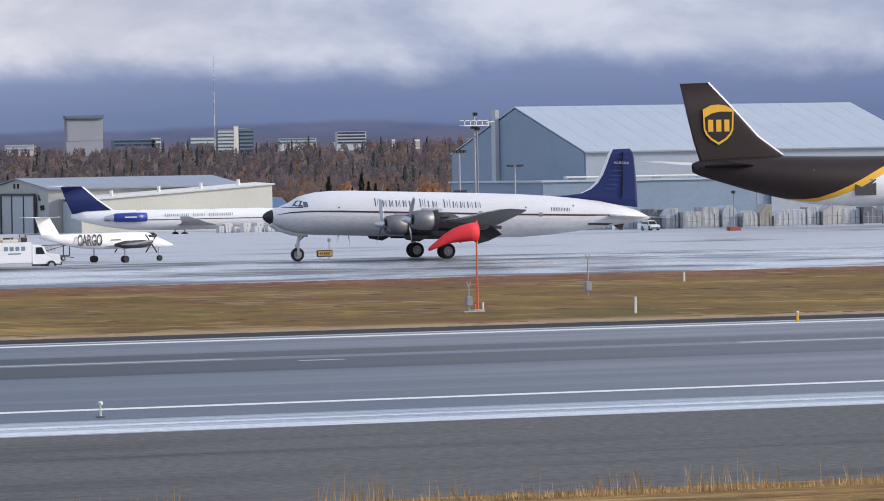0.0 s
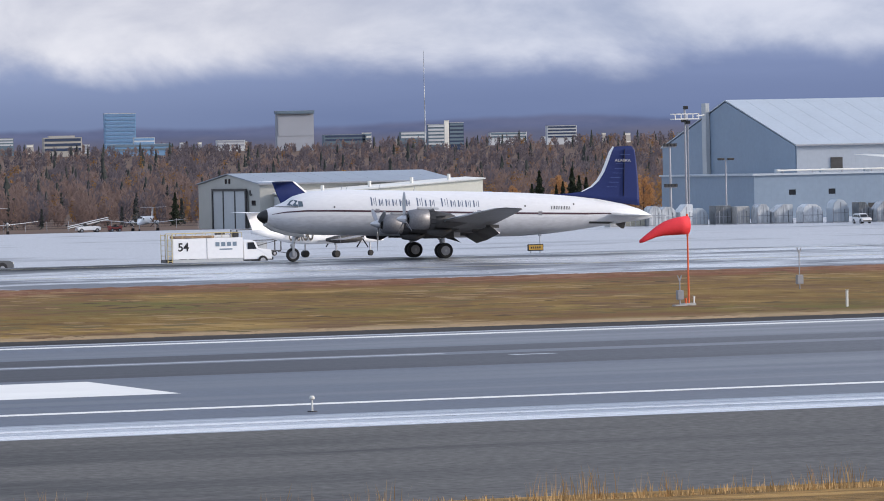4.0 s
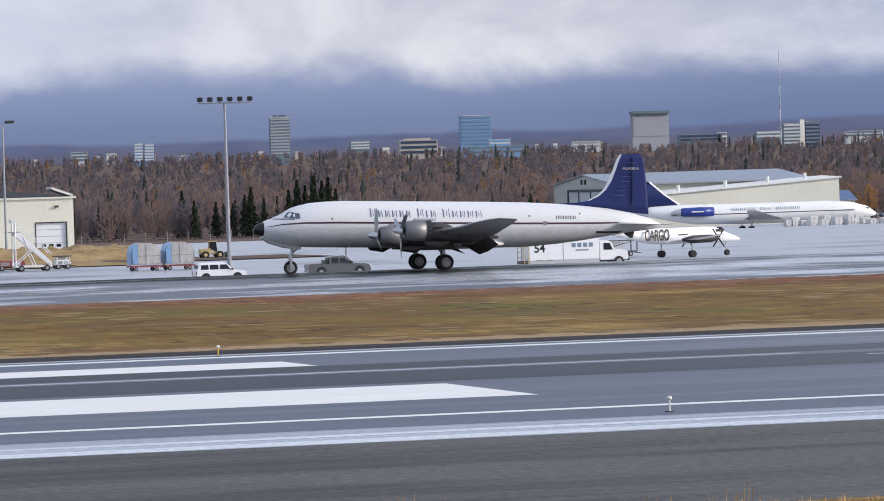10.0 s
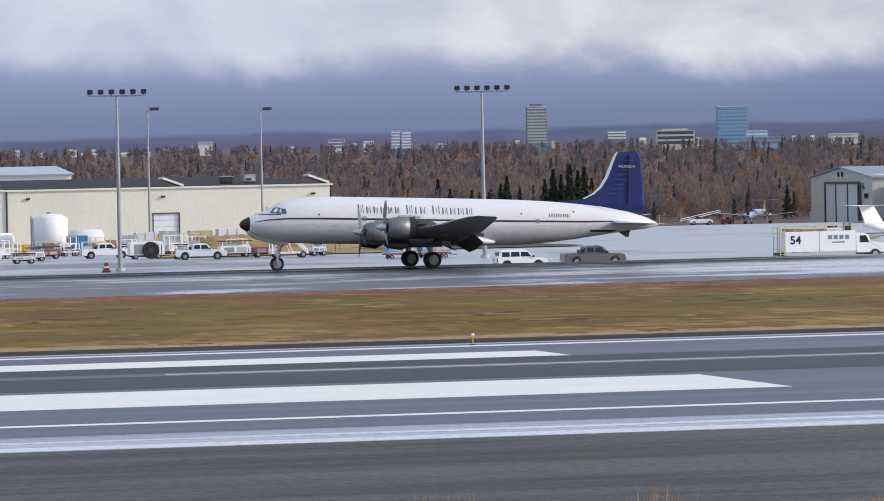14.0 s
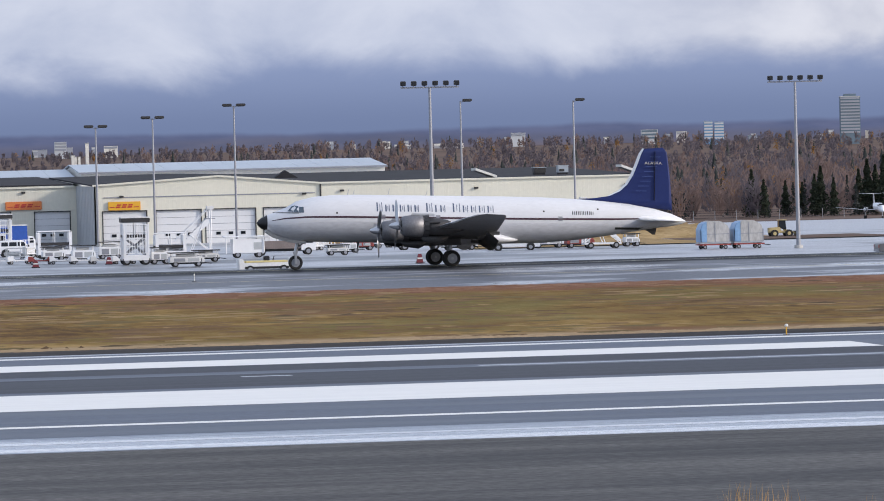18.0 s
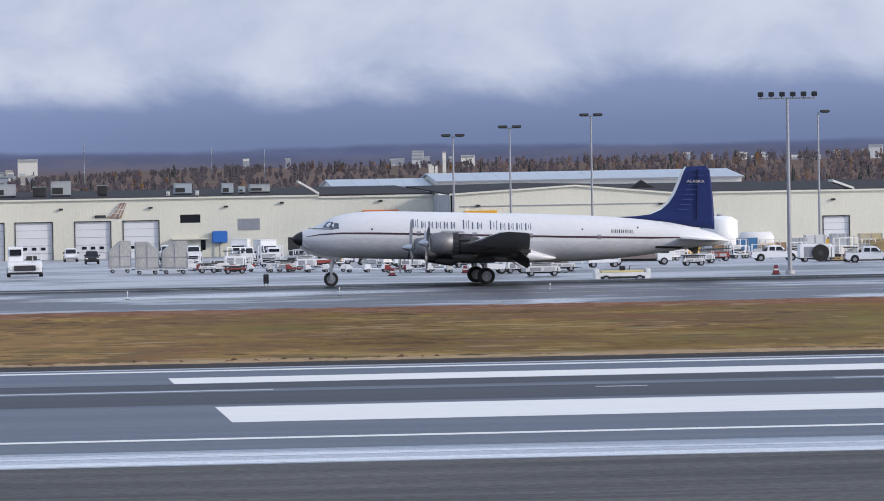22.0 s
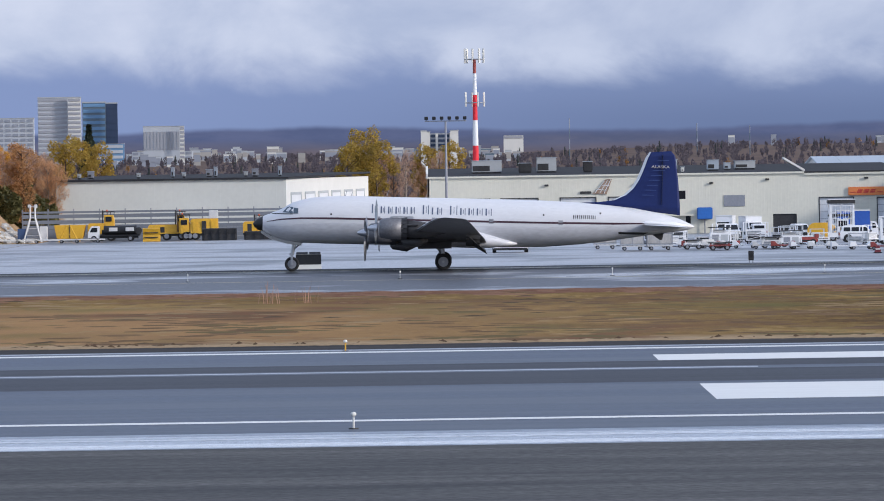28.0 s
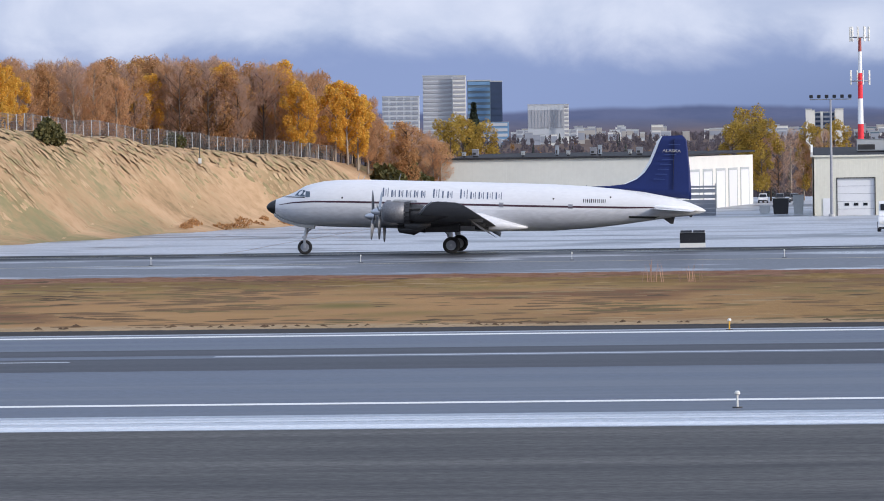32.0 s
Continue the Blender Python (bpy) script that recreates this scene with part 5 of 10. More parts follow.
def metal_hall(name, x0, x1, y0, y1, g, eave, ridge, wall, roof, label, gable_left=True):
    """A hall with its ridge along x, hollow inside."""
    h = empty(name, pose(0, 0, 0), label, "building")
    ym = (y0 + y1) / 2
    clad(h, x0, x1, y0, g, eave, wall, width=6.0, rib=1.5)
    part("rear_wall", box(x0, y1 - 0.25, g, x1, y1, eave), wall, h)
    for x in (x0, x1 - 0.3):
        bm = loft([[(xx, y0 + 0.26, g), (xx, y1 - 0.26, g), (xx, y1 - 0.26, eave), (xx, ym, ridge - 0.1), (xx, y0 + 0.26, eave)] for xx in (x, x + 0.3)])
        part("gable_wall", bm, wall, h)
    n = max(2, round((x1 - x0) / 4))
    for i in range(n):
        a, b = x0 - 0.4 + (x1 - x0 + 0.8) * i / n, x0 - 0.4 + (x1 - x0 + 0.8) * (i + 1) / n - 0.05
        for ya, yb in ((y0 - 0.5, ym), (y1 + 0.5, ym)):
            bm = loft([[(x, ya, eave - 0.05), (x, yb, ridge), (x, yb, ridge + 0.2), (x, ya, eave + 0.15)] for x in (a, b)])
            part("roof_sheet", bm, roof, h)
    part("gutter", box(x0 - 0.4, y0 - 0.75, eave - 0.15, x1 + 0.4, y0 - 0.5, eave + 0.1), GALV, h)
    return h


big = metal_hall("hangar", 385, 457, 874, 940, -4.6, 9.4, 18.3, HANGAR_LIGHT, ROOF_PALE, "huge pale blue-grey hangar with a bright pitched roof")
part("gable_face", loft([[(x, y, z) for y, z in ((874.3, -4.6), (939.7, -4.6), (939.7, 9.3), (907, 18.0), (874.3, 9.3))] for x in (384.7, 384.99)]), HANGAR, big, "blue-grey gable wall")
part("door_tower", box(383.9, 915.6, -4.6, 384.7, 917.2, 18.0), SHED_GREY, big, "grey steel door rail on the gable")
part("door_rail", box(383.8, 914.9, -4.6, 384.6, 915.5, 18.0), SHED_GREY, big, "dark edge of the door rail")
an = empty("hangar_annex", pose(0, 0, 0), "low blue-grey annex in front of a hangar", "building")
clad(an, 371, 457, 862, -4.6, 3.9, HANGAR, [(378, 379.4, 0.2, 1.2), (386, 387.4, 0.2, 1.2), (394, 396.5, -4.6, -1.6)], width=6, rib=1.5)
for x in (378, 386):
    part("window", box(x, 862.1, 0.2, x + 1.4, 862.2, 1.2), GLASS, an)
part("door", box(394, 862.1, -4.6, 396.5, 862.2, -1.6), DARKMETAL, an)
part("roof", box(370.6, 861.6, 3.9, 457.4, 873.9, 4.25), ROOF_PALE, an)
part("side_wall", box(371, 862.3, -4.6, 371.25, 907, 3.9), HANGAR, an)
part("side_roof", box(370.6, 874, 3.9, 384.6, 907.3, 4.2), ROOF_PALE, an)
bm = bm_new()
for i in range(9):
    add_box(bm, 376 + i * 9, 863, 4.2, 376.8 + i * 9, 864, 5.0)
part("roof_vent", bm, ROOF_PALE, an)
part("rear_wall", box(371.3, 906.7, -4.6, 384.6, 907, 3.88), HANGAR, an)
part("roof_pipe", tube((376, 862.6, 4.75), (457, 862.6, 4.75), 0.16, n=8), SHED_WHITE, an, "pale pipe along the roof edge")
for i in range(14):
    part("pipe_post", box(377 + i * 6, 862.5, 4.2, 377.2 + i * 6, 862.7, 4.75), GALV, an)
clad(an, 417.5, 457, 861.4, -4.6, 3.6, HANGAR_LIGHT, width=6, rib=1.5, name="pale_panel")
part("louvre_panel", box(391.9, 873.8, 4.9, 394.3, 873.95, 7.0), DARKMETAL, big, "dark louvred vent")

mh = metal_hall("maintenance_hangar", 311, 353, 974, 1016, -5.2, 4.0, 6.0, material("grey_beige_cladding", (0.40, 0.40, 0.37), rough=0.55, vary=0.08), material("slate_metal_roof", (0.24, 0.28, 0.335), rough=0.42, metal=0.2, vary=0.1, scale=0.4), "grey metal maintenance hangar with a slate-blue pitched roof")
part("sliding_door", box(310.5, 982, -5.2, 310.95, 1004, 2.6), SHED_GREY, mh, "tall grey sliding door")
for y in (989, 997):
    part("door_rib", box(310.35, y - 0.2, -5.2, 310.5, y + 0.2, 2.6), DARKMETAL, mh)
for y0, y1, z0, z1 in ((981.3, 982, -5.2, 3.1), (1004, 1004.7, -5.2, 3.1), (982, 1004, 2.6, 3.1)):
    part("door_frame", box(310.3, y0, z0, 310.6, y1, z1), DARKMETAL, mh, "dark door frame")
for y, z in ((978.6, 0.2), (977.2, 0.2), (994.0, 4.6), (996.5, 4.6)):
    part("window", box(310.85, y - 0.45, z - 0.5, 310.99, y + 0.45, z + 0.5), GLASS, mh)
part("wall_emblem", prism([(979.5, 1.6), (980.6, 1.9), (980.3, 2.8), (979.9, 2.8), (979.7, 2.2), (978.8, 1.9)], 0.1, 0), DARKMETAL, mh, "small dark emblem", m=Matrix.Translation((310.9, 0, 0)))
mw = empty("maintenance_wing", pose(0, 0, 0), "cream lean-to wing of a maintenance hangar", "building")
clad(mw, 314, 354.5, 962, -5.0, 4.0, SHED, width=6, rib=1.5, top=lambda x: 1.4 + 2.6 * (x - 314) / 40.5)
roof_slab(mw, [(313.5, 961.6, 1.7), (355, 961.6, 4.3), (355, 973.6, 4.6), (313.5, 973.6, 2.2)], 0.25, SHED_WHITE)
part("side_wall", box(313.9, 962.3, -5.0, 314.2, 973.6, 1.4), SHED_GREY, mw)
part("end_wall", box(354.2, 962.3, -5.0, 354.5, 973.6, 4.0), SHED, mw)
for x in (322, 332, 341, 349):
    part("roof_vent", tube((x, 967, 2.2), (x, 967, 3.0 + 0.064 * (x - 314)), 0.35), SHED_WHITE, mw)
metal_hall("blue_shed", 382, 390.5, 1050, 1060, -6.2, -1.3, 0.7, SHED_GREY, material("blue_metal_roof", (0.07, 0.13, 0.25), rough=0.45), "small grey shed with a blue roof")
metal_hall("warehouse", 82, 136, 890, 930, -2.6, 7.95, 9.3, SHED_WHITE, ROOF_PALE, "long pale warehouse with a bright ribbed metal roof")
metal_hall("warehouse", 64, 81, 895, 930, -2.6, 7.2, 8.5, SHED_WHITE, ROOF_PALE, "low pale warehouse with a bright metal roof")

# white shed, shade painted into its front colour, its whiter sunlit end turned to the right
ws = empty("white_shed", pose(0, 0, 0), "large white steel shed with tall doors in its end wall", "building")
SHED_SHADED = material("shaded_white_cladding", (0.62, 0.62, 0.56), rough=0.55, vary=0.05, scale=0.4)
clad(ws, -61.4, -26.2, 777, -2.4, 6.4, SHED_SHADED, width=5, rib=1.0)
ex, ey = -15.6 + 26.2, 892 - 777
el = math.hypot(ex, ey)
endm = Matrix.Translation((-26.2, 777, 0)) @ Matrix.Rotation(math.atan2(ey, ex), 4, "Z")
bm = box(0, 0, -2.4, el, 0.3, 6.4)
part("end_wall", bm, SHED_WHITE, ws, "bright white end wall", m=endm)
for i in range(6):
    a = 6 + i * 18.0
    dd = part("door", box(a, -0.08, -2.4, a + 12, 0.02, 3.9), DOORWHITE, ws, "tall white door", m=endm)
    bm = bm_new()
    add_box(bm, a - 0.5, -0.14, -2.4, a, 0.0, 4.3)
    add_box(bm, a + 12, -0.14, -2.4, a + 12.5, 0.0, 4.3)
    add_box(bm, a, -0.14, 3.9, a + 12, 0.0, 4.3)
    part("door_frame", bm, SHED_GREY, dd, m=endm)
roof_slab(ws, [(-61.8, 776.6, 6.7), (-25.8, 776.6, 6.7), (-15.2, 892.4, 7.2), (-61.8, 892.4, 7.2)], 0.3, ROOF_DARK)
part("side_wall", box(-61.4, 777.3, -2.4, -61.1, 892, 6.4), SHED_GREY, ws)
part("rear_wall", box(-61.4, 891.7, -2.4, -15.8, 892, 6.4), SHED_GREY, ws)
for i, x in enumerate((-58.5, -57.2, -44.8, -42.6, -39.0, -37.6, -33.2, -31.4, -27.8, -49.5)):
    u = roof_unit(x, 786 + (i * 7) % 15, 6.75, 0.6 + 0.4 * (i % 3 == 1), 0.8 + 0.4 * (i % 3), (SHED_GREY, GALV, HANGAR_LIGHT)[i % 3], "roof_vent_stack", "small grey vent stack on a shed roof")
sf = empty("slatted_fence", pose(0, 0, 0), "long grey slatted steel fence in front of a white shed", "fence")
FENCE = material("slate_grey_slats", (0.215, 0.235, 0.27), rough=0.55, metal=0.2, vary=0.12, scale=0.5)
for z0, z1 in ((-2.4, -1.76), (-1.74, -1.12), (-1.10, -0.48), (-0.46, 0.14), (0.34, 0.88), (1.18, 1.72), (1.90, 2.2)):
    part("slat", box(-64, 745, z0, -18.5, 745.12, z1), FENCE, sf)
for i in range(13):
    part("post", box(-64 + i * 3.78, 745.12, -2.4, -63.85 + i * 3.78, 745.3, 2.5), GALV, sf)


# ---- masts ----
def flood_mast(x, y, h, label):
    g = ground_z(x, y)
    h += 0.65 if y < 600 else 0.2
    m = empty("floodlight_mast", pose(x, y, g), label, "light mast", "floodlight masts")
    part("pole", tube((0, 0, 0), (0, 0, h - 0.6), 0.24, 0.13, 12), GALV, m)
    part("base", tube((0, 0, -0.3), (0, 0, 0.35), 0.5, 0.45, 12), CONCRETE, m)
    part("crossbar", box(-2.95, -0.07, h - 0.75, 2.95, 0.07, h - 0.6), GALV, m)
    for i in range(6):
        xx = -2.72 + i * 1.088
        f = part("floodlight", box(xx - 0.26, -0.45, h - 0.5, xx + 0.26, 0.1, h - 0.02, 0.05), DARKMETAL, m)
        part("bracket", box(xx - 0.04, -0.1, h - 0.62, xx + 0.04, 0.0, h - 0.48), GALV, f)
        part("lens", box(xx - 0.2, -0.48, h - 0.45, xx + 0.2, -0.455, h - 0.1), GLASS, f)
    return m


flood_mast(124.4, 525, 17.7, "tall galvanised mast with a row of six floodlights on the apron")
flood_mast(81.6, 503, 1.048 * 16.8, "tall galvanised mast with a row of six floodlights beside the taxiway")
flood_mast(-1.5, 718, 17.0, "tall galvanised mast with six floodlights in front of a cream shed")


def lamp_pole(x, y, top, arms, label):
    g = ground_z(x, y)
    h = top - g
    m = empty("lamp_pole", pose(x, y, g), label, "street lamp", "apron lamp poles")
    part("pole", tube((0, 0, 0), (0, 0, h - 0.2), 0.19, 0.11, 10), GALV, m)
    part("base", tube((0, 0, -0.3), (0, 0, 0.3), 0.4, 0.38, 10), CONCRETE, m)
    for s in arms:
        part("arm", tube((0, 0, h - 0.35), (s * 0.9, -0.1, h - 0.12), 0.05, 0.05, 6), GALV, m)
        hd = part("lamp_head", box(s * 0.3, -0.4, h - 0.25, s * 1.6, 0.2, h + 0.12, 0.08), DARKMETAL, m)
        part("lens", box(s * 0.5, -0.3, h - 0.29, s * 1.4, 0.1, h - 0.24), GLASS, hd)
    return m


for x, y, top, arms in ((131.8, 689, 16.55, (1,)), (116.0, 689, 16.8, (1,)), (84.6, 689, 16.85, (-1, 1)), (73.4, 689, 15.4, (-1, 1)), (65.6, 689, 14.35, (-1, 1)), (360.3, 850, 7.2, (-1, 1)), (385, 800, 9.0, (-1, 1))):
    lamp_pole(x, y, top, arms, "slim steel pole with %s lamp head%s beside the sheds" % (("one", "") if len(arms) == 1 else ("two", "s")))

def platform_mast(x, y, top):
    """A mast that carries a square lamp platform."""
    g = ground_z(x, y)
    h = top - g
    m = empty("lamp_mast", pose(x, y, g), "tall pale steel mast with a lamp platform beside the hangar", "light mast", "hangar lamp masts")
    part("pole", tube((0, 0, 0), (0, 0, h + 1.0), 0.26, 0.18, 12), GALV, m)
    part("base", tube((0, 0, -0.3), (0, 0, 0.4), 0.8, 0.7, 12), CONCRETE, m)
    part("platform", box(-2.4, -1.2, h - 0.9, 2.4, 1.2, h - 0.7), SHED_WHITE, m)
    for k in (-1, 1):
        part("guard_rail", box(-2.4, k * 1.15 - 0.05, h + 0.05, 2.4, k * 1.15 + 0.05, h + 0.2), SHED_WHITE, m)
    for i in range(5):
        part("rail_post", box(-2.4 + i * 1.16, -1.2, h - 0.7, -2.26 + i * 1.16, -1.1, h + 0.2), SHED_WHITE, m)
    part("outrigger", tube((2.4, 0, h - 0.3), (3.9, 0, h - 0.1), 0.12, 0.1, 8), SHED_WHITE, m)
    part("ladder", box(0.45, -0.25, 0.5, 0.6, 0.25, h - 0.9), GALV, m)
    for xx, zz in ((0.1, h + 1.0), (-0.35, h - 1.4), (0.5, h - 1.7)):
        f = part("floodlight", box(xx - 0.38, -0.6, zz, xx + 0.38, 0.1, zz + 0.6, 0.05), DARKMETAL, m)
        part("lens", box(xx - 0.28, -0.64, zz + 0.08, xx + 0.28, -0.605, zz + 0.5), GLASS, f)


platform_mast(356.6, 860, 15.4)
sm = empty("lamp_mast", pose(353.5, 860, ground_z(353.5, 860)), "slim grey pole with two pairs of lamps beside the hangar", "light mast", "hangar lamp masts")
part("pole", tube((0, 0, 0), (0, 0, 14.4), 0.26, 0.18, 10), GALV, sm)
for zz in (6.6, 14.0):
    part("crossbar", box(-1.2, -0.1, zz, 1.2, 0.1, zz + 0.2), GALV, sm)
    for xx in (-1.0, -0.35, 0.35, 1.0):
        part("floodlight", box(xx - 0.26, -0.5, zz + 0.2, xx + 0.26, 0.1, zz + 0.75, 0.05), DARKMETAL, sm)

ct = empty("cell_tower", pose(3.4, 900, -2.4), "red and white banded mobile phone mast behind the shed", "phone mast")
bands = [(0, 4.9, RED), (4.9, 9.4, WHITE), (9.4, 13.9, RED), (13.9, 18.4, WHITE), (18.4, 22.9, RED), (22.9, 26.7, WHITE), (26.7, 29.2, REDDARK)]
for a, b, mt in bands:
    part("mast_band", tube((0, 0, a), (0, 0, b), 0.74 - 0.016 * a, 0.74 - 0.016 * b, 14), mt, ct)
for zz, rad, n in ((29.2, 1.7, 9), (21.5, 1.7, 4)):
    ring = bm_new()
    for i in range(12):
        a, b = 2 * math.pi * i / 12, 2 * math.pi * (i + 1) / 12
        add_tube(ring, (rad * math.cos(a), rad * math.sin(a), zz), (rad * math.cos(b), rad * math.sin(b), zz), 0.09, n=6)
        if i % 3 == 0:
            add_tube(ring, (0, 0, zz), (rad * math.cos(a), rad * math.sin(a), zz), 0.07, n=6)
    part("platform_ring", ring, GALV, ct)
    for i in range(n):
        a = 2 * math.pi * i / n + 0.3
        part("antenna", box(-0.16, -0.1, -0.7, 0.16, 0.1, 1.9, 0.04), SHED_WHITE, ct, m=Matrix.Translation((rad * math.cos(a), rad * math.sin(a), zz)) @ Matrix.Rotation(a, 4, "Z"))


# ---- airfield furniture ----
def edge_light(x, y, h, mat, name, label):
    g = ground_z(x, y)
    m = empty(name, pose(x, y, g), label, "airfield light", "airfield edge lights")
    k = 1.0 if name == "runway_light" else 0.55
    part("stem", tube((0, 0, 0), (0, 0, h * 0.78), 0.035 * k, 0.03 * k, 8), mat, m)
    part("base_plate", tube((0, 0, 0), (0, 0, 0.03), 0.16, n=14), DARKMETAL, m)
    bm = loft([[(r * k * math.cos(a), r * k * math.sin(a), z) for a in [2 * math.pi * i / 12 for i in range(12)]] for r, z in ((0.06, h * 0.76), (0.085, h * 0.80), (0.085, h * 0.92), (0.05, h))])
    part("lens", bm, SHED_WHITE, m, "frosted lens")
    return m


for k in range(-4, 6):
    edge_light(51.5 + 54.8 * k, 156.2, 0.52, SHED_WHITE, "runway_light", "white runway edge light on a short stem")
    edge_light(52.0 + 57.0 * k, 222.2, 0.50, YELLOW, "runway_light", "runway edge light on a short yellow stem")
for k in range(-6, 6):
    edge_light(-33.1 + 14.55 * k, 347.6, 0.56, SHED_WHITE, "taxiway_light", "slim taxiway edge marker on a thin stem")


def taxi_sign(x, y, w, h, face, label, legs=2):
    g = ground_z(x, y)
    m = empty("taxiway_sign", pose(x, y, g), label, "sign", "taxiway signs")
    part("box", box(-w / 2, -0.12, 0.22, w / 2, 0.12, h, 0.03), BLACK, m)
    part("face", box(-w / 2 + 0.06, -0.135, 0.30, w / 2 - 0.06, -0.122, h - 0.07), face, m)
    for s in (-1, 1):
        part("leg", tube((s * w * 0.3, 0, 0), (s * w * 0.3, 0, 0.24), 0.04), GALV, m)
    bm = bm_new()
    for i in range(5):
        add_box(bm, -w * 0.34 + i * w * 0.14, -0.145, 0.42, -w * 0.34 + i * w * 0.14 + w * 0.08, -0.136, h - 0.2)
    part("lettering", bm, BLACK, m, "unreadable dark bars")
    return m


taxi_sign(150.1, 395, 1.36, 0.78, material("dull_yellow_sign", (0.42, 0.25, 0.04), rough=0.5, vary=0.2), "small yellow taxiway sign on short legs by wet asphalt")
s2 = taxi_sign(-11.8, 400, 2.0, 1.25, BLACK, "black-backed taxiway sign on a pale plinth")
part("plinth", box(-1.0, -0.3, 0, 1.0, 0.3, 0.42), SHED_WHITE, s2)
part("top_edge", box(-1.02, -0.14, 1.22, 1.02, 0.14, 1.29), SHED_WHITE, s2)
part("visor", loft([[(x, y, z) for y, z in ((-0.2, 1.25), (0.2, 1.25), (0.0, 1.42))] for x in (-0.95, -0.05)]), BLACK, s2)
part("visor", loft([[(x, y, z) for y, z in ((-0.2, 1.25), (0.2, 1.25), (0.0, 1.42))] for x in (0.05, 0.95)]), BLACK, s2)
taxi_sign(22.8, 395, 0.42, 0.95, DARKMETAL, "narrow dark sign seen edge-on")
tw = empty("taxiway_beacon", pose(150.9, 396, ground_z(150, 396)), "thin marker post with a small head beside a taxiway sign", "marker post")
part("post", tube((0, 0, 0), (0, 0, 1.5), 0.04), GALV, tw)
part("head", box(-0.12, -0.12, 1.45, 0.12, 0.12, 1.75, 0.03), GALV, tw)

ws2 = empty("windsock", pose(104.22, 251.3, 0), "bright red windsock half filled on an orange pole", "windsock")
part("pole", tube((0, 0, 0), (0, 0, 3.75), 0.055, 0.045, 10), ORANGE, ws2)
part("base", box(-0.35, -0.3, -0.05, 0.3, 0.3, 0.12), CONCRETE, ws2)
for dx, hh in ((-0.28, 0.4), (0.2, 0.5)):
    part("base_lamp", tube((dx, -0.25, 0.1), (dx, -0.25, hh), 0.05, 0.07, 8), ORANGE if dx < 0 else SHED_WHITE, ws2)
def sock_ring(x, z, ry, rz):
    return ring_x(x, 0, z, ry, rz, 16)
SOCK = part("sock", loft([sock_ring(0.02, 4.30, 0.42, 0.50), sock_ring(-0.5, 4.27, 0.40, 0.48), sock_ring(-0.95, 4.22, 0.36, 0.44), sock_ring(-1.40, 4.14, 0.31, 0.37), sock_ring(-1.80, 4.00, 0.26, 0.29), sock_ring(-2.20, 3.80, 0.20, 0.22), sock_ring(-2.58, 3.60, 0.15, 0.15), sock_ring(-2.80, 3.50, 0.08, 0.09)]), RED, ws2, "red fabric sock, its tail sagging", True)
part("hoop", tube((0.0, 0, 3.7), (0.0, 0, 4.9), 0.06), ORANGE, ws2)
wb = empty("wind_sensor", pose(103.3, 250.3, 0), "small grey instrument box with forked sensors", "weather station")
part("box", box(-0.18, -0.15, 0.35, 0.18, 0.15, 0.85, 0.03), GALV, wb)
part("post", tube((0, 0, 0), (0, 0, 1.35), 0.035), GALV, wb)
part("fork", prism([(-0.14, 1.65), (-0.04, 1.35), (0.04, 1.35), (0.14, 1.65), (0.09, 1.65), (0.0, 1.43), (-0.09, 1.65)], 0.04), GALV, wb)
part("pad", box(-0.35, -0.25, -0.04, 0.35, 0.25, 0.08), CONCRETE, wb)
wc = empty("wind_sensor", pose(120.8, 274.2, 0), "small grey instrument post with forked sensors on grass", "weather station")
part("box", box(-0.2, -0.15, 0.3, 0.2, 0.15, 0.85, 0.03), GALV, wc)
part("post", tube((0, 0, 0), (0, 0, 2.1), 0.035), GALV, wc)
part("fork", prism([(-0.15, 2.45), (-0.04, 2.1), (0.04, 2.1), (0.15, 2.45), (0.10, 2.45), (0.0, 2.22), (-0.10, 2.45)], 0.04), GALV, wc)
for x, y, h, mt in ((108.8, 240.9, 0.85, SHED_WHITE), (108.7, 221.6, 0.42, YELLOW), (139.0, 300, 0.6, SHED_WHITE)):
    mp = empty("marker_post", pose(x, y, 0), "short pale marker post in the grass", "marker post")
    part("post", box(-0.06, -0.06, 0, 0.06, 0.06, h, 0.02), mt, mp)
    part("cap", box(-0.07, -0.07, h, 0.07, 0.07, h + 0.03), SHED_GREY, mp)


MARKER_RED = material("dull_red_plastic", (0.15, 0.02, 0.03), rough=0.6, vary=0.2)


def traffic_cone(x, y, h, label):
    g = ground_z(x, y)
    m = empty("safety_barrier", pose(x, y, g), label, "barrier", "apron safety markers")
    bm = loft([[(a * w, b * w * 0.6, z) for a, b in ((-1, -1), (1, -1), (1, 1), (-1, 1))] for w, z in ((0.34, 0.08), (0.30, 0.3), (0.16, h))])
    part("body", bm, MARKER_RED, m)
    part("band", box(-0.25, -0.19, h * 0.45, 0.25, 0.19, h * 0.62), WHITE_OLD, m)
    part("foot", box(-0.45, -0.35, 0, 0.45, 0.35, 0.09, 0.03), BLACK, m)


for x, y, h in ((79.7, 500, 0.95), (52.5, 540, 0.8), (57.2, 545, 0.8), (44.0, 532, 0.8)):
    traffic_cone(x, y, h, "dark red safety marker with a pale band on wet concrete")


# ---- trees ----
LEAF_GOLD = material("golden_birch_leaves", (0.74, 0.40, 0.05), rough=0.8, vary=0.3, rand=-0.6, second=(0.88, 0.56, 0.10), leafy=0.55)
LEAF_ORANGE = material("orange_brown_leaves", (0.48, 0.26, 0.115), rough=0.85, vary=0.25, rand=-0.5, second=(0.64, 0.37, 0.16), leafy=0.5)
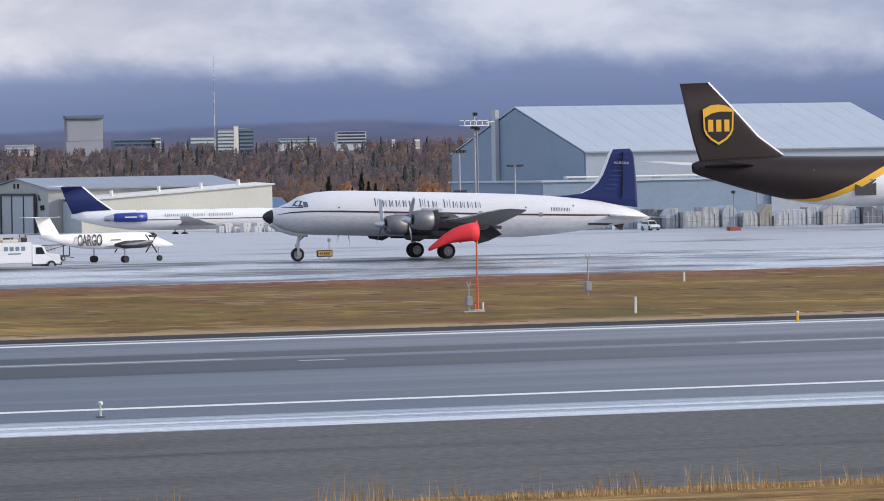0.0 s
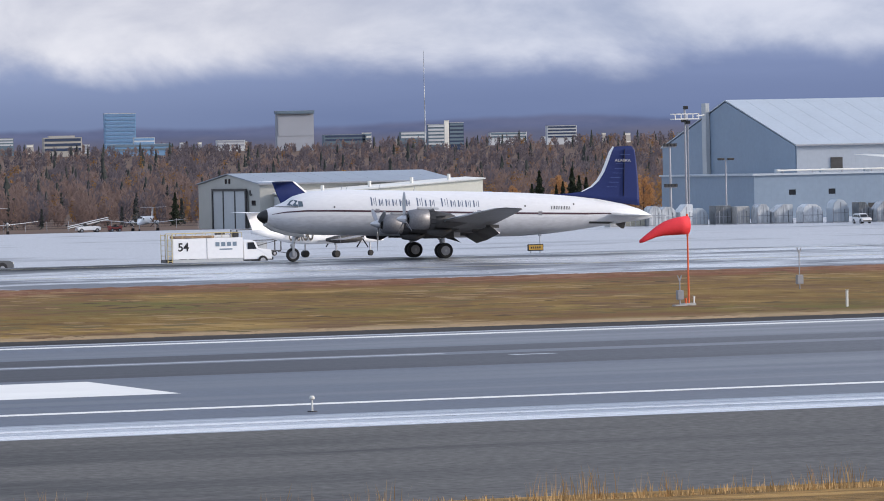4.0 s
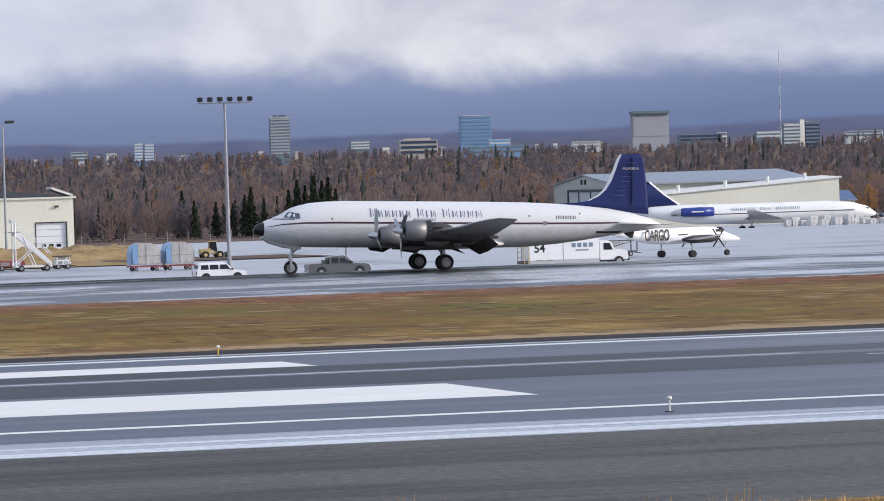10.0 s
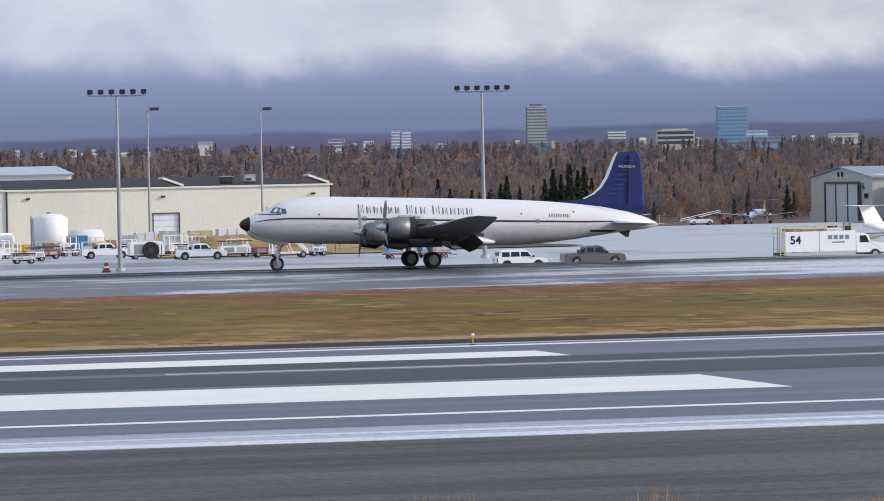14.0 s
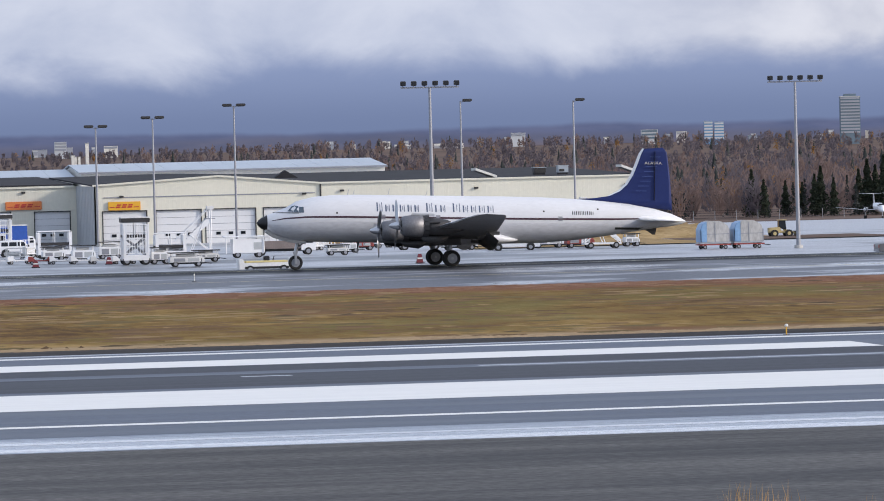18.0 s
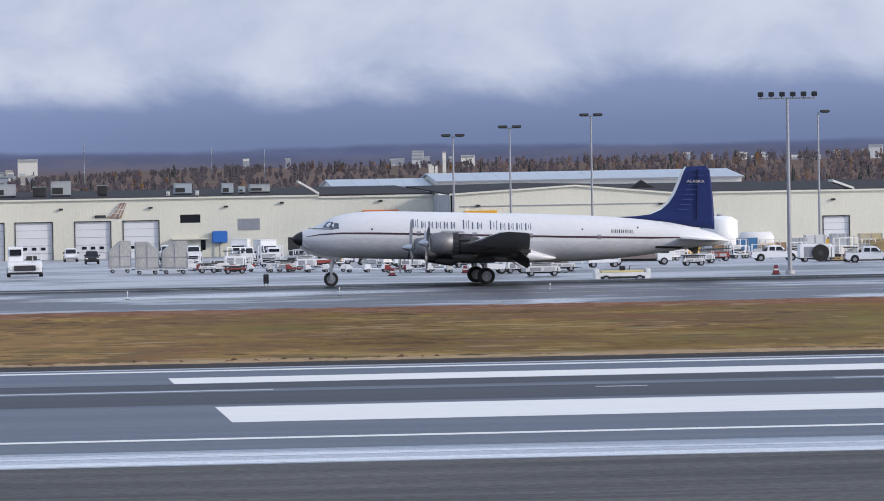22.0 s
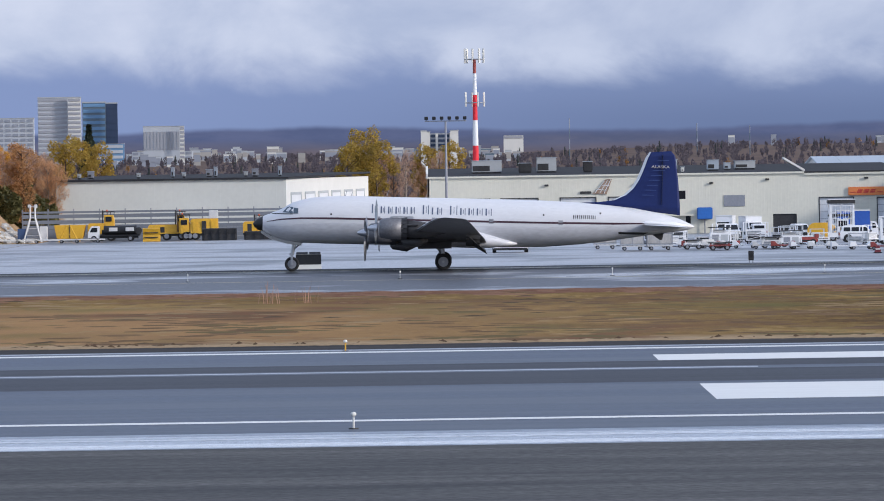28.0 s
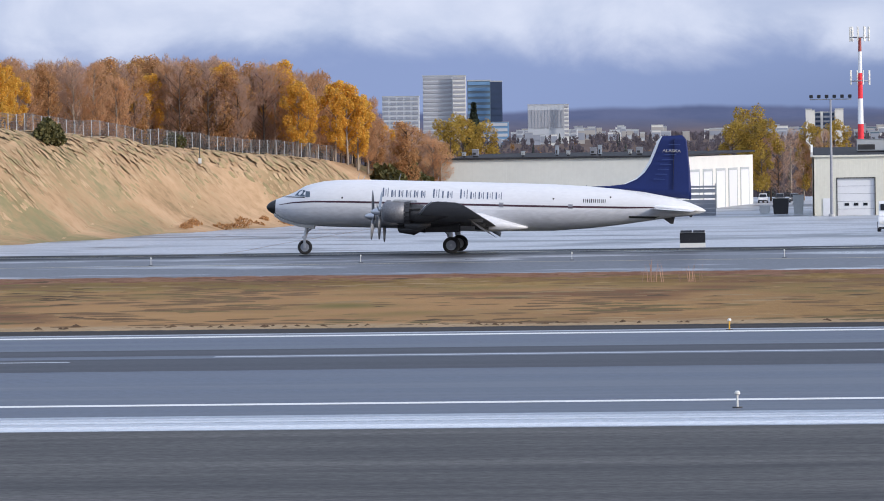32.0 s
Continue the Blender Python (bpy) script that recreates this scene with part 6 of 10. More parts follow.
LEAF_RUST = material("rust_brown_twigs", (0.56, 0.32, 0.165), rough=0.9, vary=0.2, rand=-0.4, second=(0.68, 0.41, 0.22), leafy=0.6)
LEAF_BROWN = material("bare_brown_twigs", (0.48, 0.325, 0.240), rough=0.9, vary=0.2, rand=-0.4, second=(0.60, 0.41, 0.30), leafy=0.6)
LEAF_OLIVE = material("yellow_green_leaves", (0.42, 0.265, 0.050), rough=0.8, vary=0.3, rand=-0.6, second=(0.58, 0.42, 0.08), leafy=0.5)
LEAF_GREEN = material("dark_green_bush", (0.085, 0.088, 0.028), rough=0.85, vary=0.35, rand=-0.7, second=(0.17, 0.15, 0.05), leafy=0.3)
SPRUCE = material("dark_spruce_needles", (0.018, 0.030, 0.016), rough=0.9, vary=0.35, rand=-0.7, second=(0.035, 0.048, 0.024))
BARK = material("pale_birch_bark", (0.26, 0.215, 0.17), rough=0.85, vary=0.4, scale=3)
BARK_DARK = material("dark_bark", (0.07, 0.05, 0.038), rough=0.9, vary=0.3, scale=3)
rng = np.random.default_rng(7)


def leaf_mesh(name, centres, size, mat, flat=0.0, facing=None, jitter=0.35, tall=0.38):
    """Small leaf clumps, each a bent quad at a random turn."""
    n = len(centres)
    c = np.asarray(centres, float)
    u = rng.normal(size=(n, 3))
    u /= np.linalg.norm(u, axis=1)[:, None]
    w = rng.normal(size=(n, 3))
    if flat:
        u[:, 2] *= 1 - flat
        w[:, 2] *= 1 - flat
    if facing is not None:                  # leaves lie on the skin of the crown
        nrm = np.asarray(facing) * 0.5 + rng.normal(size=(n, 3)) * jitter + np.array([0, 0, 0.32])
        nrm /= np.linalg.norm(nrm, axis=1)[:, None]
        u = np.cross(nrm, w)
        u /= np.linalg.norm(u, axis=1)[:, None] + 1e-9
        w = -nrm
    v = np.cross(u, w)
    v /= np.linalg.norm(v, axis=1)[:, None] + 1e-9
    s = (np.asarray(size) * rng.uniform(0.6, 1.4, n))[:, None] if np.ndim(size) else (size * rng.uniform(0.6, 1.4, n))[:, None]
    a, b = u * s * 0.5, v * s * tall
    vs = np.stack([c - a, c + b, c + a, c - b], 1).reshape(-1, 3)
    me = bpy.data.meshes.new(name)
    me.from_pydata(vs.tolist(), [], np.arange(4 * n).reshape(-1, 4).tolist())
    me.materials.append(mat)
    return me


def twig_mesh(name, centres, lean, length, width, mat, stray=0.34):
    """Upright slivers of fine bare twigs."""
    n = len(centres)
    c = np.asarray(centres)
    up = np.stack([lean[:, 0] * 0.55, lean[:, 1] * 0.55, np.full(n, 1.0)], 1) + rng.normal(size=(n, 3)) * stray
    up /= np.linalg.norm(up, axis=1)[:, None]
    nrm = lean * 0.28 + np.array([0.25, -0.75, 0.30]) + rng.normal(size=(n, 3)) * 0.13
    side = np.cross(up, nrm)
    side /= np.linalg.norm(side, axis=1)[:, None] + 1e-9
    a, b = up * (np.asarray(length) * rng.uniform(0.5, 1.2, n) * 0.5)[:, None], side * (np.asarray(width) * rng.uniform(0.6, 1.3, n) * 0.5)[:, None]
    vs = np.stack([c - a, c + b - a * 0.1, c + a, c - b - a * 0.1], 1).reshape(-1, 3)
    me = bpy.data.meshes.new(name)
    me.from_pydata(vs.tolist(), [], np.arange(4 * n).reshape(-1, 4).tolist())
    me.materials.append(mat)
    return me


def crown_points(n, blobs):
    """Points spread through a set of clumps (x, y, z, radius), thicker at their skins."""
    w = np.array([b[3] ** 2 for b in blobs])
    k = rng.choice(len(blobs), n, p=w / w.sum())
    d = rng.normal(size=(n, 3))
    d /= np.linalg.norm(d, axis=1)[:, None]
    r = rng.uniform(0.35, 1.0, n) ** 0.6
    b = np.array(blobs)[k]
    return b[:, :3] + d * (r * b[:, 3])[:, None] * np.array([1, 1, 1.15])


def tree(name, h, leaf, count, size, label, bark=None, spread=0.22, low=0.25, twigs=6, bare=False):
    t = empty(name, pose(0, 0, -60), label, "tree", "trees on the bank")
    bm = bm_new()
    lean = Vector((rng.uniform(-0.03, 0.03), rng.uniform(-0.03, 0.03), 1))
    pts = [lean * (h * k) + Vector((rng.uniform(-0.1, 0.1), rng.uniform(-0.1, 0.1), 0)) * (k > 0) for k in (0, 0.3, 0.6, 0.95)]
    for i in range(3):
        add_tube(bm, pts[i], pts[i + 1], 0.17 * (1 - 0.3 * i), 0.17 * (0.7 - 0.3 * i) + 0.01, 8)
    part("trunk", bm, bark or BARK, t)
    blobs = []
    bm = bm_new()
    for i in range(twigs * 5):
        k = low + (0.93 - low) * (i + rng.uniform(0, 1)) / (twigs * 5)
        a = rng.uniform(0, 2 * math.pi)
        reach = h * spread * (1.05 - abs(k - 0.5) * 1.25) * rng.uniform(0.5, 1.1)
        p = lean * (h * k)
        q = p + Vector((math.cos(a) * reach, math.sin(a) * reach, reach * 0.9))
        add_tube(bm, p, q, 0.05, 0.012, 5)
        blobs.append((*(p.lerp(q, 0.85)), h * 0.062 * rng.uniform(0.7, 1.4)))
    blobs.append((0, 0, h * 0.96, h * 0.05))
    part("branchwork", bm, bark or BARK, t)
    cp = crown_points(count, blobs)
    out = (cp - np.array([0, 0, h * 0.5])) / h
    me = twig_mesh("crown", cp, out * 1.6, np.full(count, size * 4.6), np.full(count, size * 0.36), leaf, 0.6) if bare else leaf_mesh("crown", cp, size, leaf, 0.0, out)
    o = new("crown", me)
    o.parent = t
    return t


def spruce(name, h, n, label):
    t = empty(name, pose(0, 0, -60), label, "tree", "spruces")
    part("trunk", tube((0, 0, 0), (0, 0, h * 0.97), 0.16, 0.02, 7), BARK_DARK, t)
    z = rng.uniform(0.06, 1.0, n) ** 0.85 * h
    r = (1 - z / h) * h * 0.27 * rng.uniform(0.15, 1.0, n) * (0.8 + 0.3 * np.sin(z * 2.7)) + 0.08
    a = rng.uniform(0, 2 * math.pi, n)
    me = leaf_mesh("crown", np.stack([r * np.cos(a), r * np.sin(a), z - r * 0.35], 1), 0.55, SPRUCE, 0.45)
    o = new("crown", me)
    o.parent = t
    return t


kinds = [
    tree("birch", 10.5, LEAF_GOLD, 6500, 0.24, "golden-leaved birch tree on a grassed bank", low=0.16),
    tree("birch", 9.6, LEAF_ORANGE, 3600, 0.20, "thin orange-brown birch tree on a grassed bank", BARK_DARK, low=0.14),
    tree("birch", 11.0, LEAF_RUST, 3000, 0.16, "half-bare rust-brown birch tree on a grassed bank", low=0.12, bare=True),
    tree("birch", 10.0, LEAF_BROWN, 2600, 0.16, "bare brown birch tree with fine twigs", BARK_DARK, low=0.10, bare=True),
    tree("birch", 11.5, LEAF_BROWN, 2400, 0.16, "tall bare brown birch tree with fine twigs", low=0.10, bare=True),
    tree("willow", 11.0, LEAF_OLIVE, 6500, 0.24, "yellow-green autumn tree behind a fence", BARK_DARK, 0.26, 0.12),
]
spr = spruce("spruce", 12.0, 2600, "dark green spruce tree")
bush = empty("bush", pose(0, 0, -60), "dark green bush on dry grass", "bush", "bushes on the bank")
part("stems", tube((0, 0, 0), (0.1, 0, 1.0), 0.06, 0.02, 6), BARK_DARK, bush)
o = new("foliage", leaf_mesh("foliage", crown_points(900, [(0, 0, 0.9, 1.0), (0.9, 0.2, 0.7, 0.8), (-0.9, -0.1, 0.75, 0.85), (0.3, 0.3, 1.4, 0.7)]), 0.35, LEAF_GREEN))
o.parent = bush


def plant(kind, x, y, s=1.0, sink=0.1):
    t = copy_thing(kind, pose(x, y, ground_z(x, y) - sink, 0, 0, rng.uniform(0, 360)))
    t.scale = (s, s, s)
    return t


# row of trees behind the fence on the bank
for i in range(270):
    k = i / 269
    az = -0.188 + 0.108 * k
    y = 648 + 125 * k + rng.uniform(0, 60)
    x = az * y + rng.uniform(-2, 2)
    want = lerp_list([(-0.19, 20.8), (-0.13, 20.8), (-0.112, 20.0), (-0.100, 17.6), (-0.0955, 15.0), (-0.090, 12.2), (-0.080, 10.4)], az) + rng.uniform(-3.0, 0.5)
    want = 8.07 + (want - 8.07) * y / 700
    h = want - ground_z(x, y)
    if h < 4:
        continue
    j = int(rng.choice([0, 1, 2, 3, 4], p=[0.06, 0.28, 0.28, 0.20, 0.18]))
    plant(kinds[j], x, y, h / (10.5, 9.6, 11.0, 10.0, 11.5)[j])
for az, y, h in ((-0.1075, 735, 11.0), (-0.1055, 738, 9.5), (-0.1000, 742, 11.5), (-0.0975, 745, 12.0), (-0.0955, 748, 11.0), (-0.166, 640, 8.5), (-0.168, 632, 8.5), (-0.1635, 650, 7.5)):
    plant(kinds[0], az * y, y, h / 10.5)
for az, y, s in ((-0.1575, 625, 1.5), (-0.1565, 627, 1.2), (-0.132, 690, 1.0), (-0.0895, 758, 2.4), (-0.0872, 768, 3.0), (-0.0845, 775, 3.1), (-0.0815, 782, 3.0), (-0.0790, 786, 2.6)):
    plant(bush, az * y, y, s)
shrub = empty("shrub", pose(0, 0, -60), "low rust-brown shrub at the foot of a bank", "bush", "bushes on the bank")
part("stems", tube((0, 0, 0), (0.1, 0, 0.7), 0.05, 0.02, 6), BARK_DARK, shrub)
o = new("foliage", leaf_mesh("foliage", crown_points(500, [(0, 0, 0.5, 0.6), (0.7, 0.2, 0.4, 0.5), (-0.7, -0.1, 0.4, 0.5), (1.3, 0, 0.3, 0.4)]), 0.2, LEAF_ORANGE))
o.parent = shrub
for i in range(16):
    y = 640 + i * 5.2 + rng.uniform(-2, 2)
    plant(shrub, lerp_list([(b, a) for a, b in TOE], y) - rng.uniform(0.2, 2.5), y, rng.uniform(0.7, 1.3))
# golden and bare trees behind the white shed and at its side
for az, y, h, j in ((-0.0215, 905, 14.0, 5), (-0.018, 915, 16.5, 5), (-0.0155, 905, 14.5, 5), (-0.0125, 925, 12.0, 3), (-0.010, 915, 13.0, 4), (-0.0055, 930, 13.5, 5), (-0.0015, 935, 14.0, 5), (-0.0035, 925, 12.5, 3), (-0.0075, 930, 11.0, 2), (-0.014, 930, 12.0, 1),
                   (-0.0775, 870, 15.0, 5), (-0.0745, 880, 15.5, 5), (-0.0712, 890, 14.5, 5), (-0.0838, 800, 11.5, 1), (-0.0812, 815, 11.0, 0), (-0.0795, 830, 10.0, 1), (-0.073, 905, 11.0, 2), (-0.070, 920, 10.5, 3), (-0.0385, 1300, 14.0, 1), (-0.034, 1300, 13.0, 3), (-0.0275, 1290, 14.0, 1), (-0.058, 1300, 12.0, 3), (-0.049, 1300, 13.0, 4), (-0.0445, 1300, 14.0, 1)):
    plant(kinds[j], az * y, y, h / (10.5, 9.6, 11.0, 10.0, 11.5, 11.0)[j])
plant(spr, -0.0724 * 1000, 1000, 1.62)
# spruces at the edge of the far apron
for az, h in ((0.2405, 11), (0.2418, 13), (0.2445, 10), (0.2497, 12), (0.2515, 14.5), (0.2532, 13), (0.2550, 15.5), (0.2567, 14.0), (0.2580, 15), (0.2596, 12), (0.2275, 12.5), (0.2300, 10), (0.2345, 9.5), (0.3010, 9), (0.3795, 9), (0.3812, 12.5), (0.3850, 8.5), (0.3865, 9.5), (0.3886, 13), (0.3902, 11), (0.3918, 10.5), (0.3945, 9), (0.2380, 9.0)):
    y = 1262 + rng.uniform(0, 20)
    plant(spr, az * y, y, h / 12.0)
# golden trees among them
for az, y, h in ((0.3750, 1268, 10.5), (0.3762, 1272, 9.5), (0.3850, 1285, 13.5), (0.3865, 1288, 12.0), (0.4015, 1268, 11.0), (0.4030, 1266, 13.0), (0.4048, 1268, 12.5), (0.4062, 1270, 10.5), (0.3985, 1275, 9.5)):
    plant(kinds[1], az * y, y, h * 0.8 / 9.6)
for k in kinds + [spr, bush, shrub]:
    for o in (k, *k.children_recursive):
        bpy.data.objects.remove(o)


# far woods: nobody could count them
# far twig and needle colours are greyed, distance haze mixed in
WOOD_BROWN = material("far_birch_twigs", (0.228, 0.168, 0.152), rough=0.95, vary=0.15, scale=0.02, rand=-0.08, second=(0.280, 0.205, 0.182), spec=0.1, leafy=0.6)
WOOD_HAZED = material("far_hazed_twigs", (0.150, 0.130, 0.145), rough=0.95, vary=0.15, scale=0.02, rand=-0.08, second=(0.190, 0.164, 0.180), spec=0.1, leafy=0.6)
WOOD_GOLD = material("far_orange_leaves", (0.28, 0.155, 0.070), rough=0.95, vary=0.25, scale=0.05, rand=-0.15, second=(0.40, 0.235, 0.095), spec=0.1, leafy=0.6)
WOOD_SPRUCE = material("far_spruce_needles", (0.066, 0.078, 0.078), rough=0.95, vary=0.3, scale=0.03, rand=-0.1, second=(0.096, 0.104, 0.098), spec=0.1, leafy=0.3)


def spruce_skirts(x, y, g, h):
    """A far spruce: ragged tiers of branches, each a skirt round the trunk."""
    vs, fs = [], []
    tiers = 6
    for i in range(tiers):
        k = i / tiers
        r = h * 0.17 * (1 - k) ** 0.85 + 0.12
        zt, zb = g + h * min(1.0, k + 0.30), g + h * (k + 0.03)
        base = len(vs)
        vs.append((x + rng.normal() * 0.05, y, zt))
        a0 = rng.uniform(0, 6.3)
        for j in range(7):
            a = a0 + j * 2 * math.pi / 7
            q = r * rng.uniform(0.65, 1.25)
            vs.append((x + q * math.cos(a), y + q * math.sin(a), zb + rng.uniform(-0.03, 0.05) * h))
        fs += [(base, base + 1 + j, base + 1 + (j + 1) % 7) for j in range(7)]
    return vs, fs


def woods():
    sv, sf, boughs = [], [], []
    pts, size, face, wide = ({"birch": [], "hazed": [], "gold": []} for _ in range(4))
    total = 12500
    for i in range(total):
        k = (i + rng.uniform(0, 1)) / total
        y = 1262 + 2450 * k ** 1.3
        az = rng.uniform(-0.10, 0.62)
        x = az * y
        if az < -0.02 and y < 1500:
            continue
        if 0.29 < az < 0.48 and y < 1290:
            continue
        g = ground_z(x, y)
        big = noise.noise(Vector((x * 0.006, y * 0.003, 7)))
        dark = noise.noise(Vector((x * 0.009, y * 0.004, 31)))
        q = rng.uniform(0, 1)
        h = rng.uniform(7.0, 11.5) * (1 + 0.25 * big) * (1.0 if y < 2300 else 0.82) * (1.0 if az > 0.10 else 0.75)
        near = y < 1450
        if q < (0.06 if near else 0.05) + 0.30 * max(0, dark) + (0.42 if y < 1320 else 0):
            h *= rng.uniform(0.8, 1.3) * (0.72 if y < 1320 else 1.0)
            if y < 1420:                    # near enough for ragged boughs
                n = 170
                zz = rng.uniform(0.05, 1.0, n) ** 0.85 * h * 1.08
                rr = (1 - zz / (h * 1.08)) * h * 0.22 * rng.uniform(0.1, 1.0, n) * (0.8 + 0.3 * np.sin(zz * 2.7)) + 0.06
                aa = rng.uniform(0, 2 * math.pi, n)
                boughs.append(np.stack([x + rr * np.cos(aa), y + rr * np.sin(aa), g + zz - rr * 0.35], 1))
                continue
            vs, fs = spruce_skirts(x, y, g, h * 1.08)
            k0 = len(sv)
            sv += vs
            sf += [(a + k0, b + k0, c + k0) for a, b, c in fs]
        else:
            n = 150 if near else (84 if y < 2000 else 40)
            d = rng.normal(size=(n, 3))
            d /= np.linalg.norm(d, axis=1)[:, None]
            r = rng.uniform(0.2, 1.0, n) ** 0.5
            slim = rng.uniform(0.17, 0.28)
            p = d * r[:, None] * np.array([h * slim, h * slim, h * 0.46]) + np.array([x, y, g + h * 0.5])
            golden = 0.03 + 0.5 * max(0.0, big) + (0.18 if az > 0.30 and y < 1700 else 0.0)
            # farther trees more often take the colour with haze painted in
            kind = "gold" if rng.uniform(0, 1) < golden * (1.0 if y < 2300 else 0.4) else ("hazed" if rng.uniform(0, 1) < (0.35 if y < 2000 else 0.75) + (0.45 if az < 0.10 else 0.0) else "birch")
            if kind == "gold":
                h *= 0.9
            pts[kind].append(p)
            face[kind].append(d)
            if kind == "gold":
                size[kind].append(np.full(n, 0.50 if near else (0.70 if y < 2000 else 1.0)))
            else:
                size[kind].append(np.full(n, h * (0.22 if near else 0.26)))
                wide[kind].append(np.full(n, 0.34 if near else (0.50 if y < 2000 else 0.75)))
    cat = np.concatenate
    for kind, mat, label in (("birch", WOOD_BROWN, "brown leafless birch woods beyond the airfield"), ("hazed", WOOD_HAZED, "bare trees among the woods, greyed by painted haze")):
        me = twig_mesh("far_woods", cat(pts[kind]), cat(face[kind]), cat(size[kind]), cat(wide[kind]), mat)
        tagged(new("far_woods", me), label, "woods", "", "stuff")
    me = leaf_mesh("far_woods", cat(pts["gold"]), cat(size["gold"]), WOOD_GOLD, 0.0, cat(face["gold"]), 0.16, 0.62)
    tagged(new("far_woods", me), "orange autumn trees among the woods", "woods", "", "stuff")
    me = bpy.data.meshes.new("far_spruces")
    me.from_pydata(sv, [], sf)
    me.materials.append(WOOD_SPRUCE)
    tagged(new("far_spruces", me), "dark spruces among the woods", "woods", "", "stuff")
    me = leaf_mesh("spruce_edge", cat(boughs), 0.62, WOOD_SPRUCE, 0.45)
    tagged(new("spruce_edge", me), "dark spruces along the edge of the woods", "woods", "", "stuff")


woods()


# tall dry stalks in front, and tufts along the strip
def blades(name, places, hmin, hmax, width, mat, label):
    vs, fs = [], []
    for x, y in places:
        g = ground_z(x, y)
        h, a = rng.uniform(hmin, hmax), rng.uniform(0, math.pi)
        lx, ly = rng.uniform(-0.25, 0.25) * h, rng.uniform(-0.25, 0.25) * h
        c, s = math.cos(a) * width / 2, math.sin(a) * width / 2
        i = len(vs)
        vs += [(x - c, y - s, g - 0.03), (x + c, y + s, g - 0.03), (x + lx * 0.4 + c * 0.7, y + ly * 0.4 + s * 0.7, g + h * 0.6), (x + lx * 0.4 - c * 0.7, y + ly * 0.4 - s * 0.7, g + h * 0.6), (x + lx, y + ly, g + h)]
        fs += [(i, i + 1, i + 2, i + 3), (i + 3, i + 2, i + 4)]
    me = bpy.data.meshes.new(name)
    me.from_pydata(vs, [], fs)
    me.materials.append(mat)
    return tagged(new(name, me), label, "grass", "", "stuff")


STALK = material("dry_stalks", (0.42, 0.23, 0.070), rough=0.9, vary=0.3, rand=-0.6, second=(0.52, 0.36, 0.17))
front = []
for i in range(70):
    cx, cy = rng.uniform(22, 64), rng.uniform(104.5, 111.8)
    if cx < 40 and rng.uniform(0, 1) < 0.35:
        continue
    front += [(cx + rng.normal() * 0.3, cy + rng.normal() * 0.3) for _ in range(int(rng.integers(8, 30)))]
blades("tall_grass", front, 0.25, 0.85, 0.02, STALK, "tall dry grass stalks on the mound")
mat_grass = [(rng.uniform(15, 66), rng.uniform(102, 112.2)) for _ in range(14000)]
blades("short_grass", mat_grass, 0.06, 0.22, 0.03, STALK, "short dry grass on the mound")
def clumps(name, places, rx, ry, hi, mat, label, slope=False):
    """Low, wide cushions of matted grass."""
    vs, fs = [], []
    for x, y in places:
        g, k = ground_z(x, y), rng.uniform(0.5, 1.4)
        i, a0 = len(vs), rng.uniform(0, 1)
        rim = [(x + rx * k * math.cos(a0 + 1.0472 * q) * rng.uniform(0.7, 1.2), y + ry * k * math.sin(a0 + 1.0472 * q)) for q in range(6)]
        vs += [(a, b, (ground_z(a, b) if slope else g) - 0.01) for a, b in rim]
        out = Vector((g - ground_z(x + 1, y), g - ground_z(x, y + 1), 1)).normalized() if slope else Vector((0, 0, 1))
        vs.append(tuple(Vector((x, y, g)) + out * hi * k))
        fs += [(i + q, i + (q + 1) % 6, i + 6) for q in range(6)]
    me = bpy.data.meshes.new(name)
    me.from_pydata(vs, [], fs)
    me.polygons.foreach_set("use_smooth", [True] * len(fs))
    me.materials.append(mat)
    return tagged(new(name, me), label, "grass", "", "stuff")


def patches(count, seed, bias, y0=233.0, y1=326.5, cx=0.10, cy=0.045):
    """Spots that gather where a slow noise is high."""
    spots = []
    while len(spots) < count:
        x, y = rng.uniform(-60, 165), rng.uniform(y0, y1)
        if noise.noise(Vector((x * cx, y * cy, seed))) > rng.uniform(bias - 0.25, bias + 0.25):
            spots.append((x, y))
    return spots


clumps("straw_fringe", [(rng.uniform(-60, 165), 230.3 + abs(rng.normal()) * 0.9) for _ in range(2600)], 0.5, 0.6, 0.06, material("pale_straw", (0.33, 0.235, 0.135), rough=0.95, vary=0.2, rand=-0.4, spec=0.1), "pale straw fringe along the runway")
for count, seed, bias, rx, ry, hi, col, second, word in (
        (700, 3.0, 0.15, 1.5, 1.3, 0.025, (0.130, 0.094, 0.036), (0.160, 0.116, 0.046), "olive"),
        (1700, 9.0, 0.15, 1.4, 1.3, 0.030, (0.140, 0.080, 0.036), (0.18, 0.108, 0.050), "rust-brown"),
        (420, 15.0, 0.30, 1.6, 0.8, 0.030, (0.26, 0.175, 0.085), (0.32, 0.22, 0.11), "straw-coloured"),
        (160, 22.0, 0.30, 0.8, 0.6, 0.050, (0.075, 0.050, 0.026), (0.10, 0.066, 0.036), "dark")):
    clumps("grass_clumps", patches(count, seed, bias), rx, ry, hi, material(word.replace("-", "_") + "_clumps", col, rough=0.95, vary=0.2, rand=-0.5, second=second, spec=0.1), word + " matted grass over the strip")
clumps("rust_fringe", [(rng.uniform(-60, 165), 326.5 - abs(rng.normal()) * 5.0) for _ in range(2600)], 1.2, 1.3, 0.05, material("rust_weeds", (0.165, 0.070, 0.038), rough=0.95, vary=0.2, rand=-0.6, second=(0.25, 0.135, 0.08), spec=0.1), "rust-red weeds along the taxiway")
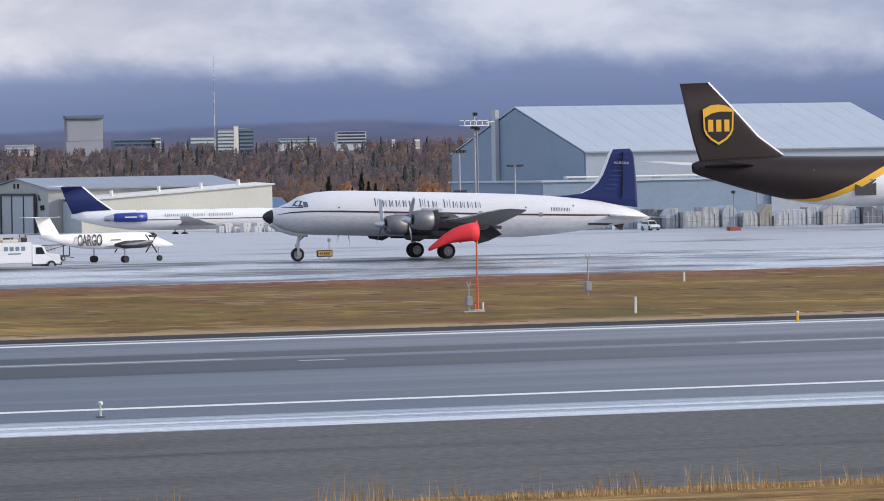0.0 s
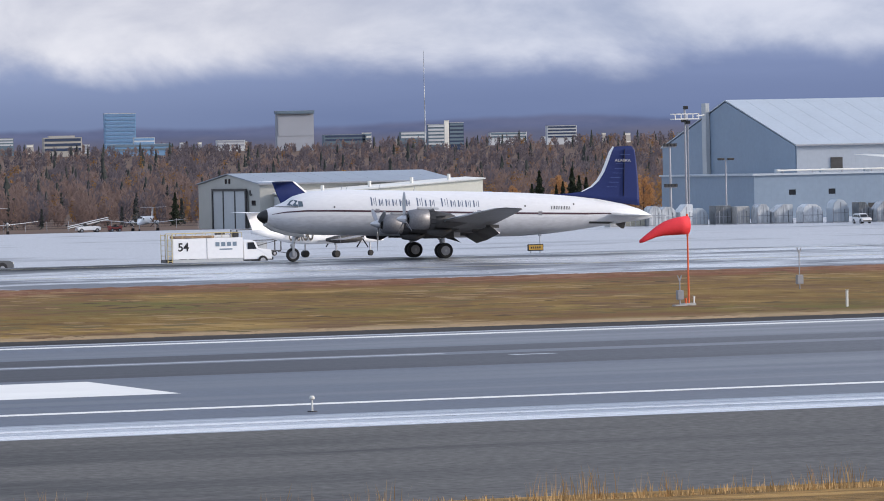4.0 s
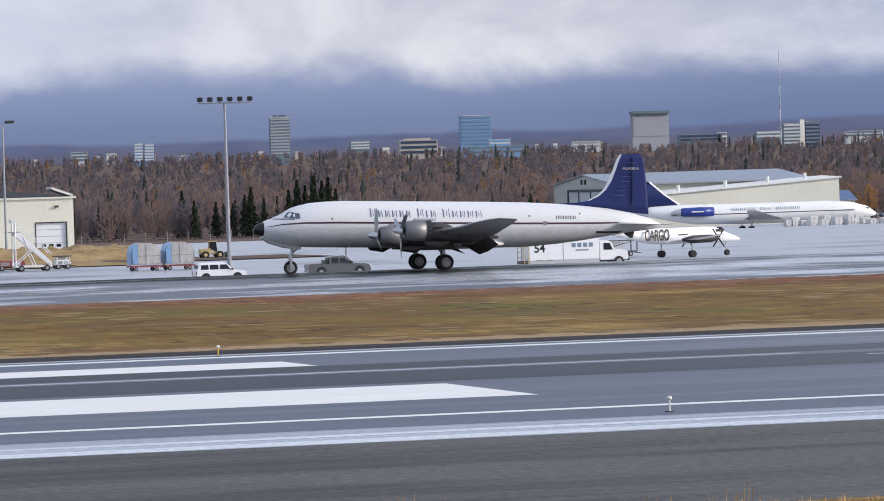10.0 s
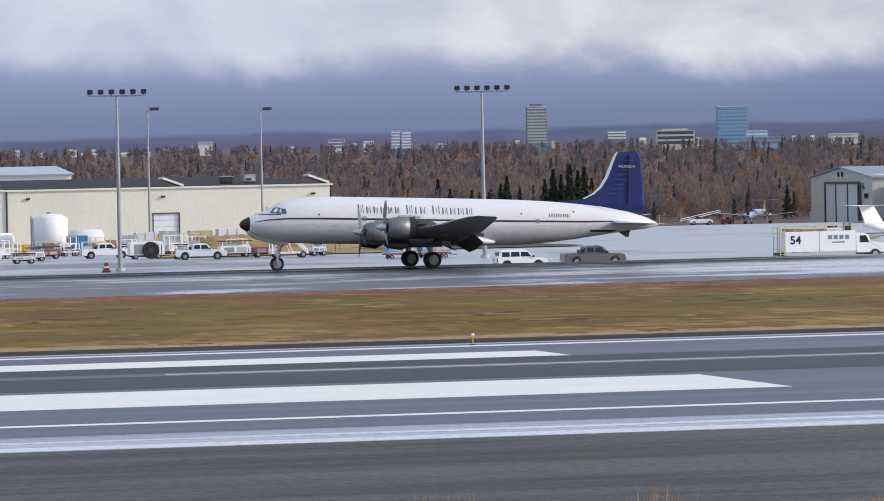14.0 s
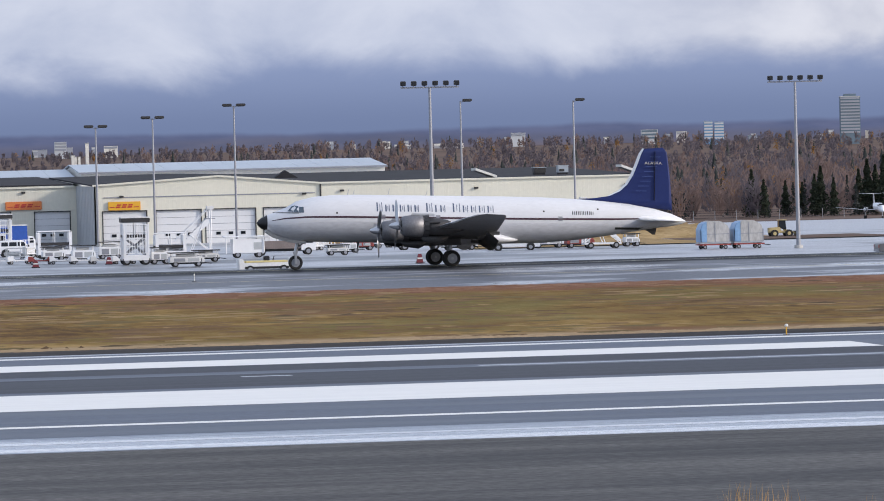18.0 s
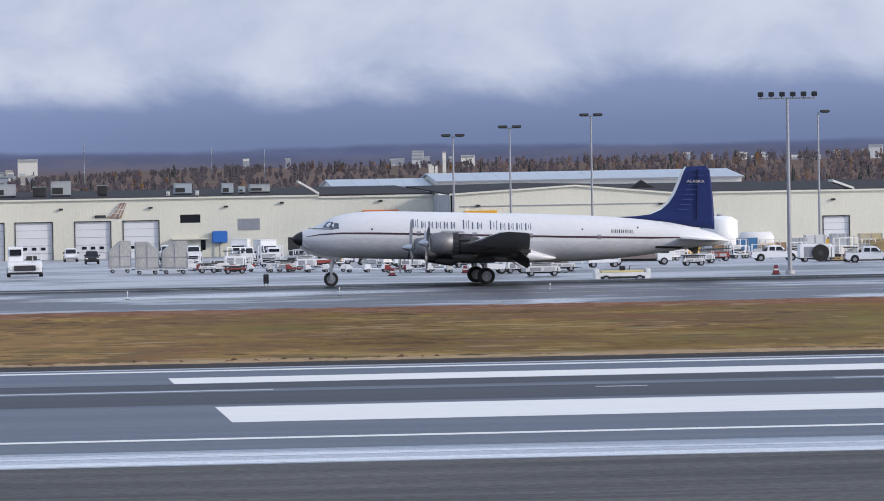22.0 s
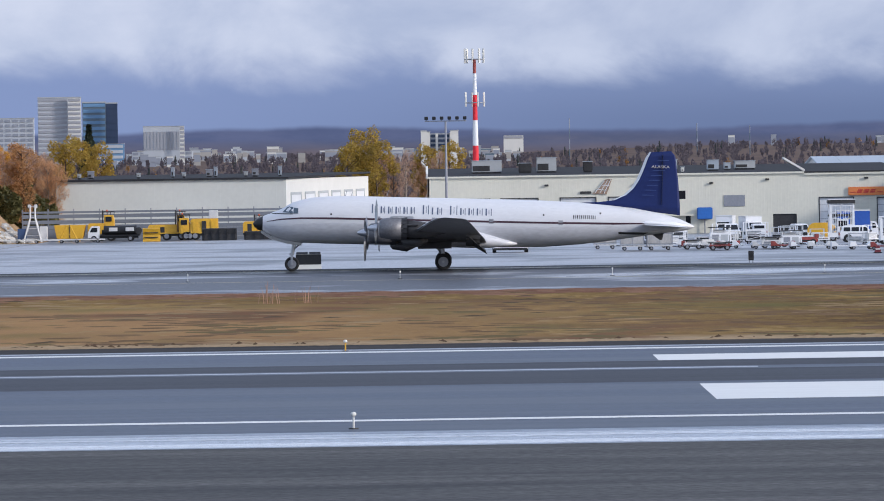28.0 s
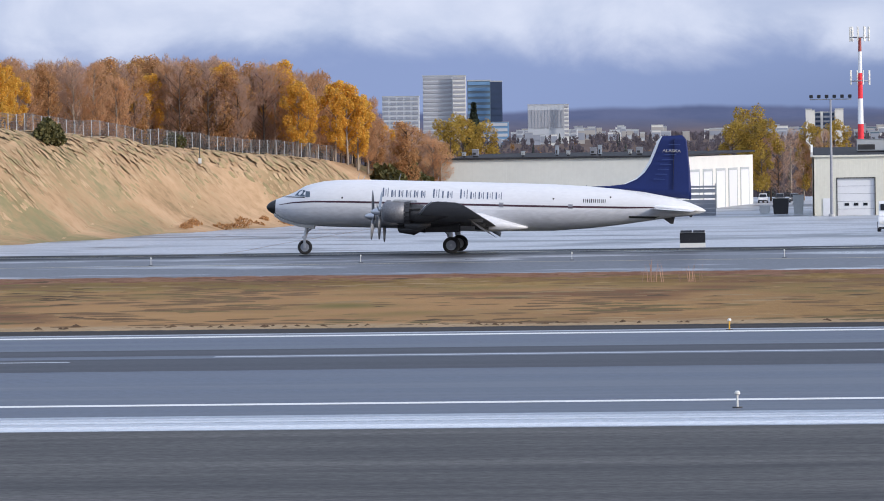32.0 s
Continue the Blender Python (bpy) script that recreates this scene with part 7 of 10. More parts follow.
clumps("dark_weeds", [(rng.uniform(-60, 22), 231.0 + abs(rng.normal()) * 1.8) for _ in range(90)], 0.22, 0.3, 0.11, material("dead_brown_weeds", (0.085, 0.052, 0.030), rough=0.95, vary=0.2, rand=-0.5, second=(0.14, 0.085, 0.045), spec=0.1), "dead brown weed tufts along the runway edge")
weeds = []
for cx in (-11.3, -8.9):
    weeds += [(cx + rng.normal() * 0.35, 302 + rng.normal() * 0.2) for _ in range(14)]
blades("tall_weeds", weeds, 0.5, 1.6, 0.035, material("pale_red_weed", (0.42, 0.25, 0.17), rough=0.9), "tall pale reddish weeds in the grass strip")
for count, rx, hi, col, second, word in ((4200, 0.45, 0.05, (0.34, 0.235, 0.130), (0.45, 0.32, 0.19), "straw"), (1100, 0.5, 0.05, (0.25, 0.205, 0.105), (0.31, 0.245, 0.130), "grey-green")):
    spots = []
    for _ in range(count):
        cy = rng.uniform(545, 735)
        spots.append((lerp_list([(b, a) for a, b in TOE], cy) - rng.uniform(0.5, 20), cy))
    clumps("bank_tufts", spots, rx, rx * 1.2, hi, material("bank_" + word.replace("-", "_"), col, rough=0.95, vary=0.2, rand=-0.5, second=second, spec=0.1), word + " tufts on the bank", True)


# chain-link fence along the top of the bank
def bank_fence():
    f = empty("chain_link_fence", pose(0, 0, 0), "grey chain-link fence along the top of a grassed bank", "fence")
    line = []
    for i in range(44):
        k = i / 43
        az = -0.172 + 0.072 * k
        y = 612 + 130 * k ** 0.9
        x = az * y
        line.append((x, y, ground_z(x, y)))
    mesh = material("chain_link", (0.13, 0.135, 0.14), rough=0.7)
    for x, y, z in line:
        part("post", tube((x, y, z - 0.2), (x, y, z + 2.2), 0.05, n=6), SHED_GREY, f)
    for (x0, y0, z0), (x1, y1, z1) in zip(line, line[1:]):
        bm = bm_new()
        add_tube(bm, (x0, y0, z0 + 2.15), (x1, y1, z1 + 2.15), 0.025, n=4)
        for j in range(1, 14):
            k = j / 14
            add_tube(bm, (x0 + (x1 - x0) * k, y0 + (y1 - y0) * k, z0 + (z1 - z0) * k + 0.05), (x0 + (x1 - x0) * k, y0 + (y1 - y0) * k, z0 + (z1 - z0) * k + 2.1), 0.012, n=3)
        for j in range(6):
            add_tube(bm, (x0, y0, z0 + 0.1 + j * 0.38), (x1, y1, z1 + 0.1 + j * 0.38), 0.012, n=3)
        part("mesh_panel", bm, mesh, f)


bank_fence()
bp = empty("bank_post", pose(-0.127 * 683, 683, ground_z(-0.127 * 683, 683)), "thin dark pole with a white marker on the bank", "pole")
part("pole", tube((0, 0, 0), (0, 0, 4.6), 0.07, 0.05), DARKMETAL, bp)
part("marker", box(-0.2, -0.2, 0.2, 0.2, 0.2, 0.95, 0.04), SHED_WHITE, bp)


# ---- the town, far off ----
def tower_block(az0, az1, y, top, base, wall, glassy, storeys, label, name="office_tower", bays=0, depth=0.15, dark_top=False):
    down = 0 if name in ("tower_cap", "roof_house") else 25
    x0, x1 = az0 * y, az1 * y
    w = x1 - x0
    zt, zb = EYE + top * y, EYE + base * y
    t = empty(name, pose(x0, y, zb), label, "building", "town buildings")
    h = zt - zb
    part("wall", box(0, 0, -down, w, w * depth, h), wall, t)
    part("roof", box(-0.2, -0.2, h, w + 0.2, w * depth, h + h * 0.02), ROOF_DARK if dark_top else SHED_GREY, t)
    for i in range(storeys):
        z = h * (i + 0.30) / storeys
        zz = h * (i + 0.85) / storeys
        if bays:
            for j in range(bays):
                part("window", box(w * (j + 0.15) / bays, -0.35, z, w * (j + 0.85) / bays, 0.05, zz), glassy, t)
        else:
            part("window_band", box(w * 0.03, -0.35, z, w * 0.97, 0.05, zz), glassy, t)
    return t


# far building colours, mostly pale and bluish: distance haze mixed in
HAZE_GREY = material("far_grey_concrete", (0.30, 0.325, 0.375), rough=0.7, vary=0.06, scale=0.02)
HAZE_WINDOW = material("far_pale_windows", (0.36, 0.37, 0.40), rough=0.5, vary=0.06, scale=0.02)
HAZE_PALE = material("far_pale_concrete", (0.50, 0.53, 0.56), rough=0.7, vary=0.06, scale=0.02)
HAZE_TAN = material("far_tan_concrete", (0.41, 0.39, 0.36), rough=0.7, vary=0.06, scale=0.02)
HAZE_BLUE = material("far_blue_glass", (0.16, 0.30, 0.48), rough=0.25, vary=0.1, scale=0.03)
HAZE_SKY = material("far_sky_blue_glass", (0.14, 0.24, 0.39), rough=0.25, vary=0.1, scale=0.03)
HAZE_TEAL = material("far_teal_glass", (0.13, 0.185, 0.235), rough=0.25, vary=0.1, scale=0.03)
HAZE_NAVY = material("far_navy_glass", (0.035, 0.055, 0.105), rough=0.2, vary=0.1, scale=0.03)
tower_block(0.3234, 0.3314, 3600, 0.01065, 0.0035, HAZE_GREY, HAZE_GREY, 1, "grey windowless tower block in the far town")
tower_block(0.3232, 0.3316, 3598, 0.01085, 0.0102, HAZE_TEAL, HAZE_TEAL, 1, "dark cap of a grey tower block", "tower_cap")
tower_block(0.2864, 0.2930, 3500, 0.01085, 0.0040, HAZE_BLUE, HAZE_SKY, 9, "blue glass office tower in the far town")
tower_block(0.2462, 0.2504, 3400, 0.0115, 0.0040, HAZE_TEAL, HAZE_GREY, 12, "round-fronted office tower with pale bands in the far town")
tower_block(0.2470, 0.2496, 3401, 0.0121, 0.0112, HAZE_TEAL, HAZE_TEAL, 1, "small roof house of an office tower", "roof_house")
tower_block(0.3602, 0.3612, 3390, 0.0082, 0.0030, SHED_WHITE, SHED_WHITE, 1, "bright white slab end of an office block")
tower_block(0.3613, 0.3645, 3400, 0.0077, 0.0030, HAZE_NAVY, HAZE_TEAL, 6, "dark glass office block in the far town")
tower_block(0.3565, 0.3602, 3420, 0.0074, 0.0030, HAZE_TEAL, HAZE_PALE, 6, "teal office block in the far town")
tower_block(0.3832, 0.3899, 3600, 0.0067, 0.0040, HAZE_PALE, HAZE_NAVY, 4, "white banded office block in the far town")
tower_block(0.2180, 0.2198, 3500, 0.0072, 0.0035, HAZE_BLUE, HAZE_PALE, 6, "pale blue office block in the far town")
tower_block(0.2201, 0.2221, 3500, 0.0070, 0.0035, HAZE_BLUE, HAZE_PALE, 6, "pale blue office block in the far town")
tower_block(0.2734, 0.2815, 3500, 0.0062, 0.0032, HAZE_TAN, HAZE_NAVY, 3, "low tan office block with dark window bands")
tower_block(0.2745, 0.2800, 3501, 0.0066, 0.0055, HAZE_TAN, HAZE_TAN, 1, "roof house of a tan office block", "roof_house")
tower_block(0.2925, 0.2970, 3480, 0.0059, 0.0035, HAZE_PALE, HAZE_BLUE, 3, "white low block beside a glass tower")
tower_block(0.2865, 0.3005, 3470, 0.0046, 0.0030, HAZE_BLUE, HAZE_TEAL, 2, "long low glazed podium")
# hotel ends are separate whiter blocks, sunlight painted into them
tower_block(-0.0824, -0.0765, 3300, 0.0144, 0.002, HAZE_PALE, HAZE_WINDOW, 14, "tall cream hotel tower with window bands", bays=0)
tower_block(-0.0765, -0.0739, 3296, 0.0144, 0.002, SHED_WHITE, HAZE_WINDOW, 14, "end of a cream hotel tower, sunlight put in its colour")
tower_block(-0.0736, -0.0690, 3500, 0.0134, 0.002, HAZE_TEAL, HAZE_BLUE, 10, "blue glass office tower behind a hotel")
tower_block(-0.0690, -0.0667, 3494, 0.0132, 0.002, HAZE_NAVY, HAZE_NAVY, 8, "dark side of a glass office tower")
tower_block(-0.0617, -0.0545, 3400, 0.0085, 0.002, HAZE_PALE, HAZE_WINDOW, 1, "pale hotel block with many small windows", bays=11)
tower_block(-0.0545, -0.0536, 3396, 0.0085, 0.002, SHED_WHITE, HAZE_WINDOW, 8, "end of a pale hotel block, sunlight put in its colour")
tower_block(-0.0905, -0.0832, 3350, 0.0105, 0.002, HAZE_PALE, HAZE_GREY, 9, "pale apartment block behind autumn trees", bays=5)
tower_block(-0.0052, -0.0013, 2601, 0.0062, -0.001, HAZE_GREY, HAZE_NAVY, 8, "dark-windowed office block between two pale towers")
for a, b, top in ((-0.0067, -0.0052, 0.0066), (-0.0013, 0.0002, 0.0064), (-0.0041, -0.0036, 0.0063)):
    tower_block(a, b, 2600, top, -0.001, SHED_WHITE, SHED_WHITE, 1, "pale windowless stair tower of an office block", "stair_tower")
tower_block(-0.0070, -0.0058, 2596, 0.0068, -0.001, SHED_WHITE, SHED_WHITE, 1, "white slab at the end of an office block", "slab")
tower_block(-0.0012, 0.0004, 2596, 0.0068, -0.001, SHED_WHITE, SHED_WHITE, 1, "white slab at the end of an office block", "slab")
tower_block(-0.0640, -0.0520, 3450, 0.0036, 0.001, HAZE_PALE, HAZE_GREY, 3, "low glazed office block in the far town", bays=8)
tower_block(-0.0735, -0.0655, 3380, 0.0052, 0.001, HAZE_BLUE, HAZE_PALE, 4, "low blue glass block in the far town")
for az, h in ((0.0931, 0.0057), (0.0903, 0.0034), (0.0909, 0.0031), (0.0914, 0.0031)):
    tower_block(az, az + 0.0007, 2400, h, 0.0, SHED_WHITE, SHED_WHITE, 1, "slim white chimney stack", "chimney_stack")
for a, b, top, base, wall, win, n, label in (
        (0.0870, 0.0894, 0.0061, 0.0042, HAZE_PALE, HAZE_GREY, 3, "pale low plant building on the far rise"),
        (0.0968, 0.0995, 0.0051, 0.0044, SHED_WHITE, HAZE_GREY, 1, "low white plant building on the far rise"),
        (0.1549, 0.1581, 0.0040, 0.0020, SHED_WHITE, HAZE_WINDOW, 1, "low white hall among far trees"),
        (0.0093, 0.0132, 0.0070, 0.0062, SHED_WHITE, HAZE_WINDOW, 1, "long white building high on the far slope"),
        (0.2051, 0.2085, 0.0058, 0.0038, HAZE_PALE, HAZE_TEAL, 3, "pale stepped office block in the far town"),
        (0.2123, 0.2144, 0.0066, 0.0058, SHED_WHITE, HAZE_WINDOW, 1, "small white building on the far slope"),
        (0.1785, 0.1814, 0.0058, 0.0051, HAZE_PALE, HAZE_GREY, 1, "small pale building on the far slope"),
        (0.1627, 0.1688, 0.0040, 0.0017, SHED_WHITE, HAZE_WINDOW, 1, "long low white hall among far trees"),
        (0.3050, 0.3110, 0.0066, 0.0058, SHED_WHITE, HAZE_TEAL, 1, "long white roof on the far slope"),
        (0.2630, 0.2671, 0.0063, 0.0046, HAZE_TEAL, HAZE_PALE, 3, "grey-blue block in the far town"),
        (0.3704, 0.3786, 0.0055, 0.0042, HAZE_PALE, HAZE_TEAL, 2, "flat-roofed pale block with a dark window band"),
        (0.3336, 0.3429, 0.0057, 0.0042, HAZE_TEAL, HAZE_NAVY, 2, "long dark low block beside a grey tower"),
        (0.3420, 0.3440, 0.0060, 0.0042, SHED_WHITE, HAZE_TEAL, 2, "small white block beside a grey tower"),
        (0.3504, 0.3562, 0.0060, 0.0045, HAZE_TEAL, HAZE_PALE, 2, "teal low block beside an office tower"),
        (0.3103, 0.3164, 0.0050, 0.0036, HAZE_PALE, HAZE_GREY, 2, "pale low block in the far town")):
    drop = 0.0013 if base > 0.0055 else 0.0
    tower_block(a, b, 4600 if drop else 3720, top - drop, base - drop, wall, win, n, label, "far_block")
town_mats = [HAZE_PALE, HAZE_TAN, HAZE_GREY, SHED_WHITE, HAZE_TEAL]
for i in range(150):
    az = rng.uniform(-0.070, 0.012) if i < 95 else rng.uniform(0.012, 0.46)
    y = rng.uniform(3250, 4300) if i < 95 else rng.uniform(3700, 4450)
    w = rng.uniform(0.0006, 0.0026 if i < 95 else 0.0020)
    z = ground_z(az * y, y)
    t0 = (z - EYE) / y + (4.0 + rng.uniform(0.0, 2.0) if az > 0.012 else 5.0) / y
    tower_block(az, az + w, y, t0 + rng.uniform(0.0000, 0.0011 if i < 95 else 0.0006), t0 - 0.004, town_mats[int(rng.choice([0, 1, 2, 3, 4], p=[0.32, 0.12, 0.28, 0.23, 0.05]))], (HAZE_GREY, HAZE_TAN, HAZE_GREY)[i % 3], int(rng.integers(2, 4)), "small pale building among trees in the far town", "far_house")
rm = empty("radio_mast", pose(0.3559 * 3700, 3700, 20), "thin lattice radio mast on the skyline", "radio mast")
for i in range(8):
    part("section", tube((0, 0, i * 9.1), (0, 0, i * 9.1 + 9.1), 0.6 - 0.05 * i, 0.55 - 0.05 * i, 5), HAZE_GREY if i % 2 else HAZE_PALE, rm)
for az, y, h in ((0.0223, 3300, 27), (0.0474, 3300, 20), (0.0578, 3200, 19)):
    rm = empty("radio_mast", pose(az * y, y, ground_z(az * y, y)), "thin distant radio mast", "radio mast")
    for i in range(4):
        part("section", tube((0, 0, i * h / 4), (0, 0, (i + 1) * h / 4), 0.3, 0.25, 5), HAZE_GREY if i % 2 else HAZE_TEAL, rm)


# ---- vehicles and ground equipment ----
def road_wheel(parent, x, y, r, w):
    t = part("wheel", tube((x, y - w / 2, r), (x, y + w / 2, r), r, n=18), RUBBER, parent)
    part("rim", tube((x, y - w / 2 - 0.012, r), (x, y + w / 2 + 0.012, r), r * 0.58, n=14), GALV, t)
    return t


def hull(outline, w, taper=0.0, zmid=0.9, bevel=0.05):
    """A vehicle body from its side outline (x, z), narrowing above zmid."""
    bm = prism(outline, w)
    for v in bm.verts:
        if v.co.z > zmid:
            v.co.y *= 1 - taper * (v.co.z - zmid)
    if bevel:
        bmesh.ops.bevel(bm, geom=[e for e in bm.edges], offset=bevel, segments=2, affect="EDGES")
    return bm


def car(name, x, y, paint, label, shape="pickup", turn=0.0, scale=1.0, group="vehicles on the apron", z=None):
    """A car with its front towards +x."""
    g = ground_z(x, y) if z is None else z
    c = empty(name, pose(x, y, g, 0, 0, turn), label, "car", group)
    m = Matrix.Scale(scale, 4)
    lower = [(-2.9, 0.45), (-2.9, 0.95), (-2.85, 1.12), (0.95, 1.12), (2.5, 1.04), (2.85, 0.92), (2.92, 0.5), (2.75, 0.36), (-2.7, 0.36)]
    if shape == "pickup":
        cab = [(-1.05, 1.1), (-0.85, 1.78), (0.35, 1.84), (0.65, 1.74), (1.35, 1.1)]
        glass_rows = ((-0.78, -0.10), (0.0, 0.62))
        length = 2.9
    else:
        lower = [(-2.35, 0.45), (-2.4, 1.05), (-2.3, 1.15), (0.95, 1.15), (2.1, 1.05), (2.4, 0.9), (2.45, 0.5), (2.3, 0.34), (-2.25, 0.34)]
        cab = [(-2.3, 1.1), (-2.05, 1.75), (-1.6, 1.84), (0.25, 1.84), (0.55, 1.74), (1.2, 1.1)]
        glass_rows = ((-1.95, -1.2), (-1.1, -0.25), (-0.15, 0.55))
        length = 2.4
    part("body", hull(lower, 1.9), paint, c, m=m)
    part("cabin", hull(cab, 1.7, 0.22, 1.1), paint, c, m=m)
    for a, b in glass_rows:
        for s in (-1, 1):
            part("window", hull([(a, 1.22), (a + 0.05, 1.66), (b - 0.02, 1.66), (b + (0.32 if b > 0.5 else 0), 1.22)], 0.02, bevel=0), GLASS, c, m=m @ Matrix.Translation((0, s * 1.072, 0)) @ Matrix.Rotation(s * 0.185, 4, "X"))
    fx, bx = (1.05, -0.97) if shape == "pickup" else (0.92, -2.2)
    part("windscreen", loft([[(fx + 0.28, yy, 1.16), (fx + 0.24, yy, 1.16), (fx - 0.36, yy * 0.9, 1.70), (fx - 0.32, yy * 0.9, 1.70)] for yy in (-0.72, 0.72)]), GLASS, c, m=m)
    part("rear_window", box(bx - 0.06, -0.6, 1.3, bx - 0.01, 0.6, 1.65), GLASS, c, m=m)
    if shape == "pickup":
        part("load_bed", box(-2.78, -0.82, 1.10, -1.12, 0.82, 1.125), BLACK, c, m=m)
        part("bed_box", box(-1.35, -0.8, 1.12, -1.1, 0.8, 1.45, 0.03), BLACK, c, m=m)
    part("bumper", box(length - 0.05, -0.9, 0.4, length + 0.06, 0.9, 0.62, 0.03), GALV if shape == "pickup" else BLACK, c, m=m)
    part("bumper", box(-length - 0.06, -0.9, 0.42, -length + 0.03, 0.9, 0.6, 0.03), GALV, c, m=m)
    for s in (-1, 1):
        part("headlight", box(length - 0.1, s * 0.75 - 0.16, 0.74, length + 0.02, s * 0.75 + 0.16, 0.92), SHED_WHITE, c, m=m)
        part("tail_light", box(-length - 0.02, s * 0.85 - 0.08, 0.75, -length + 0.05, s * 0.85 + 0.08, 1.05), REDDARK, c, m=m)
        part("mirror", box(0.95, s * 1.0 - 0.12, 1.12, 1.1, s * 1.0 + 0.12, 1.32, 0.02), BLACK, c, m=m)
        for wx in (-length * 0.62, length * 0.63):
            part("wheel_arch", tube((wx, s * 0.90, 0.42), (wx, s * 0.965, 0.42), 0.47, n=18), BLACK, c, m=m)
            t = part("wheel", tube((wx, s * 0.72, 0.37), (wx, s * 0.98, 0.37), 0.37, n=18), RUBBER, c, m=m)
            part("rim", tube((wx, s * 0.96, 0.37), (wx, s * 0.995, 0.37), 0.22, n=14), GALV, t, m=m)
    return c


DKGREY = material("dark_grey_car_paint", (0.10, 0.102, 0.106), rough=0.3, vary=0.12, coat=0.3)
CARWHITE = material("white_car_paint", (0.76, 0.77, 0.79), rough=0.28, vary=0.05, coat=0.3)
car("pickup_truck", 116.8, 450, DKGREY, "dark grey crew-cab pickup truck standing on wet concrete")
SUV = car("sport_utility_vehicle", 107.8, 460, CARWHITE, "white sport utility vehicle driving slowly over the apron", "suv", z=-1.62)
for x, y, t in ((93.0, 584, 0), (100.0, 560, -8)):
    car("pickup_truck", x, y, CARWHITE, "white pickup truck among ground equipment", "pickup", t)
car("pickup_truck", 13.6, 702, CARWHITE, "white pickup truck with its nose to the runway", "pickup", -90)
car("parked_car", 15.7, 668, BLACK, "dark blue car parked before a shed door", "suv", -90, 0.95)
for x, y, t in ((30.0, 690, -90), (35.4, 656, -90), (38.4, 650, 92), (27.0, 705, -90), (43.2, 640, -80)):
    car("parked_van", x, y, CARWHITE, "white van parked before the cream shed", "suv", t, 1.08)
car("parked_car", 291.5, 640, CARWHITE, "small white car by the cargo containers", "suv", -90, 0.75)
for x in (-17.0, -14.0, -11.0, -8.5):
    car("parked_car", x, 900, CARWHITE if x < -12 else DKGREY, "parked car between two sheds", "suv", -90, 0.9)


TANRAIL = material("faded_yellow_rail", (0.52, 0.42, 0.20), rough=0.6, vary=0.2)


def box_truck():
    x0, y = 139.9, 470
    t = empty("service_truck", pose(x0, y, -1.75), "white airport service truck with yellow rails and a box body", "truck")
    part("box_body", box(0.9, -1.2, 0.75, 8.0, 1.2, 2.75, 0.04), WHITE, t)
    part("box_seam", box(4.3, -1.215, 0.75, 4.36, -1.2, 2.75), GALV, t)
    part("chassis", box(0.3, -0.9, 0.45, 10.6, 0.9, 0.75), BLACK, t)
    part("side_skirt", box(0.9, -1.19, 0.35, 8.0, -1.12, 0.74, 0.02), SHED_GREY, t)
    part("deck_load", box(1.2, -0.9, 2.78, 5.2, 0.9, 3.0, 0.04), WOODM, t, "tan boards on the roof deck")
    for xx, ww, hh, mt in ((5.6, 0.8, 0.5, DARKMETAL), (6.6, 0.5, 0.35, GALV), (7.2, 0.6, 0.55, DARKMETAL)):
        part("roof_equipment", box(xx, -0.5, 2.76, xx + ww, 0.4, 2.76 + hh, 0.05), mt, t)
    part("cab", hull([(8.1, 0.6), (8.1, 2.45), (8.9, 2.5), (9.35, 2.3), (9.6, 1.65), (10.9, 1.5), (11.0, 0.6)], 2.1, 0.05, 1.6), WHITE, t)
    part("cab_window", hull([(8.5, 1.6), (8.5, 2.25), (9.1, 2.25), (9.4, 1.6)], 2.12, bevel=0), GLASS, t)
    part("bumper", box(10.95, -1.0, 0.5, 11.1, 1.0, 0.75), BLACK, t)
    for wx in (1.9, 2.9, 10.0):
        for s in (-1, 1):
            road_wheel(t, wx, s * 1.0, 0.47, 0.32)
    for yy in (-1.15, 1.15):
        bm = bm_new()
        for xx in (0.40, 0.82):
            add_tube(bm, (xx, yy, 0.4), (xx, yy, 3.2), 0.04, n=6)
        for zz in (0.6, 1.1, 1.6, 2.1, 2.6, 3.1):
            add_tube(bm, (0.40, yy, zz), (0.82, yy, zz), 0.025, n=6)
        part("ladder_frame", bm, TANRAIL, t, "yellow ladder frame")
    bm = bm_new()
    for i in range(8):
        xx = 0.9 + i
        add_tube(bm, (xx, -1.1, 2.75), (xx, -1.1, 3.25), 0.03, n=6)
        add_tube(bm, (xx, 1.1, 2.75), (xx, 1.1, 3.25), 0.03, n=6)
    for yy in (-1.1, 1.1):
        add_tube(bm, (0.9, yy, 3.25), (7.9, yy, 3.25), 0.03, n=6)
    part("top_rail", bm, TANRAIL, t, "yellow top rail")
    part("roof_gear", box(2.5, -0.7, 2.75, 6.8, 0.7, 3.05, 0.05), WHITE_OLD, t)
    letters("fleet_number", "54", Matrix.Translation((1.95, -1.215, 1.9)) @ Matrix.Rotation(math.pi / 2, 4, "X"), 0.8, BLACK, t, "bold dark fleet number", bold=0.03)
    bm = bm_new()
    for i in range(4):
        add_box(bm, 5.2 + i * 0.58, -1.22, 1.95, 5.6 + i * 0.58, -1.205, 2.35)
    add_box(bm, 5.6, -1.22, 1.6, 6.9, -1.205, 1.72)
    part("company_marking", bm, material("slate_marking", (0.16, 0.22, 0.28), rough=0.5), t, "slate plain shapes")


box_truck()


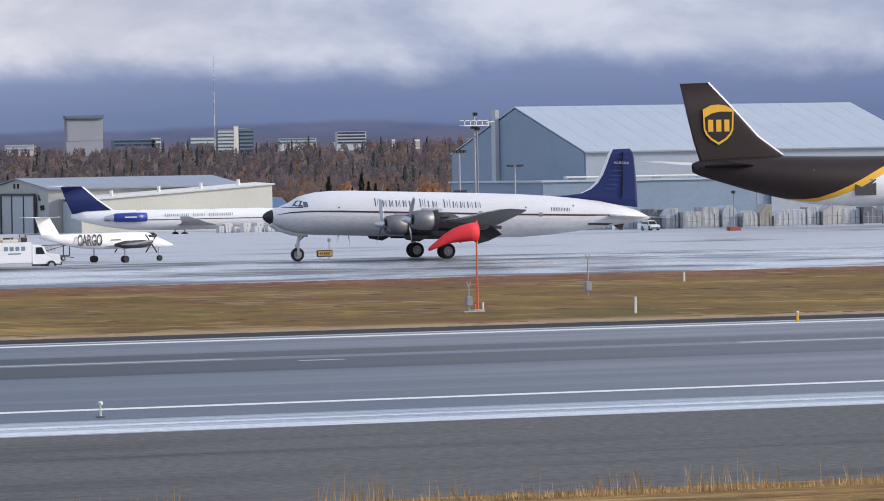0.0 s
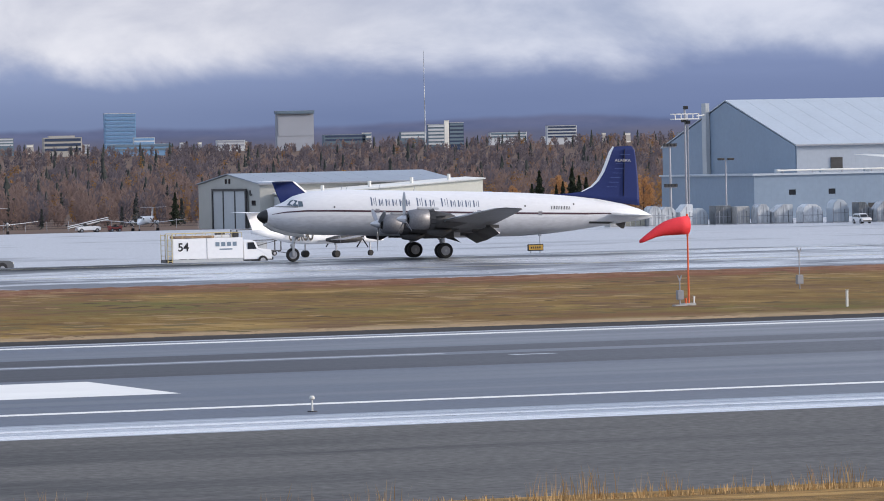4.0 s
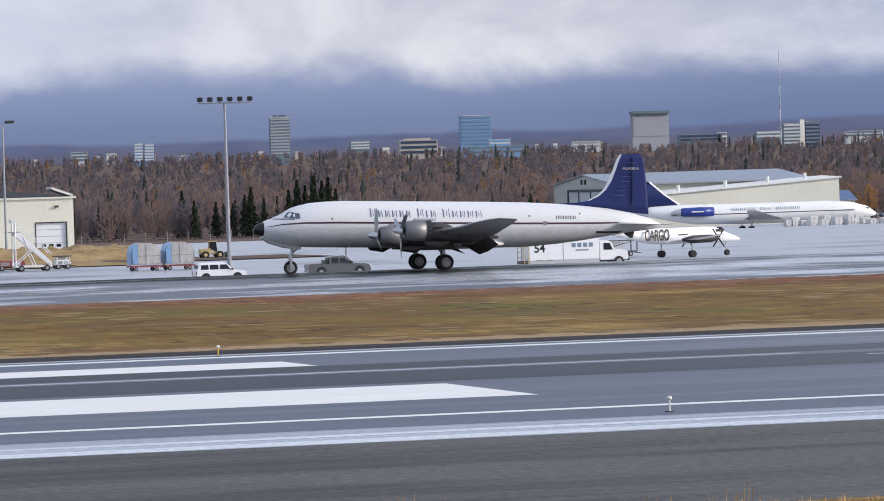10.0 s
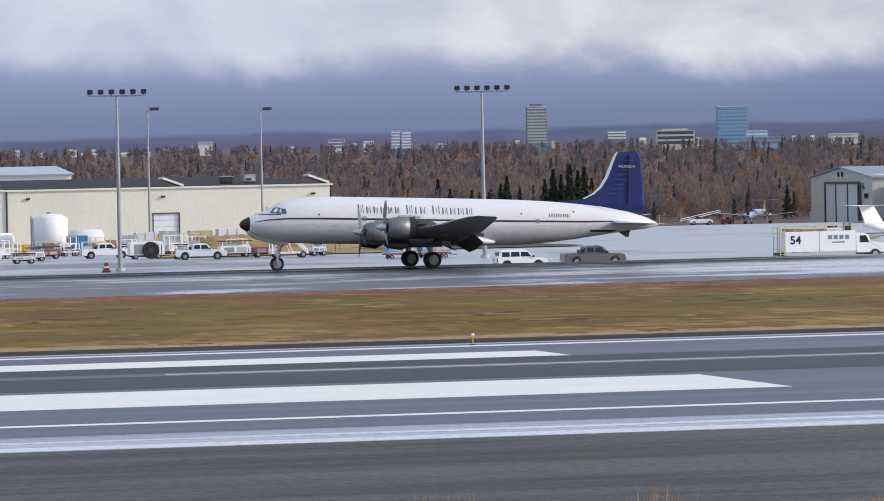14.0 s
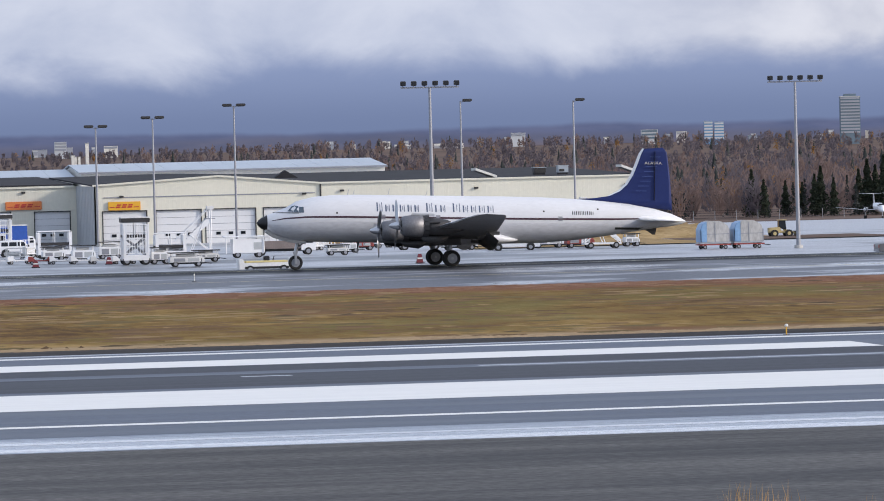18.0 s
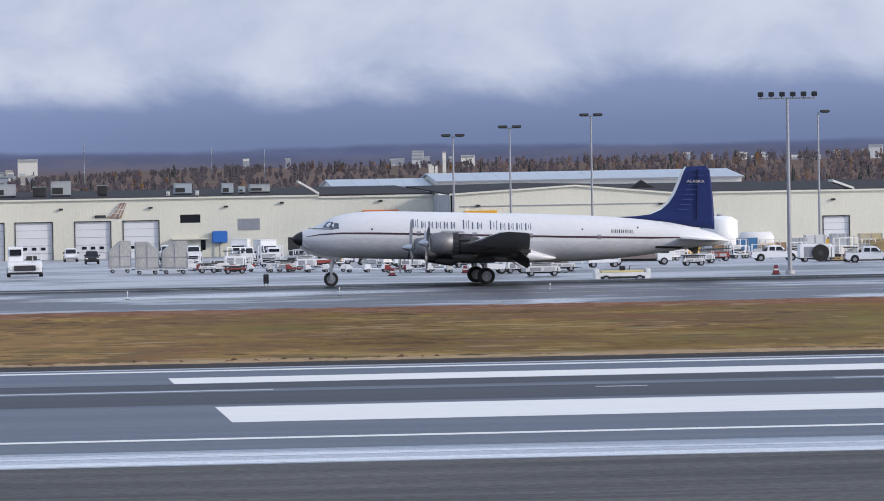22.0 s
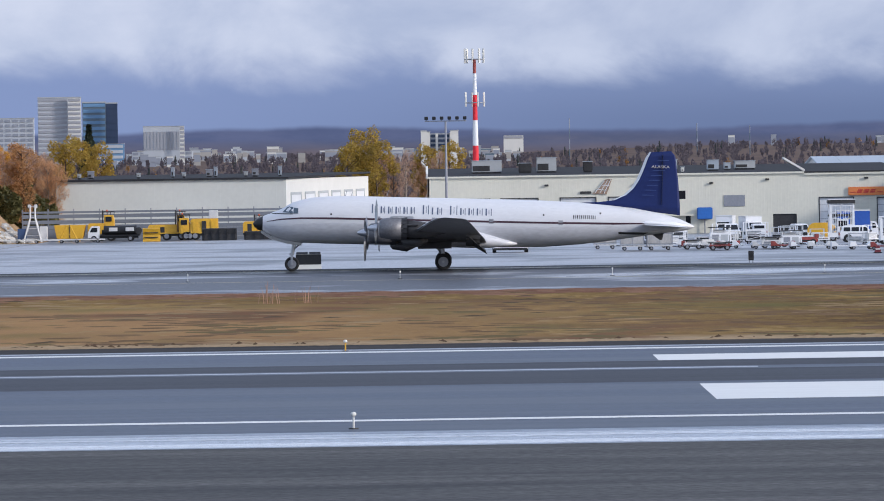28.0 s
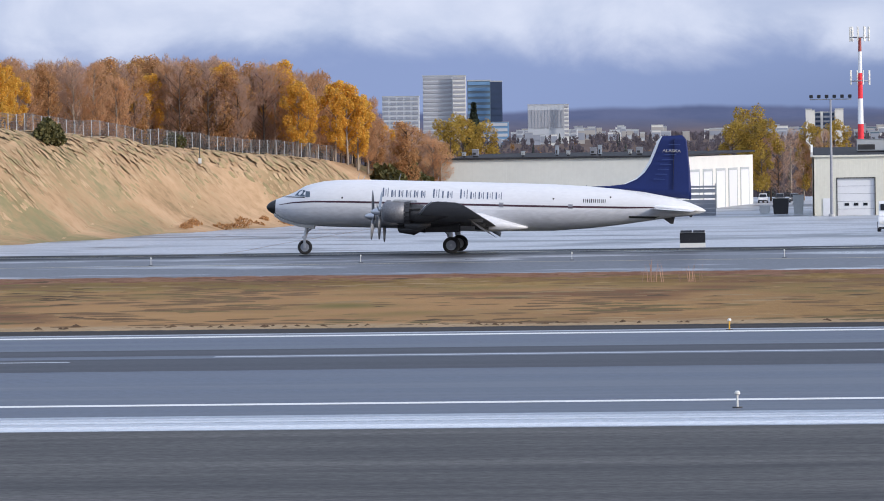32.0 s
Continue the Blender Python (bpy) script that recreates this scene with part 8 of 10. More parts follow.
def flatbed(x, y, load, label, turn=0.0):
    t = empty("flatbed_truck", pose(x, y, ground_z(x, y), 0, 0, turn), label, "truck", "work trucks")
    part("cab", hull([(2.1, 0.5), (2.1, 2.2), (3.3, 2.2), (3.75, 1.4), (3.8, 0.5)], 1.95, 0.05, 1.4), WHITE, t)
    part("cab_window", hull([(2.4, 1.35), (2.4, 2.0), (3.15, 2.0), (3.5, 1.35)], 1.97, bevel=0), GLASS, t)
    part("bed", box(-3.7, -1.1, 0.75, 2.0, 1.1, 0.95), load, t)
    part("sideboard", box(-3.7, -1.12, 0.95, 1.9, -1.06, 1.65), load, t)
    part("chassis", box(-3.5, -0.5, 0.45, 3.6, 0.5, 0.75), BLACK, t)
    for wx in (-2.4, 2.9):
        for s in (-1, 1):
            road_wheel(t, wx, s * 0.9, 0.42, 0.3)
    return t


flatbed(75.2, 571, material("dusty_brown_steel", (0.20, 0.165, 0.155), rough=0.6, vary=0.25, scale=2), "white-cabbed flatbed truck with dusty brown sideboards")
ft = flatbed(-49.9, 737, BLACK, "white-cabbed truck with black tanks on its bed", 180)
part("tank", tube((-3.2, 0, 1.55), (1.5, 0, 1.55), 0.72, n=18), BLACK, ft, "long black tank")
for xx in (-2.3, 0.1):
    part("tank_panel", box(xx - 0.62, 0.66, 1.45, xx + 0.62, 0.78, 2.0, 0.04), WHITE_OLD, ft, "white panel")
    part("tank_strap", tube((xx - 0.9, 0, 1.55), (xx - 0.8, 0, 1.55), 0.75, n=18), DARKMETAL, ft)
part("hose_reel", tube((-3.55, -0.4, 1.5), (-3.55, 0.4, 1.5), 0.5, n=14), DARKMETAL, ft)


def low_tractor(x, y, label, body_mat, deck_mat, w=4.9):
    t = empty("baggage_tractor", pose(x, y, ground_z(x, y)), label, "tractor", "ground equipment")
    part("body", hull([(-w / 2, 0.35), (-w / 2, 0.8), (-w / 2 + 0.3, 0.95), (w / 2 - 0.4, 0.95), (w / 2, 0.75), (w / 2, 0.35)], 1.7), body_mat, t)
    part("deck", box(-w / 2 + 0.6, -0.8, 0.96, w / 2 - 0.6, 0.8, 1.12, 0.03), deck_mat, t, "flat deck")
    for k in (-1, 1):
        part("end_box", box(k * w * 0.46 - 0.22, -0.8, 0.8, k * w * 0.46 + 0.22, 0.8, 1.28, 0.05), body_mat, t)
    part("sill", box(-w / 2 + 0.5, -0.865, 0.42, w / 2 - 0.5, -0.84, 0.62), BLACK, t)
    part("seat", box(-0.2, -0.4, 1.1, 0.3, 0.4, 1.5, 0.06), BLACK, t)
    part("steering_post", tube((0.6, 0, 1.0), (0.75, 0, 1.5), 0.04), BLACK, t)
    for wx in (-w * 0.3, w * 0.3):
        for s in (-1, 1):
            road_wheel(t, wx, s * 0.8, 0.36, 0.25)
    part("headlight", box(w / 2 - 0.02, -0.6, 0.6, w / 2 + 0.03, -0.4, 0.75), SHED_WHITE, t)
    return t


low_tractor(56.5, 440, "low cream and white baggage tractor on wet concrete", WHITE_OLD, material("cream_deck", (0.62, 0.52, 0.24), rough=0.5, vary=0.15))


def pushback(x, y):
    t = empty("pushback_tractor", pose(x, y, ground_z(x, y), 0, 0, -90), "white pushback tractor with a small cab facing the runway", "tractor", "ground equipment")
    part("body", hull([(-2.4, 0.35), (-2.4, 1.7), (-0.6, 1.8), (2.2, 1.6), (2.4, 0.35)], 3.9, bevel=0.08), WHITE, t)
    part("cab", hull([(-1.2, 1.7), (-1.2, 3.4), (0.3, 3.4), (0.8, 1.7)], 1.7), WHITE, t, m=Matrix.Translation((0, -1.0, 0)))
    part("cab_window", box(0.35, -1.65, 2.4, 0.75, -0.35, 3.1), GLASS, t)
    part("deck_plate", box(-2.2, -1.8, 1.82, -1.3, 1.8, 1.95, 0.03), GALV, t)
    for yy in (-0.1, 0.9, 1.85):
        part("guard_post", tube((1.9, yy, 1.6), (1.9, yy, 2.5), 0.04, n=6), WHITE_OLD, t)
    part("guard_rail", tube((1.9, -0.1, 2.5), (1.9, 1.85, 2.5), 0.04, n=6), WHITE_OLD, t)
    part("exhaust_box", box(-1.6, 0.2, 1.8, -0.6, 1.4, 2.3, 0.05), DARKMETAL, t)
    part("grille", box(2.36, -1.2, 0.7, 2.44, 1.2, 1.3), DARKMETAL, t)
    for yy in (-1.55, 1.55):
        part("headlight", box(2.37, yy - 0.18, 0.85, 2.45, yy + 0.18, 1.15), SHED_WHITE, t)
    for wx in (-1.4, 1.4):
        for s in (-1, 1):
            road_wheel(t, wx, s * 1.8, 0.55, 0.4)
    part("step", box(2.3, -1.9, 0.3, 2.6, 1.9, 0.55), BLACK, t)
    return t


pushback(5.9, 573)


def dolly(x, y, label, mat, w=2.6, d=1.6, load=None, turn=0.0):
    t = empty("cargo_dolly", pose(x, y, ground_z(x, y), 0, 0, turn), label, "dolly", "cargo dollies")
    part("bed", box(-w / 2, -d / 2, 0.42, w / 2, d / 2, 0.55, 0.02), mat, t)
    bm = bm_new()
    for i in range(5):
        add_tube(bm, (-w / 2 + 0.3 + i * (w - 0.6) / 4, -d / 2 + 0.1, 0.57), (-w / 2 + 0.3 + i * (w - 0.6) / 4, d / 2 - 0.1, 0.57), 0.05, n=6)
    part("rollers", bm, GALV, t)
    for wx in (-w * 0.33, w * 0.33):
        for s in (-1, 1):
            road_wheel(t, wx, s * (d / 2 - 0.15), 0.22, 0.15)
    part("tow_bar", tube((w / 2, 0, 0.4), (w / 2 + 0.9, 0, 0.3), 0.04), BLACK, t)
    return t


WRAP_DARK = material("dark_wrapped_freight", (0.075, 0.085, 0.095), rough=0.3, vary=0.5, scale=1.5, second=(0.22, 0.24, 0.26), stretch=(1, 1, 0.4))
WRAP_GREY = material("dusty_clear_wrap", (0.42, 0.41, 0.40), rough=0.4, vary=0.35, scale=1.2, second=(0.54, 0.53, 0.51), stretch=(1.4, 1, 0.5))
WRAP_WHITE = material("white_wrapped_freight", (0.62, 0.65, 0.68), rough=0.3, vary=0.35, scale=1.2, second=(0.80, 0.82, 0.84), stretch=(1.4, 1, 0.5))
WRAP_TAN = material("tan_netted_freight", (0.30, 0.29, 0.23), rough=0.5, vary=0.4, scale=2.0, second=(0.46, 0.45, 0.37))


def container(x, y, z, w, d, h, label, shape="box", mat=None, group="air cargo containers"):
    """An air cargo container: wrapped load with a metal frame and base."""
    c = empty("cargo_container", pose(x, y, z), label, "container", group)
    if shape == "dome":
        outline = [(-w / 2, 0.12), (w / 2, 0.12), (w / 2, h * 0.55), (w * 0.42, h * 0.8), (w * 0.2, h * 0.97), (-w * 0.2, h), (-w * 0.42, h * 0.85), (-w / 2, h * 0.6)]
    elif shape == "slant":
        outline = [(-w / 2, 0.12), (w / 2, 0.12), (w / 2, h), (w * 0.0, h), (-w / 2, h * 0.62)]
    elif shape == "slant_right":
        outline = [(-w / 2, 0.12), (w / 2, 0.12), (w / 2, h * 0.66), (w * 0.02, h), (-w / 2, h)]
    else:
        outline = [(-w / 2, 0.12), (w / 2, 0.12), (w / 2, h), (-w / 2, h)]
    part("load", hull(outline, d, bevel=0.06), mat or WRAP_WHITE, c)
    part("base", box(-w / 2 - 0.05, -d / 2 - 0.05, 0.0, w / 2 + 0.05, d / 2 + 0.05, 0.12), ALU, c)
    hts = [z2 for x2, z2 in outline]
    for xx in (-w / 2 + 0.04, 0.0, w / 2 - 0.04):
        part("strap", box(xx - 0.04, -d / 2 - 0.03, 0.1, xx + 0.04, -d / 2 + 0.01, h * (0.6 if abs(xx) > 0.1 else 0.9)), GALV, c)
    part("rail", box(-w / 2, -d / 2 - 0.025, h * 0.4, w / 2, -d / 2 + 0.01, h * 0.43), GALV, c)
    return c


for x in (116.9, 120.6):
    dolly(x, 533, "low red cargo dolly under wrapped containers", REDDARK, 3.4, 2.4)
    c = container(x, 533, ground_z(x, 533) + 0.6, 3.2, 2.3, 2.45, "domed grey cargo container with a blue side on a red dolly", "dome", WRAP_GREY)
    part("blue_side", hull([(-1.63, 0.15), (-0.9, 0.15), (-0.9, 2.35), (-1.36, 2.12), (-1.63, 1.5)], 2.36, bevel=0.03), material("blue_container_side", (0.20, 0.35, 0.56), rough=0.4, vary=0.15), c, "sky blue side")
for x, y, w, sh in ((17.0, 587, 2.6, "slant"), (19.7, 574, 2.7, "slant_right"), (22.8, 574, 2.9, "slant")):
    dolly(x, y, "low cargo dolly before the shed", WHITE_OLD, w, 2.2)
    container(x, y, ground_z(x, y) + 0.6, w, 2.1, 3.1, "tall grey wrapped cargo container on a dolly", sh, WRAP_GREY)
rc = random.Random(21)
x = 266.5
while x < 340:
    w = rc.choice((2.0, 2.4, 2.9, 3.1))
    y = 672 - 17 * min(1.0, max(0.0, (x - 280) / 20))
    mt, word = rc.choice(((PLASTIC, "clear-wrapped"), (PLASTIC, "clear-wrapped"), (WRAP_WHITE, "white-wrapped"), (WRAP_GREY, "grey-wrapped"), (WRAP_DARK, "dark-wrapped"), (ROOF_PALE, "bare aluminium"), (WRAP_TAN, "tan netted")))
    c = container(x + w / 2, y + rc.uniform(-1.0, 1.0), ground_z(x, y), w, 2.4, rc.uniform(2.3, 3.3), word + " cargo container in a row beside the hangar", rc.choice(("dome", "box", "slant", "dome", "slant_right")), mt)
    for k in range(2):
        part("net_strap", box(-w / 2 + w * (0.25 + 0.5 * k) - 0.03, -1.235, 0.15, -w / 2 + w * (0.25 + 0.5 * k) + 0.03, -1.2, 1.9), DARKMETAL if k else WHITE_OLD, c)
    x += w + rc.choice((0.12, 0.12, 0.2, 0.4))
rs = random.Random(4)
for i in range(22):
    x = 297 + i * 1.15
    w = rs.uniform(0.9, 1.5)
    container(x, 834 + rs.uniform(-2, 2), ground_z(x, 834), w, 1.6, rs.uniform(1.5, 2.6), "white wrapped pallet of freight near a jet", "box", WHITE_OLD, "freight pallets")


def cart(x, y, w, h, mat, label, name="equipment_cart", d=1.8, dark=True, group="ground equipment"):
    """A ground equipment cart: low casing with hatches, posts and a dark cover, on small wheels."""
    c = empty(name, pose(x, y, ground_z(x, y)), label, "cart", group)
    top = h * (0.70 if dark else 1.0)
    part("casing", hull([(-w / 2, 0.45), (-w / 2, top * 0.92), (-w / 2 + 0.12, top), (w / 2 - 0.25, top), (w / 2, top * 0.78), (w / 2, 0.45)], d), mat, c)
    part("chassis", box(-w / 2, -d * 0.4, 0.3, w / 2, d * 0.4, 0.45), BLACK, c)
    if dark:
        part("cover", box(-w / 2 - 0.1, -d / 2 - 0.05, h - 0.1, w / 2 + 0.1, d / 2 + 0.05, h, 0.03), DARKMETAL, c, "dark flat cover")
        for sx in (-1, 1):
            for sy in (-1, 1):
                part("post", box(sx * w * 0.42 - 0.04, sy * d * 0.44 - 0.04, top - 0.05, sx * w * 0.42 + 0.04, sy * d * 0.44 + 0.04, h - 0.1), mat, c)
        part("roll", tube((-w * 0.3, -d * 0.2, top + 0.16), (w * 0.25, -d * 0.2, top + 0.16), 0.16, n=10), WHITE_OLD, c, "pale bundle under the cover")
    for k in range(2):
        part("hatch", box(-w * 0.38 + k * w * 0.4, -d / 2 - 0.012, 0.55, -w * 0.06 + k * w * 0.4, -d / 2 + 0.01, top * 0.85), SHED_GREY if k else GALV, c)
    part("door_seam", box(w * 0.40, -d / 2 - 0.012, 0.5, w * 0.42, -d / 2 + 0.01, top * 0.8), DARKMETAL, c)
    for wx in (-w * 0.33, w * 0.33):
        for s in (-1, 1):
            road_wheel(c, wx, s * d * 0.42, 0.3, 0.2)
    part("tow_bar", tube((w / 2, 0, 0.4), (w / 2 + 0.8, 0, 0.3), 0.04), BLACK, c)
    return c


def box_van(x, y, w, h, mat, label, turn=0.0):
    """A delivery van: box body behind a short cab; its front towards +x."""
    t = empty("box_van", pose(x, y, ground_z(x, y), 0, 0, turn), label, "van", "vans by the shed")
    part("box_body", box(-w / 2, -1.1, 0.75, w / 2 - 1.5, 1.1, h, 0.05), mat, t)
    part("roof_edge", box(-w / 2 - 0.02, -1.13, h - 0.1, w / 2 - 1.48, 1.13, h + 0.04), WHITE_OLD, t)
    part("rear_door", box(-w / 2 - 0.03, -0.95, 0.85, -w / 2, 0.95, h - 0.2), GALV, t)
    part("cab", hull([(w / 2 - 1.45, 0.5), (w / 2 - 1.45, 2.15), (w / 2 - 0.75, 2.15), (w / 2 - 0.35, 1.35), (w / 2, 1.2), (w / 2, 0.5)], 1.95, 0.05, 1.3), WHITE, t)
    part("cab_window", hull([(w / 2 - 1.2, 1.35), (w / 2 - 1.2, 1.95), (w / 2 - 0.85, 1.95), (w / 2 - 0.52, 1.35)], 1.97, bevel=0), GLASS, t)
    part("windscreen", loft([[(w / 2 - 0.36, yy, 1.36), (w / 2 - 0.32, yy, 1.36), (w / 2 - 0.70, yy, 2.08), (w / 2 - 0.74, yy, 2.08)] for yy in (-0.8, 0.8)]), GLASS, t)
    part("grille", box(w / 2 - 0.02, -0.6, 0.7, w / 2 + 0.03, 0.6, 1.0), BLACK, t)
    part("chassis", box(-w / 2 + 0.1, -0.8, 0.4, w / 2 - 0.1, 0.8, 0.75), BLACK, t)
    for sy in (-1, 1):
        part("headlight", box(w / 2 - 0.02, sy * 0.8 - 0.12, 0.78, w / 2 + 0.03, sy * 0.8 + 0.12, 0.98), SHED_WHITE, t)
    for wx in (-w * 0.3, w * 0.32):
        for sy in (-1, 1):
            road_wheel(t, wx, sy * 0.9, 0.38, 0.26)
    return t


box_van(35.4, 672, 5.4, 2.9, WHITE, "white box van parked before the cream shed", -100)
box_van(38.6, 667, 5.6, 2.8, WHITE, "white box van with its doors to the shed", -80)
box_van(50.6, 640, 5.6, 3.6, material("bright_blue_box", (0.03, 0.10, 0.42), rough=0.4, vary=0.15), "van with a bright blue box body by the shed", 0)
car("parked_van", 48.6, 612, CARWHITE, "white van standing among loaders", "suv", 0, 1.1)


def wedge_dolly(x, y, mat, label, turn=0.0):
    """A flat pallet dolly whose ends rise as pale wedges."""
    t = empty("pallet_dolly", pose(x, y, ground_z(x, y), 0, 0, turn), label, "dolly", "pallet dollies")
    part("bed", box(-1.3, -0.8, 0.34, 1.3, 0.8, 0.46, 0.02), mat, t)
    for k in (-1, 1):
        part("end_guard", prism([(k * 1.35, 0.30), (k * 0.55, 0.46), (k * 0.95, 0.86), (k * 1.35, 0.86)], 1.7), mat, t)
        for sy in (-1, 1):
            road_wheel(t, k * 0.95, sy * 0.62, 0.2, 0.14)
    for i in range(4):
        part("roller", tube((-0.45 + i * 0.3, -0.75, 0.5), (-0.45 + i * 0.3, 0.75, 0.5), 0.05, n=6), GALV, t)
    part("tow_bar", tube((1.35, 0, 0.36), (1.75, 0, 0.3), 0.04, n=6), BLACK, t)
    return t


rd = random.Random(8)
for i in range(16):
    k = i / 15
    mt, word = ((WHITE, "white"), (WHITE, "white"), (WHITE_OLD, "grimy white"), (REDDARK, "faded red"))[3 if i in (1, 3, 6, 11) else i % 3]
    wedge_dolly(25.0 + 29.0 * k + rd.uniform(-0.3, 0.3), 588 - 46 * k + rd.uniform(-1.5, 1.5), mt, word + " pallet dolly in a row on the apron", rd.uniform(-6, 6))
pc = empty("covered_cart", pose(69.9, 560, ground_z(69.9, 560)), "tall white box cart under a flat white roof", "cart", "ground equipment")
part("casing", box(-1.8, -1.0, 0.5, 1.8, 1.0, 2.1, 0.06), WHITE, pc)
part("roof", box(-2.7, -1.2, 2.3, 1.9, 1.2, 2.42, 0.03), WHITE, pc)
for xx in (-2.5, -1.7, 1.7):
    part("post", tube((xx, -1.05, 0.5), (xx, -1.05, 2.3), 0.05, n=6), WHITE, pc)
for wx in (-1.2, 1.2):
    for sy in (-1, 1):
        road_wheel(pc, wx, sy * 0.85, 0.35, 0.25)
part("side_grille", box(0.6, -1.015, 0.9, 1.5, -0.99, 1.7), SHED_GREY, pc)
for x, y, w, h, mt in ((105.7, 570, 3.6, 1.9, WHITE), (114.6, 566, 1.7, 1.5, WHITE), (98.6, 565, 1.2, 1.7, SHED_GREY), (51.6, 560, 2.6, 1.9, WHITE), (57.3, 534, 1.9, 1.8, WHITE), (58.2, 517, 3.6, 1.5, WHITE_OLD), (56.2, 577, 2.6, 2.0, WHITE), (62.9, 540, 2.8, 1.3, WHITE_OLD), (26.6, 575, 2.0, 1.1, WHITE), (35.5, 575, 2.3, 1.3, WHITE_OLD), (38.2, 582, 2.4, 1.9, WHITE), (31.0, 600, 2.6, 2.2, WHITE), (49.6, 575, 2.6, 1.6, WHITE), (29.2, 566, 2.4, 0.9, REDDARK), (80.0, 560, 2.4, 1.2, WHITE_OLD), (83.5, 575, 2.0, 1.6, WHITE), (87.2, 590, 2.6, 1.5, REDDARK)):
    cart(x, y, w, h, mt, "%s equipment cart on small wheels by the shed" % ("white" if mt in (WHITE, WHITE_OLD) else ("red" if mt == REDDARK else ("blue" if mt == BLUE else "grey"))))
cart(108.6, 566, 3.2, 1.15, REDDARK, "low red baggage cart with a white load", dark=False)
bt = cart(95.8, 572, 4.0, 2.0, WHITE, "white air-start cart with one huge tyre", dark=False)
part("big_tyre", tube((0.4, -1.05, 1.0), (0.4, -0.6, 1.0), 0.98, n=24), RUBBER, bt, "huge black tyre")
part("hub", tube((0.4, -1.08, 1.0), (0.4, -1.04, 1.0), 0.3, n=16), DARKMETAL, bt)


def scissor_loader(x, y, w, h, label, cabin=True):
    """A tall white cargo loader: chassis, scissor arms, raised platform with rails."""
    t = empty("cargo_loader", pose(x, y, ground_z(x, y)), label, "cargo loader", "ground equipment")
    part("chassis", box(-w / 2, -1.3, 0.45, w / 2, 1.3, 1.05, 0.05), WHITE, t)
    for wx in (-w * 0.36, w * 0.36):
        for s in (-1, 1):
            road_wheel(t, wx, s * 1.1, 0.45, 0.35)
    for s in (-1, 1):
        part("scissor_arm", tube((-w * 0.4, s * 0.9, 1.05), (w * 0.4, s * 0.9, h - 1.6), 0.1, n=8), GALV, t)
        part("scissor_arm", tube((w * 0.4, s * 0.8, 1.05), (-w * 0.4, s * 0.8, h - 1.6), 0.1, n=8), GALV, t)
    part("platform", box(-w / 2, -1.25, h - 1.6, w / 2, 1.25, h - 1.3, 0.03), DARKMETAL, t)
    for xx in (-w / 2 + 0.1, 0, w / 2 - 0.1):
        for s in (-1, 1):
            part("rail_post", tube((xx, s * 1.2, h - 1.3), (xx, s * 1.2, h), 0.05, n=6), WHITE, t)
    for s in (-1, 1):
        part("hand_rail", tube((-w / 2 + 0.1, s * 1.2, h), (w / 2 - 0.1, s * 1.2, h), 0.05, n=6), WHITE, t)
    part("column", box(-w / 2, -1.3, 1.05, -w / 2 + 0.35, 1.3, h - 0.2), WHITE, t)
    part("column", box(w / 2 - 0.35, -1.3, 1.05, w / 2, 1.3, h - 0.2), WHITE, t)
    if cabin:
        part("operator_cab", box(-w * 0.2, -1.32, 1.1, w * 0.25, -0.2, 2.7, 0.05), WHITE, t)
        part("cab_window", box(-w * 0.15, -1.335, 1.8, w * 0.2, -1.3, 2.5), GLASS, t)
    return t


def loader_canopy(t, w, h):
    """Dark roof slab and wire screens on a loader."""
    part("canopy", box(-w / 2 - 0.1, -1.4, h, w / 2 + 0.1, 1.4, h + 0.45, 0.05), DARKMETAL, t, "dark canopy")
    part("canopy_edge", box(-w / 2 - 0.12, -1.42, h + 0.45, w / 2 + 0.12, 1.42, h + 0.55), WHITE_OLD, t)
    for k in (-1, 1):
        bm = bm_new()
        for q in range(5):
            add_box(bm, k * w * 0.25 - w * 0.2, -1.33, 1.2 + (h - 1.5) * q / 4, k * w * 0.25 + w * 0.2, -1.29, 1.28 + (h - 1.5) * q / 4)
            add_box(bm, k * w * 0.25 - w * 0.2 + w * 0.1 * q - 0.03, -1.34, 1.2, k * w * 0.25 - w * 0.2 + w * 0.1 * q + 0.03, -1.30, h - 0.2)
        part("wire_screen", bm, WHITE, t, "white wire screen")


loader_canopy(scissor_loader(47.0, 622, 3.1, 4.6, "tall white cargo loader with wire screens by the shed doors"), 3.1, 4.6)
scissor_loader(51.0, 590, 4.0, 3.2, "white cargo loader with a dark platform at a dock door", False)
loader_canopy(scissor_loader(54.6, 533, 2.8, 4.5, "tall white scissor cargo loader under a dark canopy", False), 2.8, 4.5)
scissor_loader(60.8, 556, 3.4, 3.0, "low white cargo loader", False)
low_tractor(40.6, 594, "low red tow tractor with a white nose", REDDARK, WHITE, 3.0)
yb = empty("yellow_chute", pose(45.6, 636, ground_z(45.6, 636)), "bright yellow ribbed hose reel stand", "hose reel")
for i in range(5):
    part("hoop", tube((-0.8 + i * 0.36, -0.6, 1.1), (-0.62 + i * 0.36, 0.6, 1.1), 1.05, n=16), YELLOW, yb)
part("stand", box(-0.9, -0.5, 0, 0.9, 0.5, 0.2), DARKMETAL, yb)


